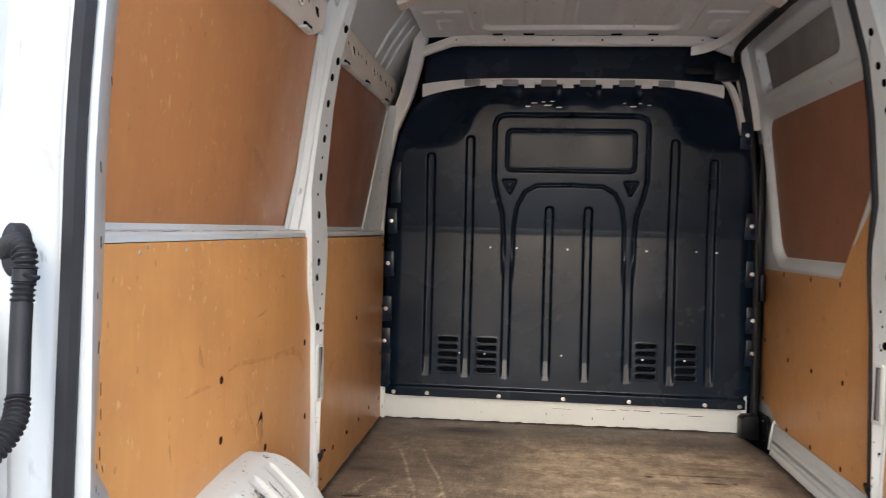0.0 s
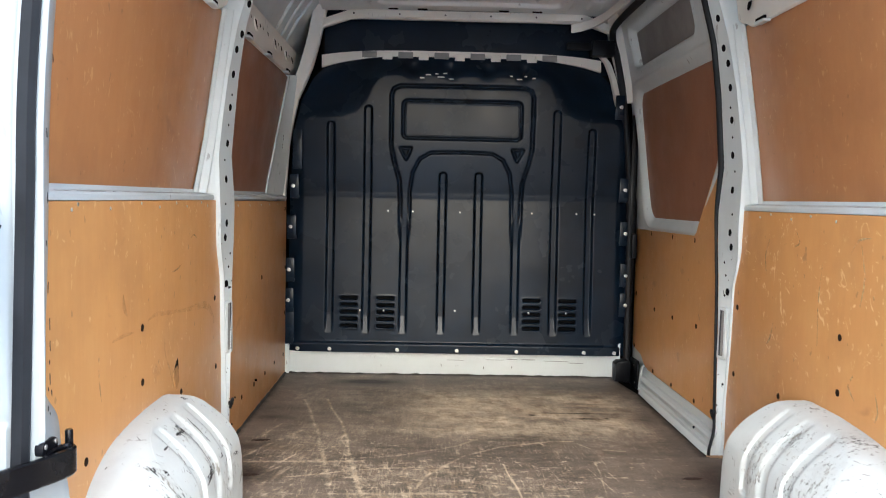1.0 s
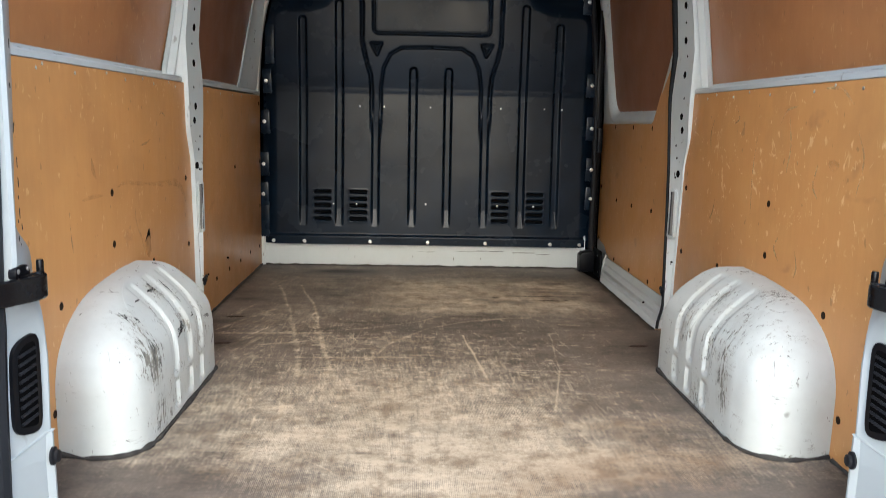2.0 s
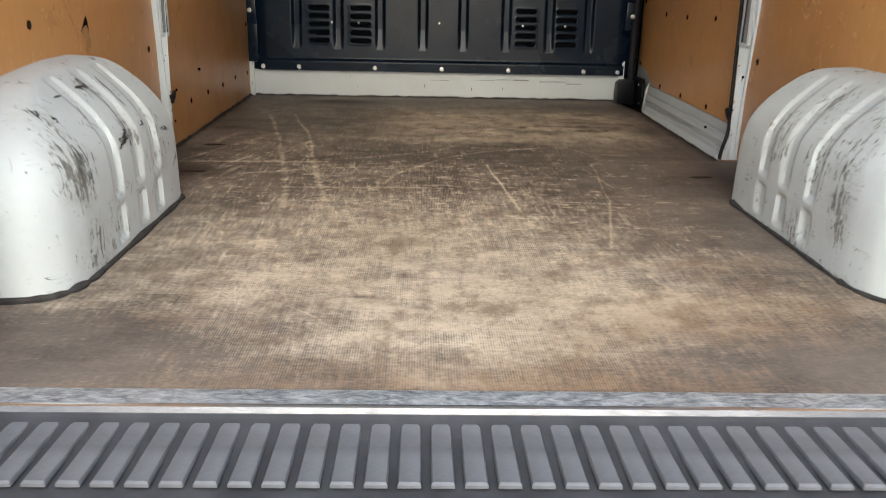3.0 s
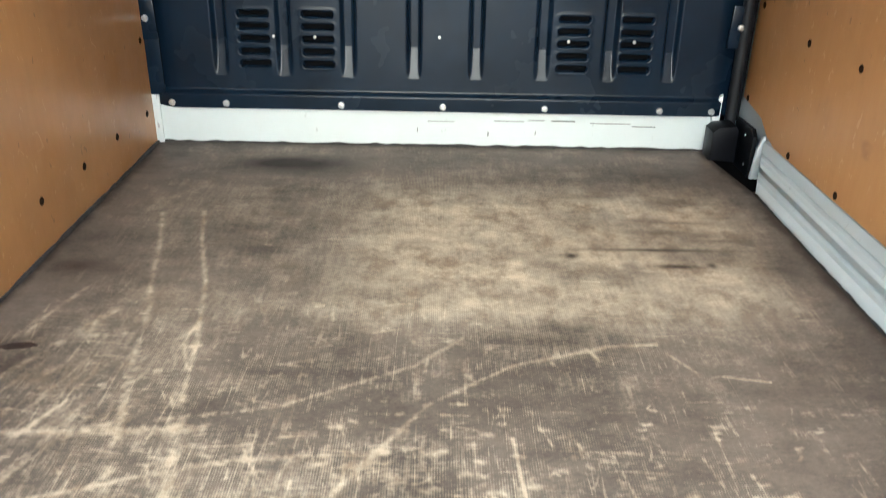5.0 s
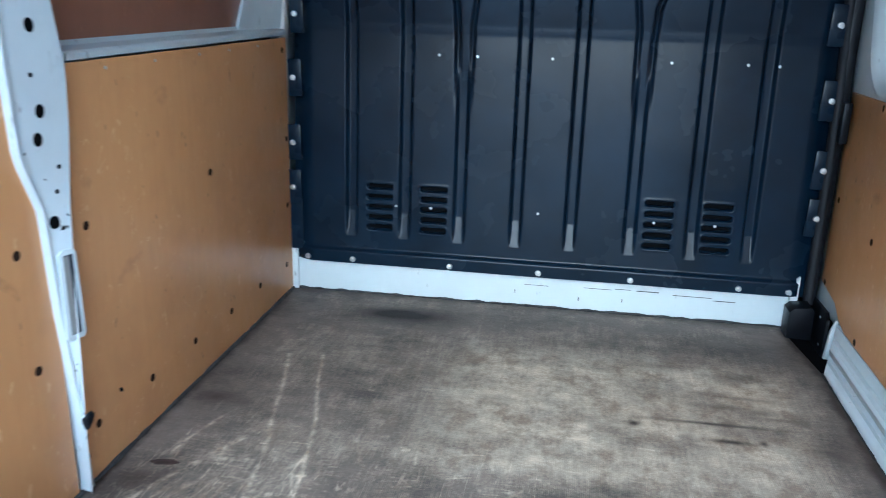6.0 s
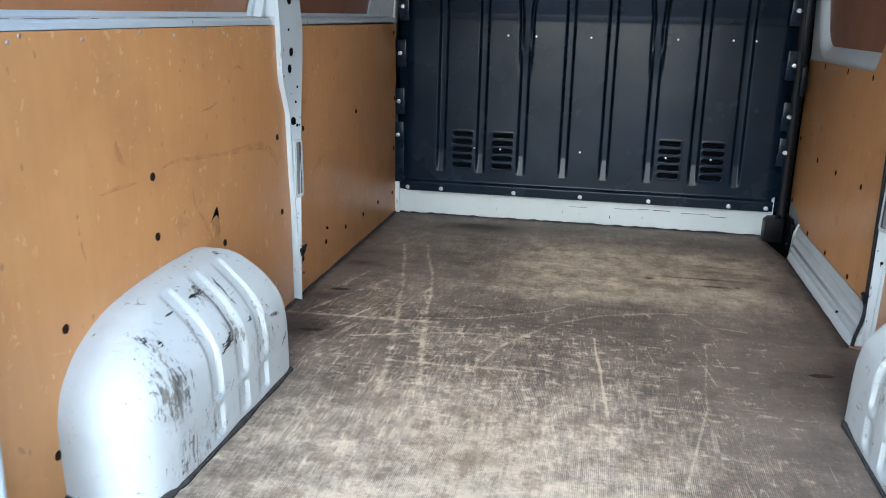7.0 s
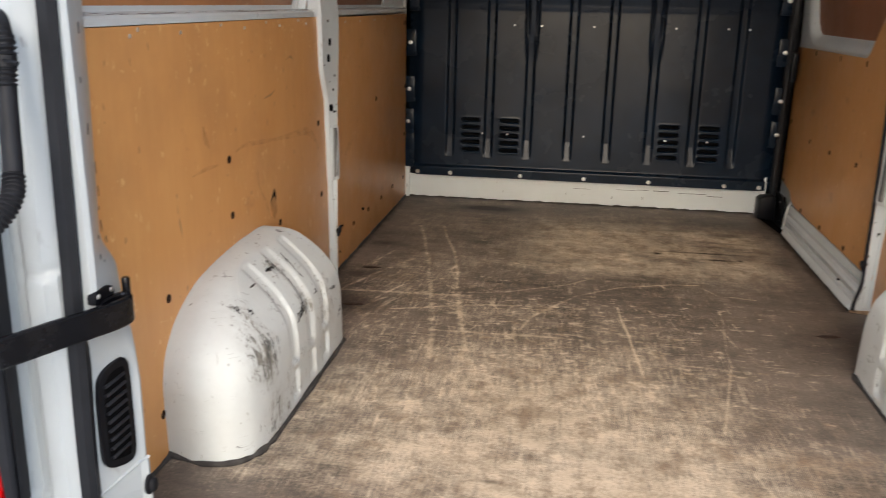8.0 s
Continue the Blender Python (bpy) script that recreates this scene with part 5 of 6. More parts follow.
def door_sheet():
    v, z = np.meshgrid(np.linspace(1.80, 3.09, 260), np.linspace(0.085, 1.80, 330))
    o = np.interp(z, [0.1, 0.78, 1.0, 1.25, 1.45, 1.60, 1.80], [0.868, 0.868, 0.858, 0.835, 0.806, 0.775, 0.728])
    # big rounded recess behind the middle board
    tilt = (z - 0.80) * 0.14
    rec = sd_box(v - tilt, z, 1.40, 2.945, 0.772, 1.430, 0.10)
    slope = (v - 2.16) * 0.62 + (z - 0.79) * 0.55
    rec = np.maximum(rec, -slope)
    o = o + 0.034 * (1 - sstep(-0.045, 0.0, rec)) + 0.006 * np.exp(-((rec - 0.012) / 0.010) ** 2) * -1
    # blind window above
    win = sd_box(v - (z - 1.60) * 0.10, z, 2.07, 2.94, 1.500, 1.695, 0.045)
    o = o + 0.040 * (1 - sstep(-0.016, 0.0, win))
    o = o - 0.004 * np.exp(-((win - 0.012) / 0.010) ** 2)
    return grid_mesh("door_sheet", np.stack([X(1, o), v, z], -1), M_WHITE)


place("door_sheet", door_sheet(), door)
door_low = ply(door, 1, [(1.82, 0.098), (2.78, 0.098), (2.84, 0.112), (2.90, 0.148), (3.056, 0.165), (3.062, 0.745), (2.19, 0.748), (2.165, 0.760), (1.985, 1.00), (1.82, 1.02)], 0.8585, 0.009, M_PLY_IN, "orange-brown film-faced plywood board")
bm = bmesh.new()
prism(bm, [(2.098, 1.520), (2.915, 1.520), (2.925, 1.672), (2.108, 1.672)], 0, 0.004, "x", 0.001)
for v in bm.verts:
    v.co.x = X(1, 0.8245 - (v.co.z - 1.52) * 0.215 + v.co.x)
part("blind_panel", bm, M_PANE, door, "grey blind panel in place of a window")
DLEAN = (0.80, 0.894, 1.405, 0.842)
# recess board in the darkest shaded copy of the film
ply(door, 1, [(1.80, 0.806), (2.955, 0.800), (3.035, 1.25), (3.055, 1.392), (1.80, 1.405)], 0, 0.006, M_PLY_DEEP_SHADE, "film-faced plywood board in the door recess, painted darker for its shade", lean=DLEAN)
for y, z in ((2.696, 0.392), (2.425, 0.394), (2.123, 0.404), (2.685, 0.111), (2.408, 0.112), (2.115, 0.116), (3.02, 0.43), (3.02, 0.17)):
    place("plug", plug, door_low, at=Matrix.Translation((X(1, 0.8587), y, z)) @ facing(1))
for y in (2.784, 2.463, 2.175):
    place("plug", plug, door_low, at=Matrix.Translation((X(1, 0.8587), y, 0.732)) @ facing(1) @ Matrix.Diagonal((1.1, 0.45, 1, 1)))
bm = bmesh.new()
box(bm, X(1, 0.836), X(1, 0.8405), 2.985, 2.999, 1.30, 1.325, 0.001)
part("paper_tag", bm, M_WHITE, door, "small white paper tag")
# stepped lower trim of the door opening
bm = bmesh.new()
sect = [(0.798, -0.012), (0.7985, 0.004), (0.802, 0.012), (0.806, 0.016), (0.8095, 0.019), (0.8180, 0.0215), (0.8200, 0.034), (0.8250, 0.0355), (0.8345, 0.0375), (0.8345, 0.0405), (0.8270, 0.0425), (0.8280, 0.050),
        (0.8270, 0.060), (0.8300, 0.0645), (0.8350, 0.067), (0.8400, 0.078), (0.8450, 0.0795), (0.8530, 0.0810), (0.8530, 0.0840), (0.8480, 0.0860), (0.8560, 0.106), (0.8575, 0.1165), (0.88, 0.1165), (0.88, -0.012)]
sect = [(o, z * 0.82) for o, z in sect]
loft(bm, [[(X(1, o), 1.82, z) for o, z in sect], [(X(1, o), 2.70 + 2.6 * (min(o, 0.8575) - 0.80), z) for o, z in sect]])
part("step_trim", bm, M_WHITE, door, "white stepped sill trim with long ridges")
bm = bmesh.new()
prism(bm, [(X(1, 0.836), -0.05), (X(1, 0.846), 0.070), (X(1, 0.8575), 0.106), (X(1, 0.864), 0.106), (X(1, 0.864), -0.05)], 2.852, 2.866, "y", 0.003)
part("trim_end", bm, M_WHITE, door)
# rubber seals
bm = bmesh.new()
pts = smooth_line([(X(1, 0.822), 3.035, 0.09), (X(1, 0.820), 3.04, 0.6), (X(1, 0.808), 3.045, 1.0), (X(1, 0.772), 3.05, 1.36), (X(1, 0.735), 3.05, 1.56), (X(1, 0.70), 3.02, 1.665), (X(1, 0.69), 2.90, 1.705), (X(1, 0.69), 2.4, 1.715), (X(1, 0.69), 1.95, 1.715)], 70)
tube(bm, pts, 0.016, 10)
part("door_seal", bm, M_RUBBER, door, "black rubber door seal")
bm = bmesh.new()
pts = [(X(1, float(pillar_o(z)) - 0.001 - 0.024 * float(1 - sstep(0.0, 0.12, np.float64(z)))), float(pfR(z)) + 0.010 - 0.022 * float(1 - sstep(0.06, 0.14, np.float64(z))), z)
       for z in np.concatenate([np.linspace(0.0, 0.16, 8), np.linspace(0.20, 1.74, 38)])]
tube(bm, pts, [0.0055 + 0.0085 * float(sstep(0.72, 1.05, np.float64(p[2]))) for p in pts], 10)
part("door_seal", bm, M_RUBBER, door, "black rubber door seal")
bm = bmesh.new()
box(bm, X(1, 0.815), X(1, 0.845), 3.028, 3.06, 0.10, 1.30, 0.006)
part("seal_channel", bm, M_BLACK, door)
# door runner track at the top corner and its bracket
track = thing("door_track", (X(1, 0.70), 2.9, 1.66), "white steel door track end with black bracket", "door track")
bm = bmesh.new()
pts = smooth_line([(X(1, 0.50), 3.0, 1.700), (X(1, 0.56), 2.99, 1.712), (X(1, 0.62), 2.93, 1.730), (X(1, 0.66), 2.80, 1.752), (X(1, 0.68), 2.5, 1.768), (X(1, 0.69), 2.1, 1.775)], 40)
rings = [[p + Vector((0, 0, dz)) + Vector((dx, 0, 0)) for dx, dz in ((-0.006, -0.02), (0.006, -0.02), (0.006, 0.02), (-0.006, 0.02))] for p in pts]
loft(bm, rings)
part("rail", bm, M_CREAM, track)
bm = bmesh.new()
box(bm, X(1, 0.60), X(1, 0.71), 3.00, 3.06, 1.575, 1.650, 0.008)
part("bracket", bm, M_BLACK, track, "black plastic bracket")
bm = bmesh.new()
box(bm, X(1, 0.48), X(1, 0.60), 3.02, 3.05, 1.605, 1.640, 0.006)
part("arm", bm, M_BLACK, track)
# latch block low at the front corner
latch = thing("door_latch", (0.86, 2.99, 0.0), "black plastic latch block with screws low beside the bulkhead", "latch")
bm = bmesh.new()
prism(bm, [(0.797, 0.0), (0.872, -0.004), (0.872, 0.090), (0.862, 0.104), (0.812, 0.098), (0.797, 0.085)], 2.955, 3.030, "y", 0.006)
part("block", bm, M_BLACK, latch)
bm = bmesh.new()
prism(bm, [(2.868, -0.06), (3.02, -0.06), (3.02, 0.115), (2.89, 0.118), (2.868, 0.100)], 0.880, 0.892, "x", 0.003)
part("mount", bm, M_BLACK, latch)
for y, z in ((2.93, 0.088), (2.905, 0.010)):
    place("screw", rivet, latch, at=Matrix.Translation((0.880, y, z)) @ facing(1))
bm = bmesh.new()
box(bm, X(1, 0.822), X(1, 0.846), 2.99, 3.026, 0.60, 0.72, 0.006)
part("striker", bm, M_BLACK, latch)

# cable loops at the pillar feet
for side, y, z in ((-1, 1.771, 0.168), (1, 1.835, 0.135)):
    r = thing("lashing_ring", (X(side, 0.825), y, z - 0.005), "small black lashing loop hanging at the pillar foot", "lashing ring", "lashing rings")
    bm = bmesh.new()
    a = np.linspace(0, 2 * math.pi, 17)
    tube(bm, [(X(side, 0.832 - 0.004 * math.sin(t)), y + 0.010 * math.cos(t) + 0.003 * math.sin(2 * t), z + 0.016 * math.sin(t)) for t in a], 0.0045, 6)
    part("loop", bm, M_RUBBER, r)
    bm = bmesh.new()
    box(bm, min(X(side, 0.826), X(side, 0.841)), max(X(side, 0.826), X(side, 0.841)), y - 0.009, y + 0.009, z - 0.006, z + 0.008, 0.003)
    part("stud", bm, M_BLACK, r)
# sunk lashing points in the floor
for px, py in ((-0.715, 1.912), (-0.684, 1.544), (0.72, 1.56)):
    s = thing("floor_anchor", (px, py, 0.0), "rusty sunk lashing point in the floor", "lashing point", "floor anchors")
    bm = bmesh.new()
    prism(bm, [(px - 0.034, py - 0.004), (px - 0.012, py - 0.013), (px + 0.021, py - 0.007), (px + 0.036, py + 0.003), (px + 0.018, py + 0.013), (px - 0.016, py + 0.008)], -0.001, 0.0012, "z", 0.0004)
    part("cup", bm, M_RUST, s)

# ---------------------------------------------------------------- wheel arches


def wheel_arch(side, spots, label, strokes=()):
    arch = thing("wheel_arch", (X(side, 0.78), 0.97, 0.0), label, "wheel arch", "wheel arches")
    zs = [0.0, 0.145, 0.20, 0.256, 0.300, 0.323, 0.338, 0.3445]
    dy = -0.026 if side < 0 else 0.004
    back, fore, deeper = (0.0, 0.0, 1.0) if side < 0 else (-0.016, 0.012, 1.075)
    rear = soft_curve(zs, [0.620, 0.616, 0.628, 0.668, 0.738, 0.808, 0.925, 1.03])
    front = soft_curve(zs, [1.330, 1.322, 1.312, 1.295, 1.270, 1.248, 1.215, 1.17])
    deep = soft_curve(zs, [0.186, 0.185, 0.179, 0.148, 0.104, 0.076, 0.046, 0.010])
    n = 460
    rings = []
    grid = np.concatenate([np.linspace(0, 0.30, 60), np.linspace(0.303, 0.3445, 26)])
    for z in grid:
        y0, y1, d = float(rear(z)) + dy + back, float(front(z)) + dy + fore, float(deep(z)) * deeper
        # rounded outline: wall - chamfered rear corner - straight side - tight front corner - wall
        f = d / 0.186
        c1, c2 = 0.105 * f, 0.075 * f
        key = [(0, y0 + 0.016), (d * 0.42, y0 - 0.003), (d * 0.72, y0 + 0.008 * f), (d * 0.90, y0 + 0.038 * f + 0.004), (d * 0.975, y0 + c1 * 0.88), (d, y0 + c1 + 0.05 * f),
               (d, y0 + 0.5 * (y1 - y0)), (d, y1 - c2), (d * 0.95, y1 - c2 * 0.55), (d * 0.78, y1 - c2 * 0.2), (d * 0.45, y1 - 0.004), (0, y1)]
        row = []
        for p in smooth_line([(a, b, 0) for a, b in key], n):
            q, y = p.x, p.y
            on = float(sstep(0.70, 0.98, np.float64(q / max(d, 1e-4))))
            lift = 0.0
            for ry in (0.908, 1.030, 1.138):
                # a pressed channel: soft on its rear side, steep on its front side
                off = np.float64(y - ry - dy - 0.010 - 0.10 * max(0.0, z - 0.2))
                across = float(sstep(-0.052, -0.030, off) * (1 - sstep(-0.004, 0.003, off)))
                up = float(sstep(0.105, 0.118, np.float64(z)) * (1 - sstep(0.318, 0.334, np.float64(z))))
                low = float(sstep(0.018, 0.028, np.float64(z)) * (1 - sstep(0.082, 0.094, np.float64(z))))
                lift -= across * max(up, low) * 0.0080
            q = q + lift * on
            row.append((X(side, 0.8648 - q), y, z))
        rings.append(row)
    bm = bmesh.new()
    loft(bm, rings, closed=False)
    bmesh.ops.contextual_create(bm, geom=[v for v in bm.verts if abs(v.co.z - grid[-1]) < 1e-6])
    shell = part("shell", bm, arch_paint("arch_enamel", spots), arch, "white enamelled steel with three pressed channels, scuffed")
    # rubber marks, each a bundle of thin slivers that lies on the steel
    rnd = random.Random(17 + side)

    def on(y, z):
        j = min(max(int(np.searchsorted(grid, z)), 1), len(grid) - 2)
        i = min(range(1, n - 1), key=lambda c: abs(rings[j][c][1] - y))
        u, v = Vector(rings[j][i + 1]) - Vector(rings[j][i - 1]), Vector(rings[j + 1][i]) - Vector(rings[j - 1][i])
        nrm = u.cross(v).normalized()
        return Vector(rings[j][i]), (-nrm if nrm.x * side > 0 else nrm)

    bm = bmesh.new()
    for y0, z0, y1, z1, count, wide in strokes:
        for _ in range(count):
            a, b = sorted((rnd.random(), rnd.random()))
            b = max(b, a + 0.25)
            sy, sz = rnd.gauss(0, wide), rnd.gauss(0, wide * 0.6)
            w = rnd.uniform(0.0008, 0.0024)
            rows = []
            for k in range(9):
                f = a + (b - a) * k / 8
                p, nrm = on(y0 + (y1 - y0) * f + sy, z0 + (z1 - z0) * f + sz + rnd.uniform(-0.0005, 0.0005))
                rows.append((p, nrm))
            for k in range(9):
                d = (rows[min(k + 1, 8)][0] - rows[max(k - 1, 0)][0])
                if d.length < 1e-6:
                    d = Vector((0, 1, 0))
                p, nrm = rows[k]
                e = nrm.cross(d).normalized() * w * (0.25 + math.sin(math.pi * (k + 0.5) / 9))
                now = [bm.verts.new(p + e + nrm * 0.0007), bm.verts.new(p - e + nrm * 0.0007)]
                if k:
                    bm.faces.new((last[0], last[1], now[1], now[0]))
                last = now
    if strokes:
        part("scuff_mark", bm, M_SCUFF, shell, "dark rubber scuff marks", smooth=False, kind="stuff")
    # dirty sealant round the foot
    bm = bmesh.new()
    rnd = random.Random(3 + side)
    base = rings[0][::14]
    pts = [Vector((p[0] - side * 0.002, p[1], 0.002 + 0.002 * rnd.random())) for p in base]
    tube(bm, pts, [0.003 + 0.007 * rnd.random() ** 2 for _ in pts], 7)
    part("sealant", bm, M_EDGE, arch, "black dirty sealant bead")
    return arch


wheel_arch(-1, ((-0.649, 0.713, 0.190, 0.085, 1.1), (-0.690, 0.722, 0.255, 0.070, 0.72), (-0.705, 0.727, 0.285, 0.05, 0.6), (-0.635, 0.745, 0.035, 0.09, 0.75), (-0.646, 0.985, 0.205, 0.06, 0.85),
                (-0.715, 0.974, 0.304, 0.05, 0.85), (-0.646, 1.12, 0.16, 0.10, 0.6), (-0.66, 0.85, 0.06, 0.10, 0.5)),
           "white steel wheel arch with pressed channels, scraped at its corner",
           ((0.920, 0.303, 0.984, 0.299, 12, 0.003), (0.984, 0.297, 0.986, 0.268, 6, 0.002), (0.986, 0.268, 0.974, 0.215, 8, 0.003), (0.972, 0.212, 0.918, 0.196, 16, 0.006), (1.046, 0.312, 1.040, 0.255, 7, 0.0015),
            (1.141, 0.335, 1.166, 0.332, 4, 0.002), (1.147, 0.185, 1.200, 0.176, 7, 0.004), (1.039, 0.213, 1.070, 0.213, 4, 0.003), (1.206, 0.085, 1.240, 0.11, 5, 0.003), (0.714, 0.281, 0.730, 0.289, 6, 0.003),
            (0.735, 0.268, 0.755, 0.272, 6, 0.003), (0.811, 0.294, 0.859, 0.300, 2, 0.002)))
wheel_arch(1, ((0.728, 0.785, 0.140, 0.055, 1.1), (0.726, 0.772, 0.090, 0.05, 1.0), (0.734, 0.80, 0.19, 0.05, 0.85), (0.857, 0.86, 0.326, 0.07, 0.75), (0.785, 1.021, 0.283, 0.08, 0.75), (0.731, 0.904, 0.190, 0.08, 0.70),
               (0.754, 0.816, 0.243, 0.12, 0.5), (0.724, 0.953, 0.035, 0.08, 0.7), (0.735, 1.10, 0.20, 0.10, 0.65), (0.80, 0.70, 0.23, 0.10, 0.42)),
           "white steel wheel arch with pressed channels and grey scuffs")

# dark gap between floor and boards
for wall, side, y0, y1 in ((wall_left, -1, 0.37, 0.605), (wall_left, -1, 1.335, 3.036), (wall_right, 1, 0.37, 0.605), (wall_right, 1, 1.335, 1.76)):
    bm = bmesh.new()
    rnd = random.Random(int(y1 * 100))
    ys = np.linspace(y0, y1, max(6, int((y1 - y0) / 0.03)))
    tube(bm, [(X(side, 0.8635), y, 0.001) for y in ys], [0.003 + 0.005 * rnd.random() for _ in ys], 7)
    part("floor_gap", bm, M_EDGE, wall, "dirty black sealant line")
bm = bmesh.new()
rnd = random.Random(8)
xs = np.linspace(-0.815, 0.83, 60)
tube(bm, [(x, 3.046, 0.0) for x in xs], [0.003 + 0.006 * rnd.random() for _ in xs], 7)
part("floor_gap", bm, M_EDGE, beam_thing, "dirty black sealant line")
bm = bmesh.new()
ys = np.linspace(1.80, 2.95, 40)
tube(bm, [(0.8435, y * 0.79 + 0.378, -0.001) for y in ys], [0.003 + 0.003 * rnd.random() for _ in ys], 7)
part("floor_gap", bm, M_EDGE, door, "dirty black sealant line")

# ---------------------------------------------------------------- rear door frame


post_edge = curve([0.0, 0.15, 0.30, 0.38, 0.45, 0.495, 0.51, 0.522, 0.535, 0.55, 0.63, 0.76, 0.90], [0.766, 0.764, 0.761, 0.767, 0.780, 0.783, 0.787, 0.795, 0.803, 0.807, 0.804, 0.799, 0.796])


def rear_pillar(side):
    wall = wall_left if side < 0 else wall_right
    bm = bmesh.new()
    # inner post: wide boxed foot, slim above the hinge strap
    rings = []
    for z in np.concatenate([np.linspace(-0.01, 0.36, 8), np.linspace(0.39, 0.49, 5), np.linspace(0.50, 0.56, 9), np.linspace(0.60, 1.76, 14)]):
        lean = -0.055 * float(sstep(0.9, 1.75, np.float64(z)))
        w = float(post_edge(z)) + lean
        v = min(w, 0.767 + lean)
        a = 0.262
        k = float(sstep(0.36, 0.50, np.float64(z)))
        low = [(0.812, a), (0.8005, a + 0.003), (0.7705, 0.340), (w, 0.347), (w, 0.352)]
        top = [(v + 0.006, a), (v, a + 0.006), (v + 0.001, a + 0.012), ((v + w) / 2, 0.31), (w, 0.352)]
        mid = [(p[0] + (q[0] - p[0]) * k, p[1] + (q[1] - p[1]) * k) for p, q in zip(low, top)]
        sect = [(w + 0.10, a + 0.004)] + mid + [(w + 0.010, 0.3615), (w + 0.10, 0.3615)]
        rings.append([(X(side, o), y, z) for o, y in sect])
    loft(bm, rings)
    post = part("rear_post", bm, M_WHITE_DIM, wall, "white steel door post")
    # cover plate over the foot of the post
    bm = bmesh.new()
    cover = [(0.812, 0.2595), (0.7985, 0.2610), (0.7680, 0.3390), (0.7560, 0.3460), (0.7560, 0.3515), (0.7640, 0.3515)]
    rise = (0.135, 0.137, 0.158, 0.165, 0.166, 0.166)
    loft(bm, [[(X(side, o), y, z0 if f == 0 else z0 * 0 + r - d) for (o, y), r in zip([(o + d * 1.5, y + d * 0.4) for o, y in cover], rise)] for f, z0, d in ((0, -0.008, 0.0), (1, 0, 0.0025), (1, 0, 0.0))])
    part("foot_cover", bm, M_WHITE_DIM, wall, "white steel cover plate at the foot of the post")
    # nicks in the paint of the post
    rnd = random.Random(31 + side)
    for z in (0.515, 0.53, 0.545, 0.56, 0.572, 0.60, 0.625, 0.66, 0.72, 0.79, 0.86, 0.96, 1.08, 1.22):
        k = rnd.uniform(0.15, 0.85)
        bm = bmesh.new()
        h, w = rnd.uniform(0.003, 0.010), rnd.uniform(0.0005, 0.0014)
        prism(bm, [(-w * 0.3, -h), (w * 0.5, -h * 0.7), (w, h * 0.1), (w * 0.4, h), (-w * 0.2, h * 0.5), (-w, h * 0.2), (-w * 0.3, -h * 0.3)], -0.0006, 0.0006, "x")
        lean = -0.055 * float(sstep(0.9, 1.75, np.float64(z)))
        nick = finish(bm, "paint_nick", M_EDGE)
        place("paint_nick", nick, post, at=Matrix.Translation((X(side, 0.768 + 0.024 * k + lean), 0.276 + 0.074 * k, z)) @ pose(0, 0, 0, rnd.uniform(-25, 25), 0, -side * 17))
    # jamb outside the seal, with a long pressed groove
    bm = bmesh.new()
    sect = [(0.868, 0.300), (0.812, 0.292), (0.806, 0.268), (0.818, 0.256), (0.834, 0.2535), (0.838, 0.2500), (0.862, 0.2490), (0.868, 0.2515), (0.876, 0.260), (0.884, 0.2585), (0.892, 0.259), (0.8965, 0.251), (0.902, 0.242), (0.918, 0.236), (0.945, 0.230), (0.985, 0.240), (1.005, 0.262), (1.005, 0.40), (0.868, 0.40)]
    rings = []
    for z in np.concatenate([np.linspace(-0.06, 0.70, 120), np.linspace(0.71, 1.78, 20)]):
        lean = -0.055 * float(sstep(0.9, 1.75, np.float64(z)))
        row = []
        for o, y in sect:
            if 0.81 < o < 0.87 and y < 0.27:
                # the sheet steps forward below the lamp's middle, along a slanting crease
                cut = 0.505 + (0.845 - o) * 0.25
                y -= 0.0050 * (1 - float(sstep(cut - 0.0015, cut + 0.0025, np.float64(z)))) - 0.003 * math.exp(-((z - cut - 0.011) / 0.006) ** 2)
            if 0.875 < o < 0.95:
                # seam filler and hammered creases beside the lamp
                y += 0.0007 * math.sin(z * 71 + o * 160) * math.sin(z * 29 + o * 40) + 0.0006 * math.sin(z * 143 - o * 210) * float(sstep(0.25, 0.4, np.float64(z)))
                y -= 0.007 * (1 - float(sstep(0.136, 0.142, np.float64(z + (o - 0.9) * 0.6))))
            row.append((X(side, o + lean), y, z))
        rings.append(row)
    loft(bm, rings)
    part("door_jamb", bm, M_WHITE_DIM, wall, "white painted door jamb with pressed groove")
    # seal
    bm = bmesh.new()
    rings = []
    for z in np.linspace(-0.02, 1.75, 30):
        lean = -0.055 * float(sstep(0.9, 1.75, np.float64(z)))
        o = float(np.interp(z, [0.0, 0.25, 0.5, 0.9], [0.811, 0.808, 0.799, 0.788])) + lean
        rings.append([(X(side, o + 0.014), 0.290, z), (X(side, o + 0.016), 0.260, z), (X(side, o + 0.009), 0.246, z), (X(side, o - 0.007), 0.245, z), (X(side, o - 0.015), 0.254, z), (X(side, o - 0.004), 0.290, z)])
    loft(bm, rings)
    part("rear_seal", bm, M_RUBBER, wall, "black rubber seal round the rear opening")
    # air outlet in the foot of the post
    vent = thing("air_vent", (X(side, 0.762), 0.30, 0.27), "black plastic air outlet grille in the door post", "vent", "air vents")
    at = Matrix.Translation((X(side, 0.7945), 0.272, 0.0)) @ pose(0, 0, 0, 0, 0, side * 18.5)
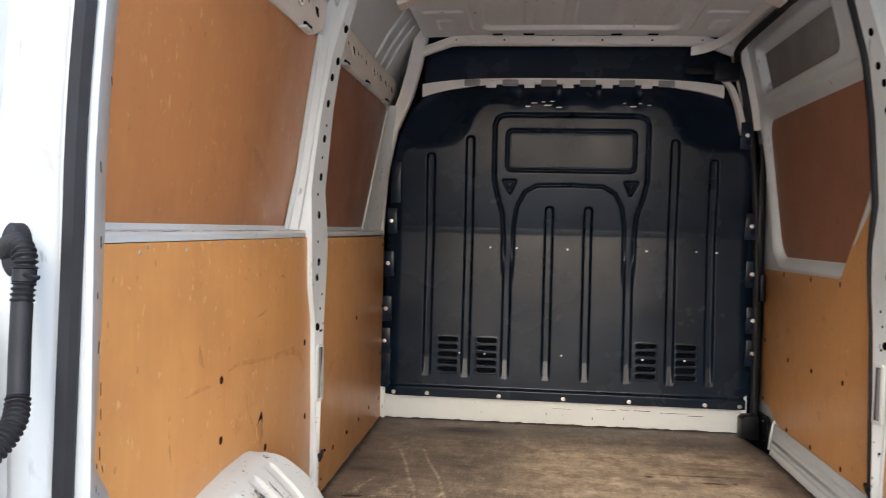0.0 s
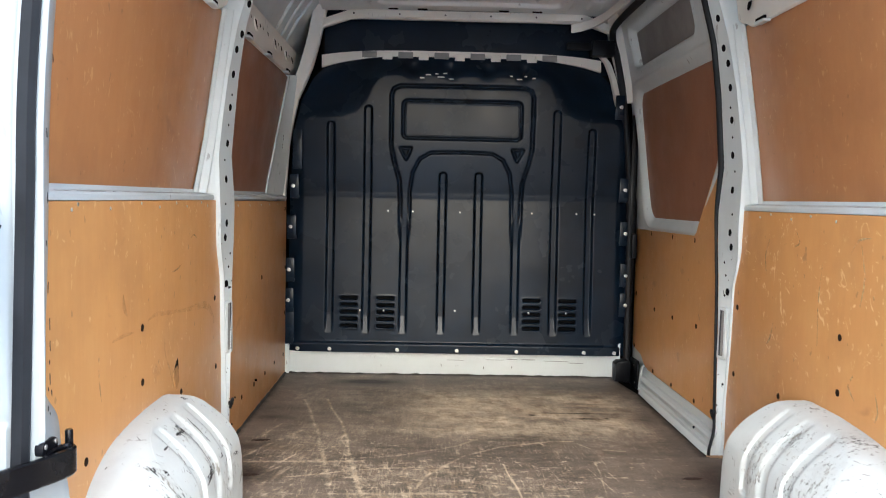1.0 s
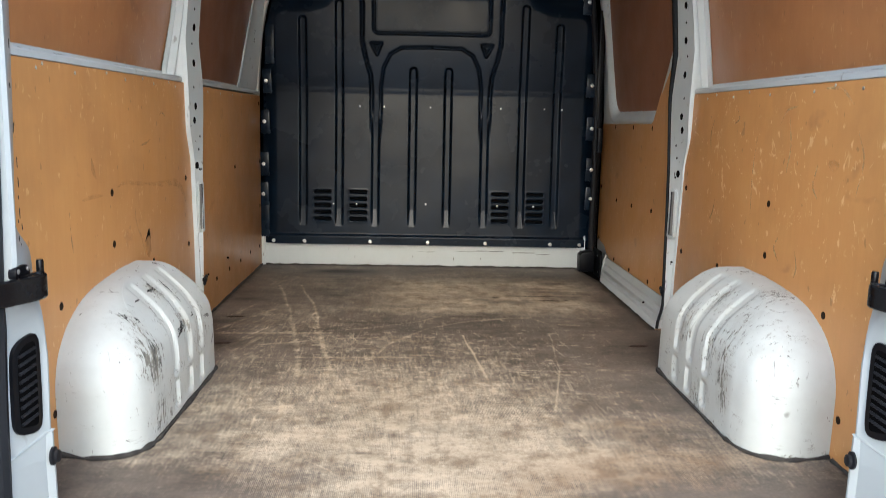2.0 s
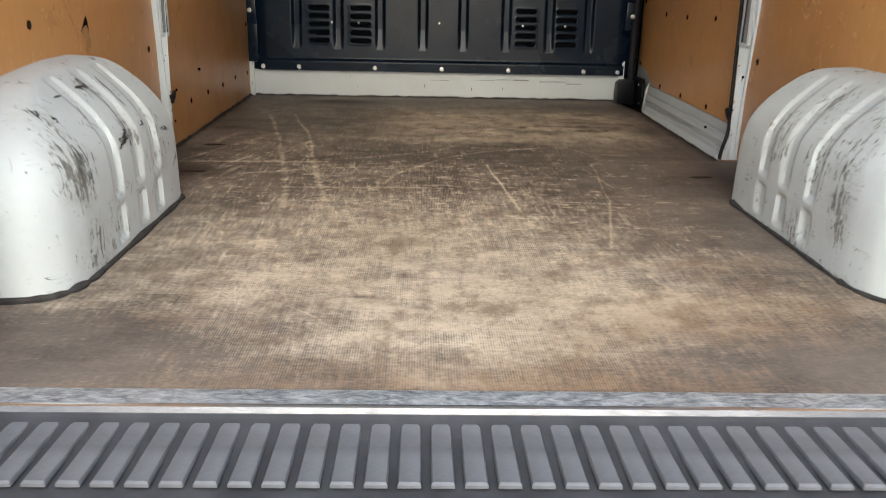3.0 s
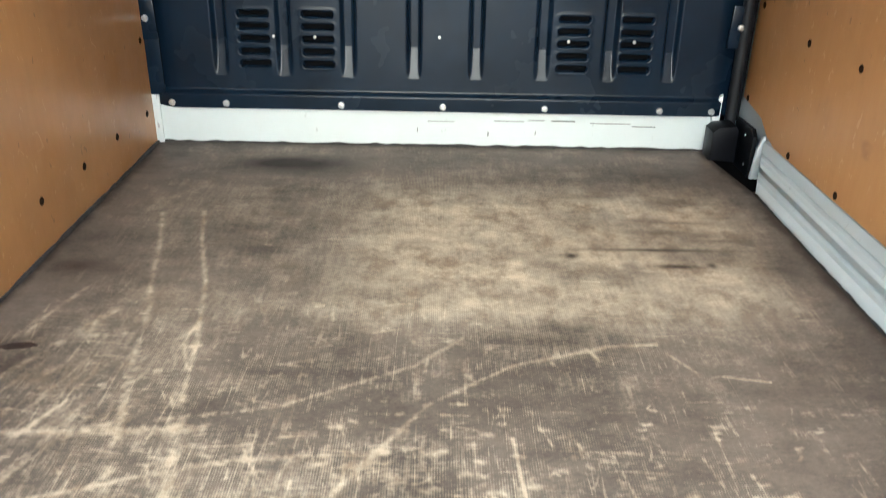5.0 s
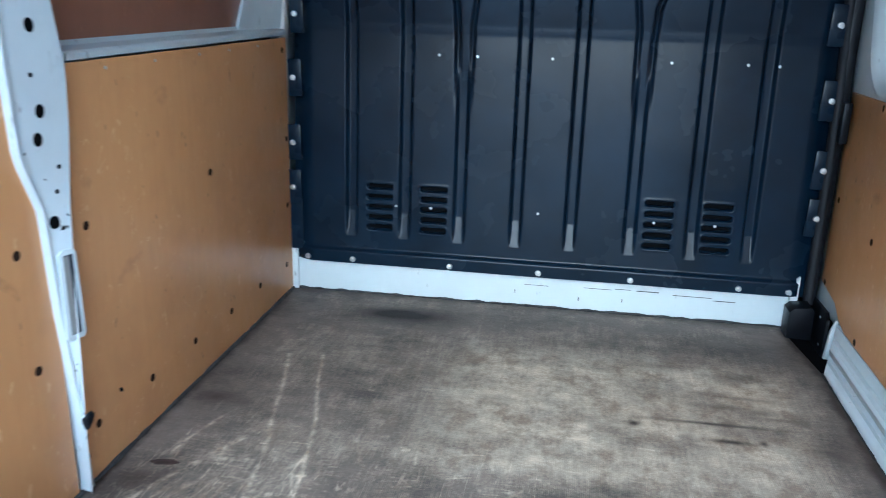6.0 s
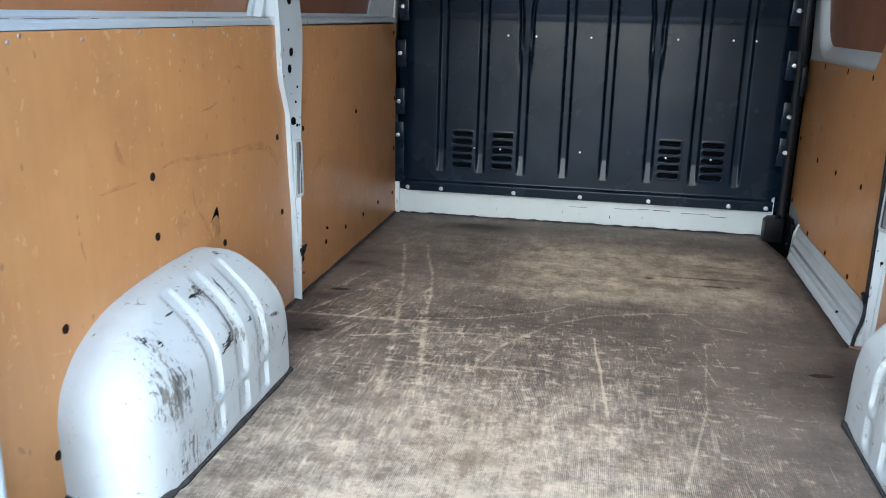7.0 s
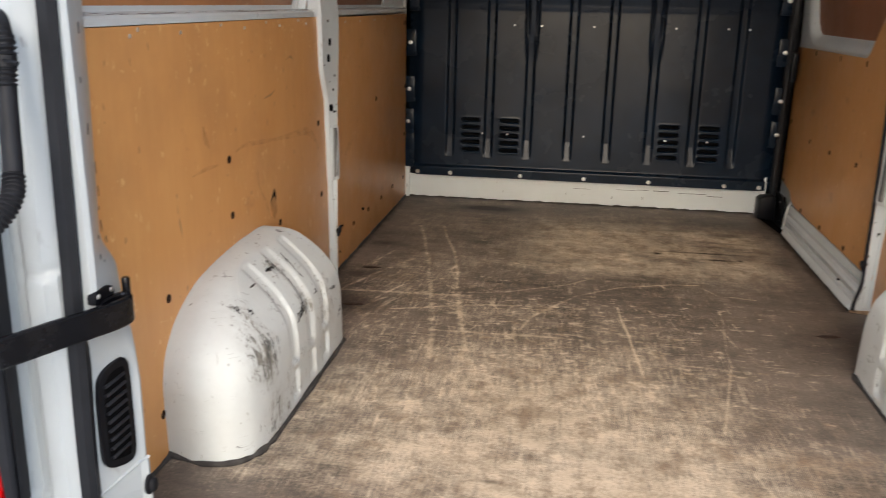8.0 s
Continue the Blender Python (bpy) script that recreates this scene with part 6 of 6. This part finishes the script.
    outline = [(0.001, 0.205), (0.004, 0.188), (0.014, 0.177), (0.050, 0.170), (0.062, 0.176), (0.067, 0.190), (0.068, 0.335), (0.064, 0.350), (0.054, 0.357), (0.026, 0.350), (0.010, 0.338), (0.003, 0.318)]
    bm = bmesh.new()
    prism(bm, rounded(outline), side * 0.004, -side * 0.0050, "x", 0.0015)
    vf = place("frame", finish(bm, "frame", M_BLACK), vent, at=at)
    bm = bmesh.new()
    prism(bm, rounded([(0.013, 0.196), (0.018, 0.190), (0.052, 0.184), (0.057, 0.190), (0.058, 0.336), (0.053, 0.343), (0.028, 0.338), (0.014, 0.318)]), -side * 0.003, -side * 0.0056, "x")
    place("backing", finish(bm, "backing", M_VOID), vf)
    bm = bmesh.new()
    bar = finish(box(bm, -0.0030, 0.0030, -0.021, 0.021, -0.0026, 0.0026, 0.001), "slat", M_RUBBER)
    for k in range(9):
        place("slat", bar, vent, at=at @ Matrix.Translation((-side * 0.0068, 0.0355, 0.201 + 0.0155 * k)) @ pose(0, 0, 0, 12, 24 * side, 0))
    stop = thing("rubber_stop", (X(side, 0.762), 0.347, 0.115), "round black rubber door stop on the post", "door stop", "door stops")
    bm = bmesh.new()
    loft(bm, [[(X(side, 0.7610 - h), 0.346 + r * math.cos(t), 0.114 + r * 1.2 * math.sin(t)) for t in np.linspace(0, 2 * math.pi, 18, endpoint=False)] for h, r in ((0, 0.015), (0.004, 0.015), (0.006, 0.010), (0.012, 0.010), (0.014, 0.007))])
    part("cap", bm, M_RUBBER, stop)
    # hinge strap with bracket and pin
    strap = thing("door_strap", (X(side, 0.77), 0.33, 0.45), "black painted steel door check strap bolted to the post", "door strap", "door straps")
    line = smooth_line([(X(side, 0.7675), 0.270, 0), (X(side, 0.7665), 0.292, 0), (X(side, 0.7605), 0.312, 0), (X(side, 0.7500), 0.3175, 0), (X(side, 0.7415), 0.308, 0), (X(side, 0.7420), 0.285, 0), (X(side, 0.762), 0.238, 0), (X(side, 0.789), 0.185, 0), (X(side, 0.8185), 0.118, 0), (X(side, 0.8270), 0.100, 0), (X(side, 0.856), 0.0, 0), (X(side, 0.862), -0.03, 0)], 150)

    def bar(i0, i1, lo, hi):
        rings = []
        for i in range(i0, i1 + 1):
            p = line[i]
            d = (line[min(i + 1, 149)] - line[max(i - 1, 0)]).normalized()
            nrm = Vector((-d.y, d.x, 0)) * 0.005
            rings.append([(p.x + nrm.x, p.y + nrm.y, lo + 0.003), (p.x + nrm.x, p.y + nrm.y, hi - 0.003), (p.x + nrm.x * 0.5, p.y + nrm.y * 0.5, hi), (p.x - nrm.x * 0.5, p.y - nrm.y * 0.5, hi),
                          (p.x - nrm.x, p.y - nrm.y, hi - 0.003), (p.x - nrm.x, p.y - nrm.y, lo + 0.003), (p.x - nrm.x * 0.5, p.y - nrm.y * 0.5, lo), (p.x + nrm.x * 0.5, p.y + nrm.y * 0.5, lo)])
        loft(bm, rings)

    bm = bmesh.new()
    if side < 0:
        # the catch hole near the door
        i0 = min(i for i in range(75, 150) if line[i].y < 0.062)
        i1 = min(i for i in range(75, 150) if line[i].y < 0.040)
        bar(0, i0, 0.425, 0.469)
        bar(i0, i1, 0.426, 0.433)
        bar(i0, i1, 0.461, 0.468)
        bar(i1, 149, 0.427, 0.468)
    else:
        bar(0, 149, 0.426, 0.469)
    part("arm", bm, M_STRAP, strap, "glossy black flat steel arm")
    bm = bmesh.new()
    tube(bm, [(X(side, 0.7570), 0.3290, 0.430), (X(side, 0.7570), 0.3290, 0.470), (X(side, 0.7570), 0.3290, 0.486), (X(side, 0.7570), 0.3290, 0.489)], [0.0065, 0.0065, 0.0065, 0.005], 12)
    part("pin", bm, M_SATIN, strap)
    bm = bmesh.new()
    prism(bm, rounded([(0.258, 0.468), (0.262, 0.488), (0.310, 0.485), (0.314, 0.462), (0.266, 0.462)]), X(side, 0.7800), X(side, 0.7665), "x", 0.002)
    part("bracket", bm, M_BLACK, strap)
    for y in (0.268, 0.303):
        place("bolt", rivet, strap, at=Matrix.Translation((X(side, 0.7666), y, 0.4775)) @ facing(side))
    bm = bmesh.new()
    box(bm, min(X(side, 0.852), X(side, 0.872)), max(X(side, 0.852), X(side, 0.872)), -0.045, 0.006, 0.415, 0.478, 0.004)
    part("door_bracket", bm, M_SATIN, strap)
    return post


rear_pillar(-1)
rear_pillar(1)


# ---------------------------------------------------------------- open rear doors


def rear_door(side):
    d = thing("rear_door", (X(side, 0.86), -0.02, -0.05), "white rear door swung open, seen on its edge", "door", "rear doors")
    bm = bmesh.new()
    prism(bm, [(-0.74, -0.06), (0.046, -0.06), (0.052, -0.05), (0.052, 1.70), (0.02, 1.74), (-0.74, 1.74)], X(side, 0.873), X(side, 0.925), "x", 0.008)
    part("shell", bm, M_WHITE_DIM, d)
    bm = bmesh.new()
    prism(bm, [(-0.66, 0.10), (-0.09, 0.10), (-0.09, 0.72), (-0.66, 0.72)], X(side, 0.8728), X(side, 0.8650), "x", 0.004)
    part("inner_lining", bm, M_PLY, d, "orange plywood lining")
    return d


rear_door(-1)
rear_door(1)

# ---------------------------------------------------------------- tail lamp
lamp = thing("tail_lamp", (-0.93, 0.22, 0.44), "tall red and clear tail lamp with black side strip", "tail lamp")


def lens(name, pts, y0, y1, mat, label, parent=lamp):
    bm = bmesh.new()
    prism(bm, pts, y0, y1, "y", 0.004)
    return part(name, bm, mat, parent, label)


def facets(name, quad, nu, nv, y, deep, mat, label, seed):
    """A pane of small uneven facets between four corners, given from the lower left on round."""
    rnd = random.Random(seed)
    a, b, c, d = [Vector((p[0], 0, p[1])) for p in quad]
    at = lambda s, t: (a * (1 - s) + b * s) * (1 - t) + (d * (1 - s) + c * s) * t
    bm = bmesh.new()
    wob = lambda i, n: (i + (rnd.uniform(-0.3, 0.3) if 0 < i < n else 0.0)) / n
    rows = [[bm.verts.new(at(wob(i, nu), wob(j, nv)) + Vector((0, y - deep * rnd.uniform(0.0, 0.4), 0))) for i in range(nu + 1)] for j in range(nv + 1)]
    for j in range(nv):
        for i in range(nu):
            top = bm.verts.new(at((i + rnd.uniform(0.25, 0.75)) / nu, (j + rnd.uniform(0.25, 0.75)) / nv) + Vector((0, y - deep * rnd.uniform(0.5, 1.3), 0)))
            ring = [rows[j][i], rows[j][i + 1], rows[j + 1][i + 1], rows[j + 1][i]]
            for k in range(4):
                bm.faces.new((ring[k], ring[(k + 1) % 4], top))
    return part(name, bm, mat, lamp, label, smooth=False)


BODY = [(-0.956, 0.148), (-0.874, 0.138), (-0.879, 0.258), (-0.872, 0.431), (-0.869, 0.562), (-0.863, 0.620), (-0.858, 0.774), (-0.932, 0.777), (-0.929, 0.680), (-0.9275, 0.654), (-0.9216, 0.612), (-0.9274, 0.569), (-0.9535, 0.538), (-0.9600, 0.520), (-0.9635, 0.490), (-0.965, 0.433), (-0.972, 0.300), (-0.976, 0.268), (-0.962, 0.252)]
body = lens("housing", BODY, 0.206, 0.2285, M_RED, "deep red lens body of stop and tail light")
strip = lens("side_strip", [(-0.873, 0.136), (-0.846, 0.150), (-0.836, 0.560), (-0.834, 0.690), (-0.838, 0.730), (-0.856, 0.757), (-0.861, 0.620), (-0.867, 0.562), (-0.870, 0.431), (-0.877, 0.258)], 0.2035, 0.229, M_RUBBER, "black plastic side strip")
lens("ridge", [(-0.8580, 0.146), (-0.8470, 0.152), (-0.8400, 0.443), (-0.8368, 0.568), (-0.8345, 0.686), (-0.8385, 0.722), (-0.8480, 0.568), (-0.8530, 0.443)], 0.1995, 0.2045, M_BLACK, "raised rib along the strip", strip)
lens("red_rim", [(-0.942, 0.774), (-0.860, 0.771), (-0.862, 0.748), (-0.938, 0.746)], 0.199, 0.2055, M_RED, "glossy red rim")
lens("red_rim", [(-0.936, 0.744), (-0.924, 0.744), (-0.9180, 0.680), (-0.9165, 0.654), (-0.9170, 0.612), (-0.9120, 0.596), (-0.9216, 0.606), (-0.9275, 0.654), (-0.929, 0.680)], 0.199, 0.2055, M_RED, "glossy red rim")
ind = facets("reflector", [(-0.9125, 0.601), (-0.881, 0.632), (-0.869, 0.722), (-0.920, 0.722)], 5, 16, 0.2045, 0.0045, M_CHROME, "silver indicator reflector", 1)
facets("red_reflector", [(-0.949, 0.452), (-0.886, 0.457), (-0.877, 0.554), (-0.951, 0.534)], 8, 9, 0.2052, 0.0022, M_RED_FACET, "faceted red reflector", 2)
facets("reflector", [(-0.952, 0.270), (-0.890, 0.264), (-0.883, 0.418), (-0.944, 0.413)], 6, 11, 0.2045, 0.008, M_CHROME, "silver reversing light reflector", 3)
facets("red_reflector", [(-0.937, 0.211), (-0.886, 0.203), (-0.885, 0.222), (-0.935, 0.229)], 9, 2, 0.2052, 0.0022, M_RED_FACET, "faceted red reflector", 4)
lens("reflex_strip", [(-0.954, 0.1535), (-0.879, 0.1435), (-0.878, 0.1690), (-0.950, 0.1760)], 0.2030, 0.2065, M_RED_FACET, "bright red reflex strip")
lens("clear_lens", [(-0.934, 0.744), (-0.867, 0.744), (-0.870, 0.700), (-0.879, 0.635), (-0.905, 0.603), (-0.920, 0.640)], 0.1965, 0.1985, M_CLEAR, "clear ribbed indicator lens")
lens("clear_lens", [(-0.966, 0.268), (-0.888, 0.259), (-0.880, 0.422), (-0.956, 0.416)], 0.1905, 0.1925, M_CLEAR, "clear faceted reversing lens")
lens("lens_edge", [(-0.978, 0.270), (-0.956, 0.268), (-0.946, 0.416), (-0.965, 0.430)], 0.199, 0.226, M_PALE, "pale translucent lens edge", body)
lens("lens_edge", [(-0.9660, 0.434), (-0.9650, 0.490), (-0.9615, 0.521), (-0.9548, 0.5395), (-0.9286, 0.570), (-0.9230, 0.612), (-0.9288, 0.654), (-0.9304, 0.680), (-0.9335, 0.777), (-0.949, 0.775), (-0.9425, 0.680), (-0.9455, 0.652), (-0.9395, 0.611), (-0.9430, 0.574), (-0.9660, 0.541), (-0.9720, 0.519), (-0.9705, 0.465)], 0.205, 0.226, M_PALE, "pale translucent lens edge", body)
lens("lens_edge", [(-0.9235, 0.743), (-0.9130, 0.743), (-0.9070, 0.681), (-0.9050, 0.655), (-0.9035, 0.613), (-0.9060, 0.598), (-0.9110, 0.597), (-0.9165, 0.612), (-0.9160, 0.654), (-0.9175, 0.680)], 0.1985, 0.2055, M_PALE, "pale translucent lens edge", body)
lens("lens_edge", [(-0.9740, 0.2605), (-0.9720, 0.2660), (-0.8850, 0.2590), (-0.8850, 0.2545)], 0.1990, 0.2060, M_PALE, "pale translucent lens edge", body)
lens("marker", [(-0.930, 0.7275), (-0.871, 0.7285), (-0.869, 0.7425), (-0.932, 0.7415)], 0.2000, 0.2042, M_GREY, "grey marker strip", body)
bm = bmesh.new()
bmesh.ops.create_uvsphere(bm, u_segments=14, v_segments=8, radius=0.011)
for v in bm.verts:
    v.co = Vector((v.co.x - 0.897, v.co.y * 0.3 + 0.2015, v.co.z * 1.25 + 0.685))
part("bulb", bm, M_AMBER, ind, "amber bulb")

# lower door hinge on the jamb
hinge = thing("check_bracket", (-0.89, 0.20, 0.09), "white steel bracket arm with bolts below the lamp", "bracket")
bm = bmesh.new()
loft(bm, [[(x, y, z - 0.016), (x, y - 0.012, z - 0.012), (x, y - 0.012, z + 0.012), (x, y, z + 0.016)] for x, y, z in ((-0.99, 0.10, 0.095), (-0.955, 0.155, 0.108), (-0.915, 0.200, 0.118), (-0.84, 0.224, 0.112))])
part("arm", bm, M_WHITE, hinge)
for px, pz in ((-0.905, 0.118), (-0.868, 0.112)):
    place("bolt", disc_mesh("bolt", 0.011, 0.008, M_ZINC, 6), hinge, at=Matrix.Translation((px, 0.196 if px < -0.89 else 0.206, pz)) @ FACE_REAR)
bm = bmesh.new()
tube(bm, [(-0.958, 0.180, 0.128), (-0.958, 0.170, 0.132), (-0.958, 0.150, 0.134)], [0.016, 0.017, 0.011], 14)
part("bump_stop", bm, M_RUBBER, hinge, "black rubber bump stop")

# ---------------------------------------------------------------- cable hose to the door
hose = thing("cable_hose", (-0.80, 0.25, 0.86), "black corrugated rubber cable hose looping to the door", "cable hose")
route = smooth_line([(-0.822, 0.240, 0.850), (-0.802, 0.224, 0.857), (-0.784, 0.211, 0.854), (-0.774, 0.203, 0.840), (-0.7725, 0.200, 0.815), (-0.7715, 0.195, 0.790), (-0.7655, 0.182, 0.735), (-0.7560, 0.165, 0.681), (-0.7480, 0.145, 0.654), (-0.7515, 0.122, 0.632),
                     (-0.760, 0.100, 0.620), (-0.768, 0.085, 0.617), (-0.776, 0.055, 0.627), (-0.780, 0.030, 0.644), (-0.783, 0.012, 0.668), (-0.802, -0.004, 0.694), (-0.832, -0.012, 0.706)], 700)
run = [0.0]
for i in range(1, 700):
    run.append(run[-1] + (route[i] - route[i - 1]).length)


def hose_piece(name, z0, z1, rim, valley, pitch, label="", under=hose):
    """A stretch of the hose between two shares of its length, ribbed when a pitch is given."""
    ids = [i for i in range(700) if z0 <= run[i] / run[-1] <= z1]
    if not pitch:
        ids = ids[::8] + [ids[-1]]
    rads = [valley + (rim - valley) * (0.5 + 0.5 * math.cos(2 * math.pi * run[i] / pitch)) ** 1.6 if pitch else rim for i in ids]
    bm = bmesh.new()
    tube(bm, [route[i] for i in ids], rads, 16)
    return part(name, bm, M_RUBBER, under, label)


def share(z, before):
    """Share of the hose's length at which it comes down to, or later climbs back to, height z."""
    mid = min(range(700), key=lambda i: route[i].z)
    ids = range(120, mid) if before else range(mid, 700)
    return run[min(ids, key=lambda i: abs(route[i].z - z))] / run[-1]


low_end, up_end = share(0.681, True), share(0.640, False)
hose_piece("elbow", 0.0, share(0.828, True), 0.0155, 0.0115, 0.0066, "ribbed elbow at the grommet")
collar = hose_piece("collar", share(0.828, True), share(0.812, True), 0.0140, 0.0140, 0.0, "plain collar with a cable tie")
hose_piece("short_bellows", share(0.812, True), share(0.788, True), 0.0145, 0.0115, 0.0066)
hose_piece("sleeve", share(0.788, True), low_end, 0.0128, 0.0128, 0.0, "smooth sleeve over the hose")
hose_piece("bellows", low_end, up_end, 0.0150, 0.0110, 0.0066, "finely ribbed bellows")
hose_piece("sleeve", up_end, 1.0, 0.0140, 0.0140, 0.0, "smooth sleeve over the hose")
bm = bmesh.new()
tube(bm, [(-0.768, 0.190, 0.822), (-0.756, 0.186, 0.821), (-0.745, 0.186, 0.819)], [0.0022, 0.0020, 0.0032], 6)
part("cable_tie", bm, M_BLACK, collar, "black cable tie with its tail")
bm = bmesh.new()
across, fwd = Vector((0.95, -0.30, 0)), Vector((-0.30, -0.95, 0))
loft(bm, [[Vector((-0.812, 0.238, 0.850)) + across * (0.016 * g * math.cos(t)) + Vector((0, 0, 0.034 * g * math.sin(t))) + fwd * h for t in np.linspace(0, 2 * math.pi, 28, endpoint=False)] for h, g in ((-0.016, 1.0), (0.004, 1.0), (0.007, 0.9), (0.008, 0.6))])
part("grommet", bm, M_RUBBER, hose, "oval rubber grommet")

# ---------------------------------------------------------------- paving stones outside
bm = bmesh.new()
prism(bm, [(-2.95, 0.48), (-1.08, 0.48), (-1.08, 2.65), (-2.95, 2.65)], -0.62, -0.611, "z")
part("paving_bed", bm, M_BED, ground, "dark sand in the joints of the paving")
rnd = random.Random(12)
shapes = []
for k in range(8):
    bm = bmesh.new()
    m = 6
    a0 = rnd.uniform(0, 1)
    rim = [(0.062 * rnd.uniform(0.88, 1.05) * math.cos(a0 + 2 * math.pi * i / m), 0.062 * rnd.uniform(0.88, 1.05) * math.sin(a0 + 2 * math.pi * i / m)) for i in range(m)]
    loft(bm, [[(x * s, y * s, z) for x, y in rim] for s, z in ((1.0, -0.02), (1.0, 0.008), (0.86, 0.016))])
    shapes.append(finish(bm, "paving_stone", M_STONE))
for j in range(20):
    for i in range(15):
        px = -2.85 + i * 0.118 + (0.059 if j % 2 else 0) + rnd.gauss(0, 0.004)
        py = 0.55 + j * 0.104 + rnd.gauss(0, 0.004)
        place("paving_stone", rnd.choice(shapes), ground, at=(px, py, -0.615))
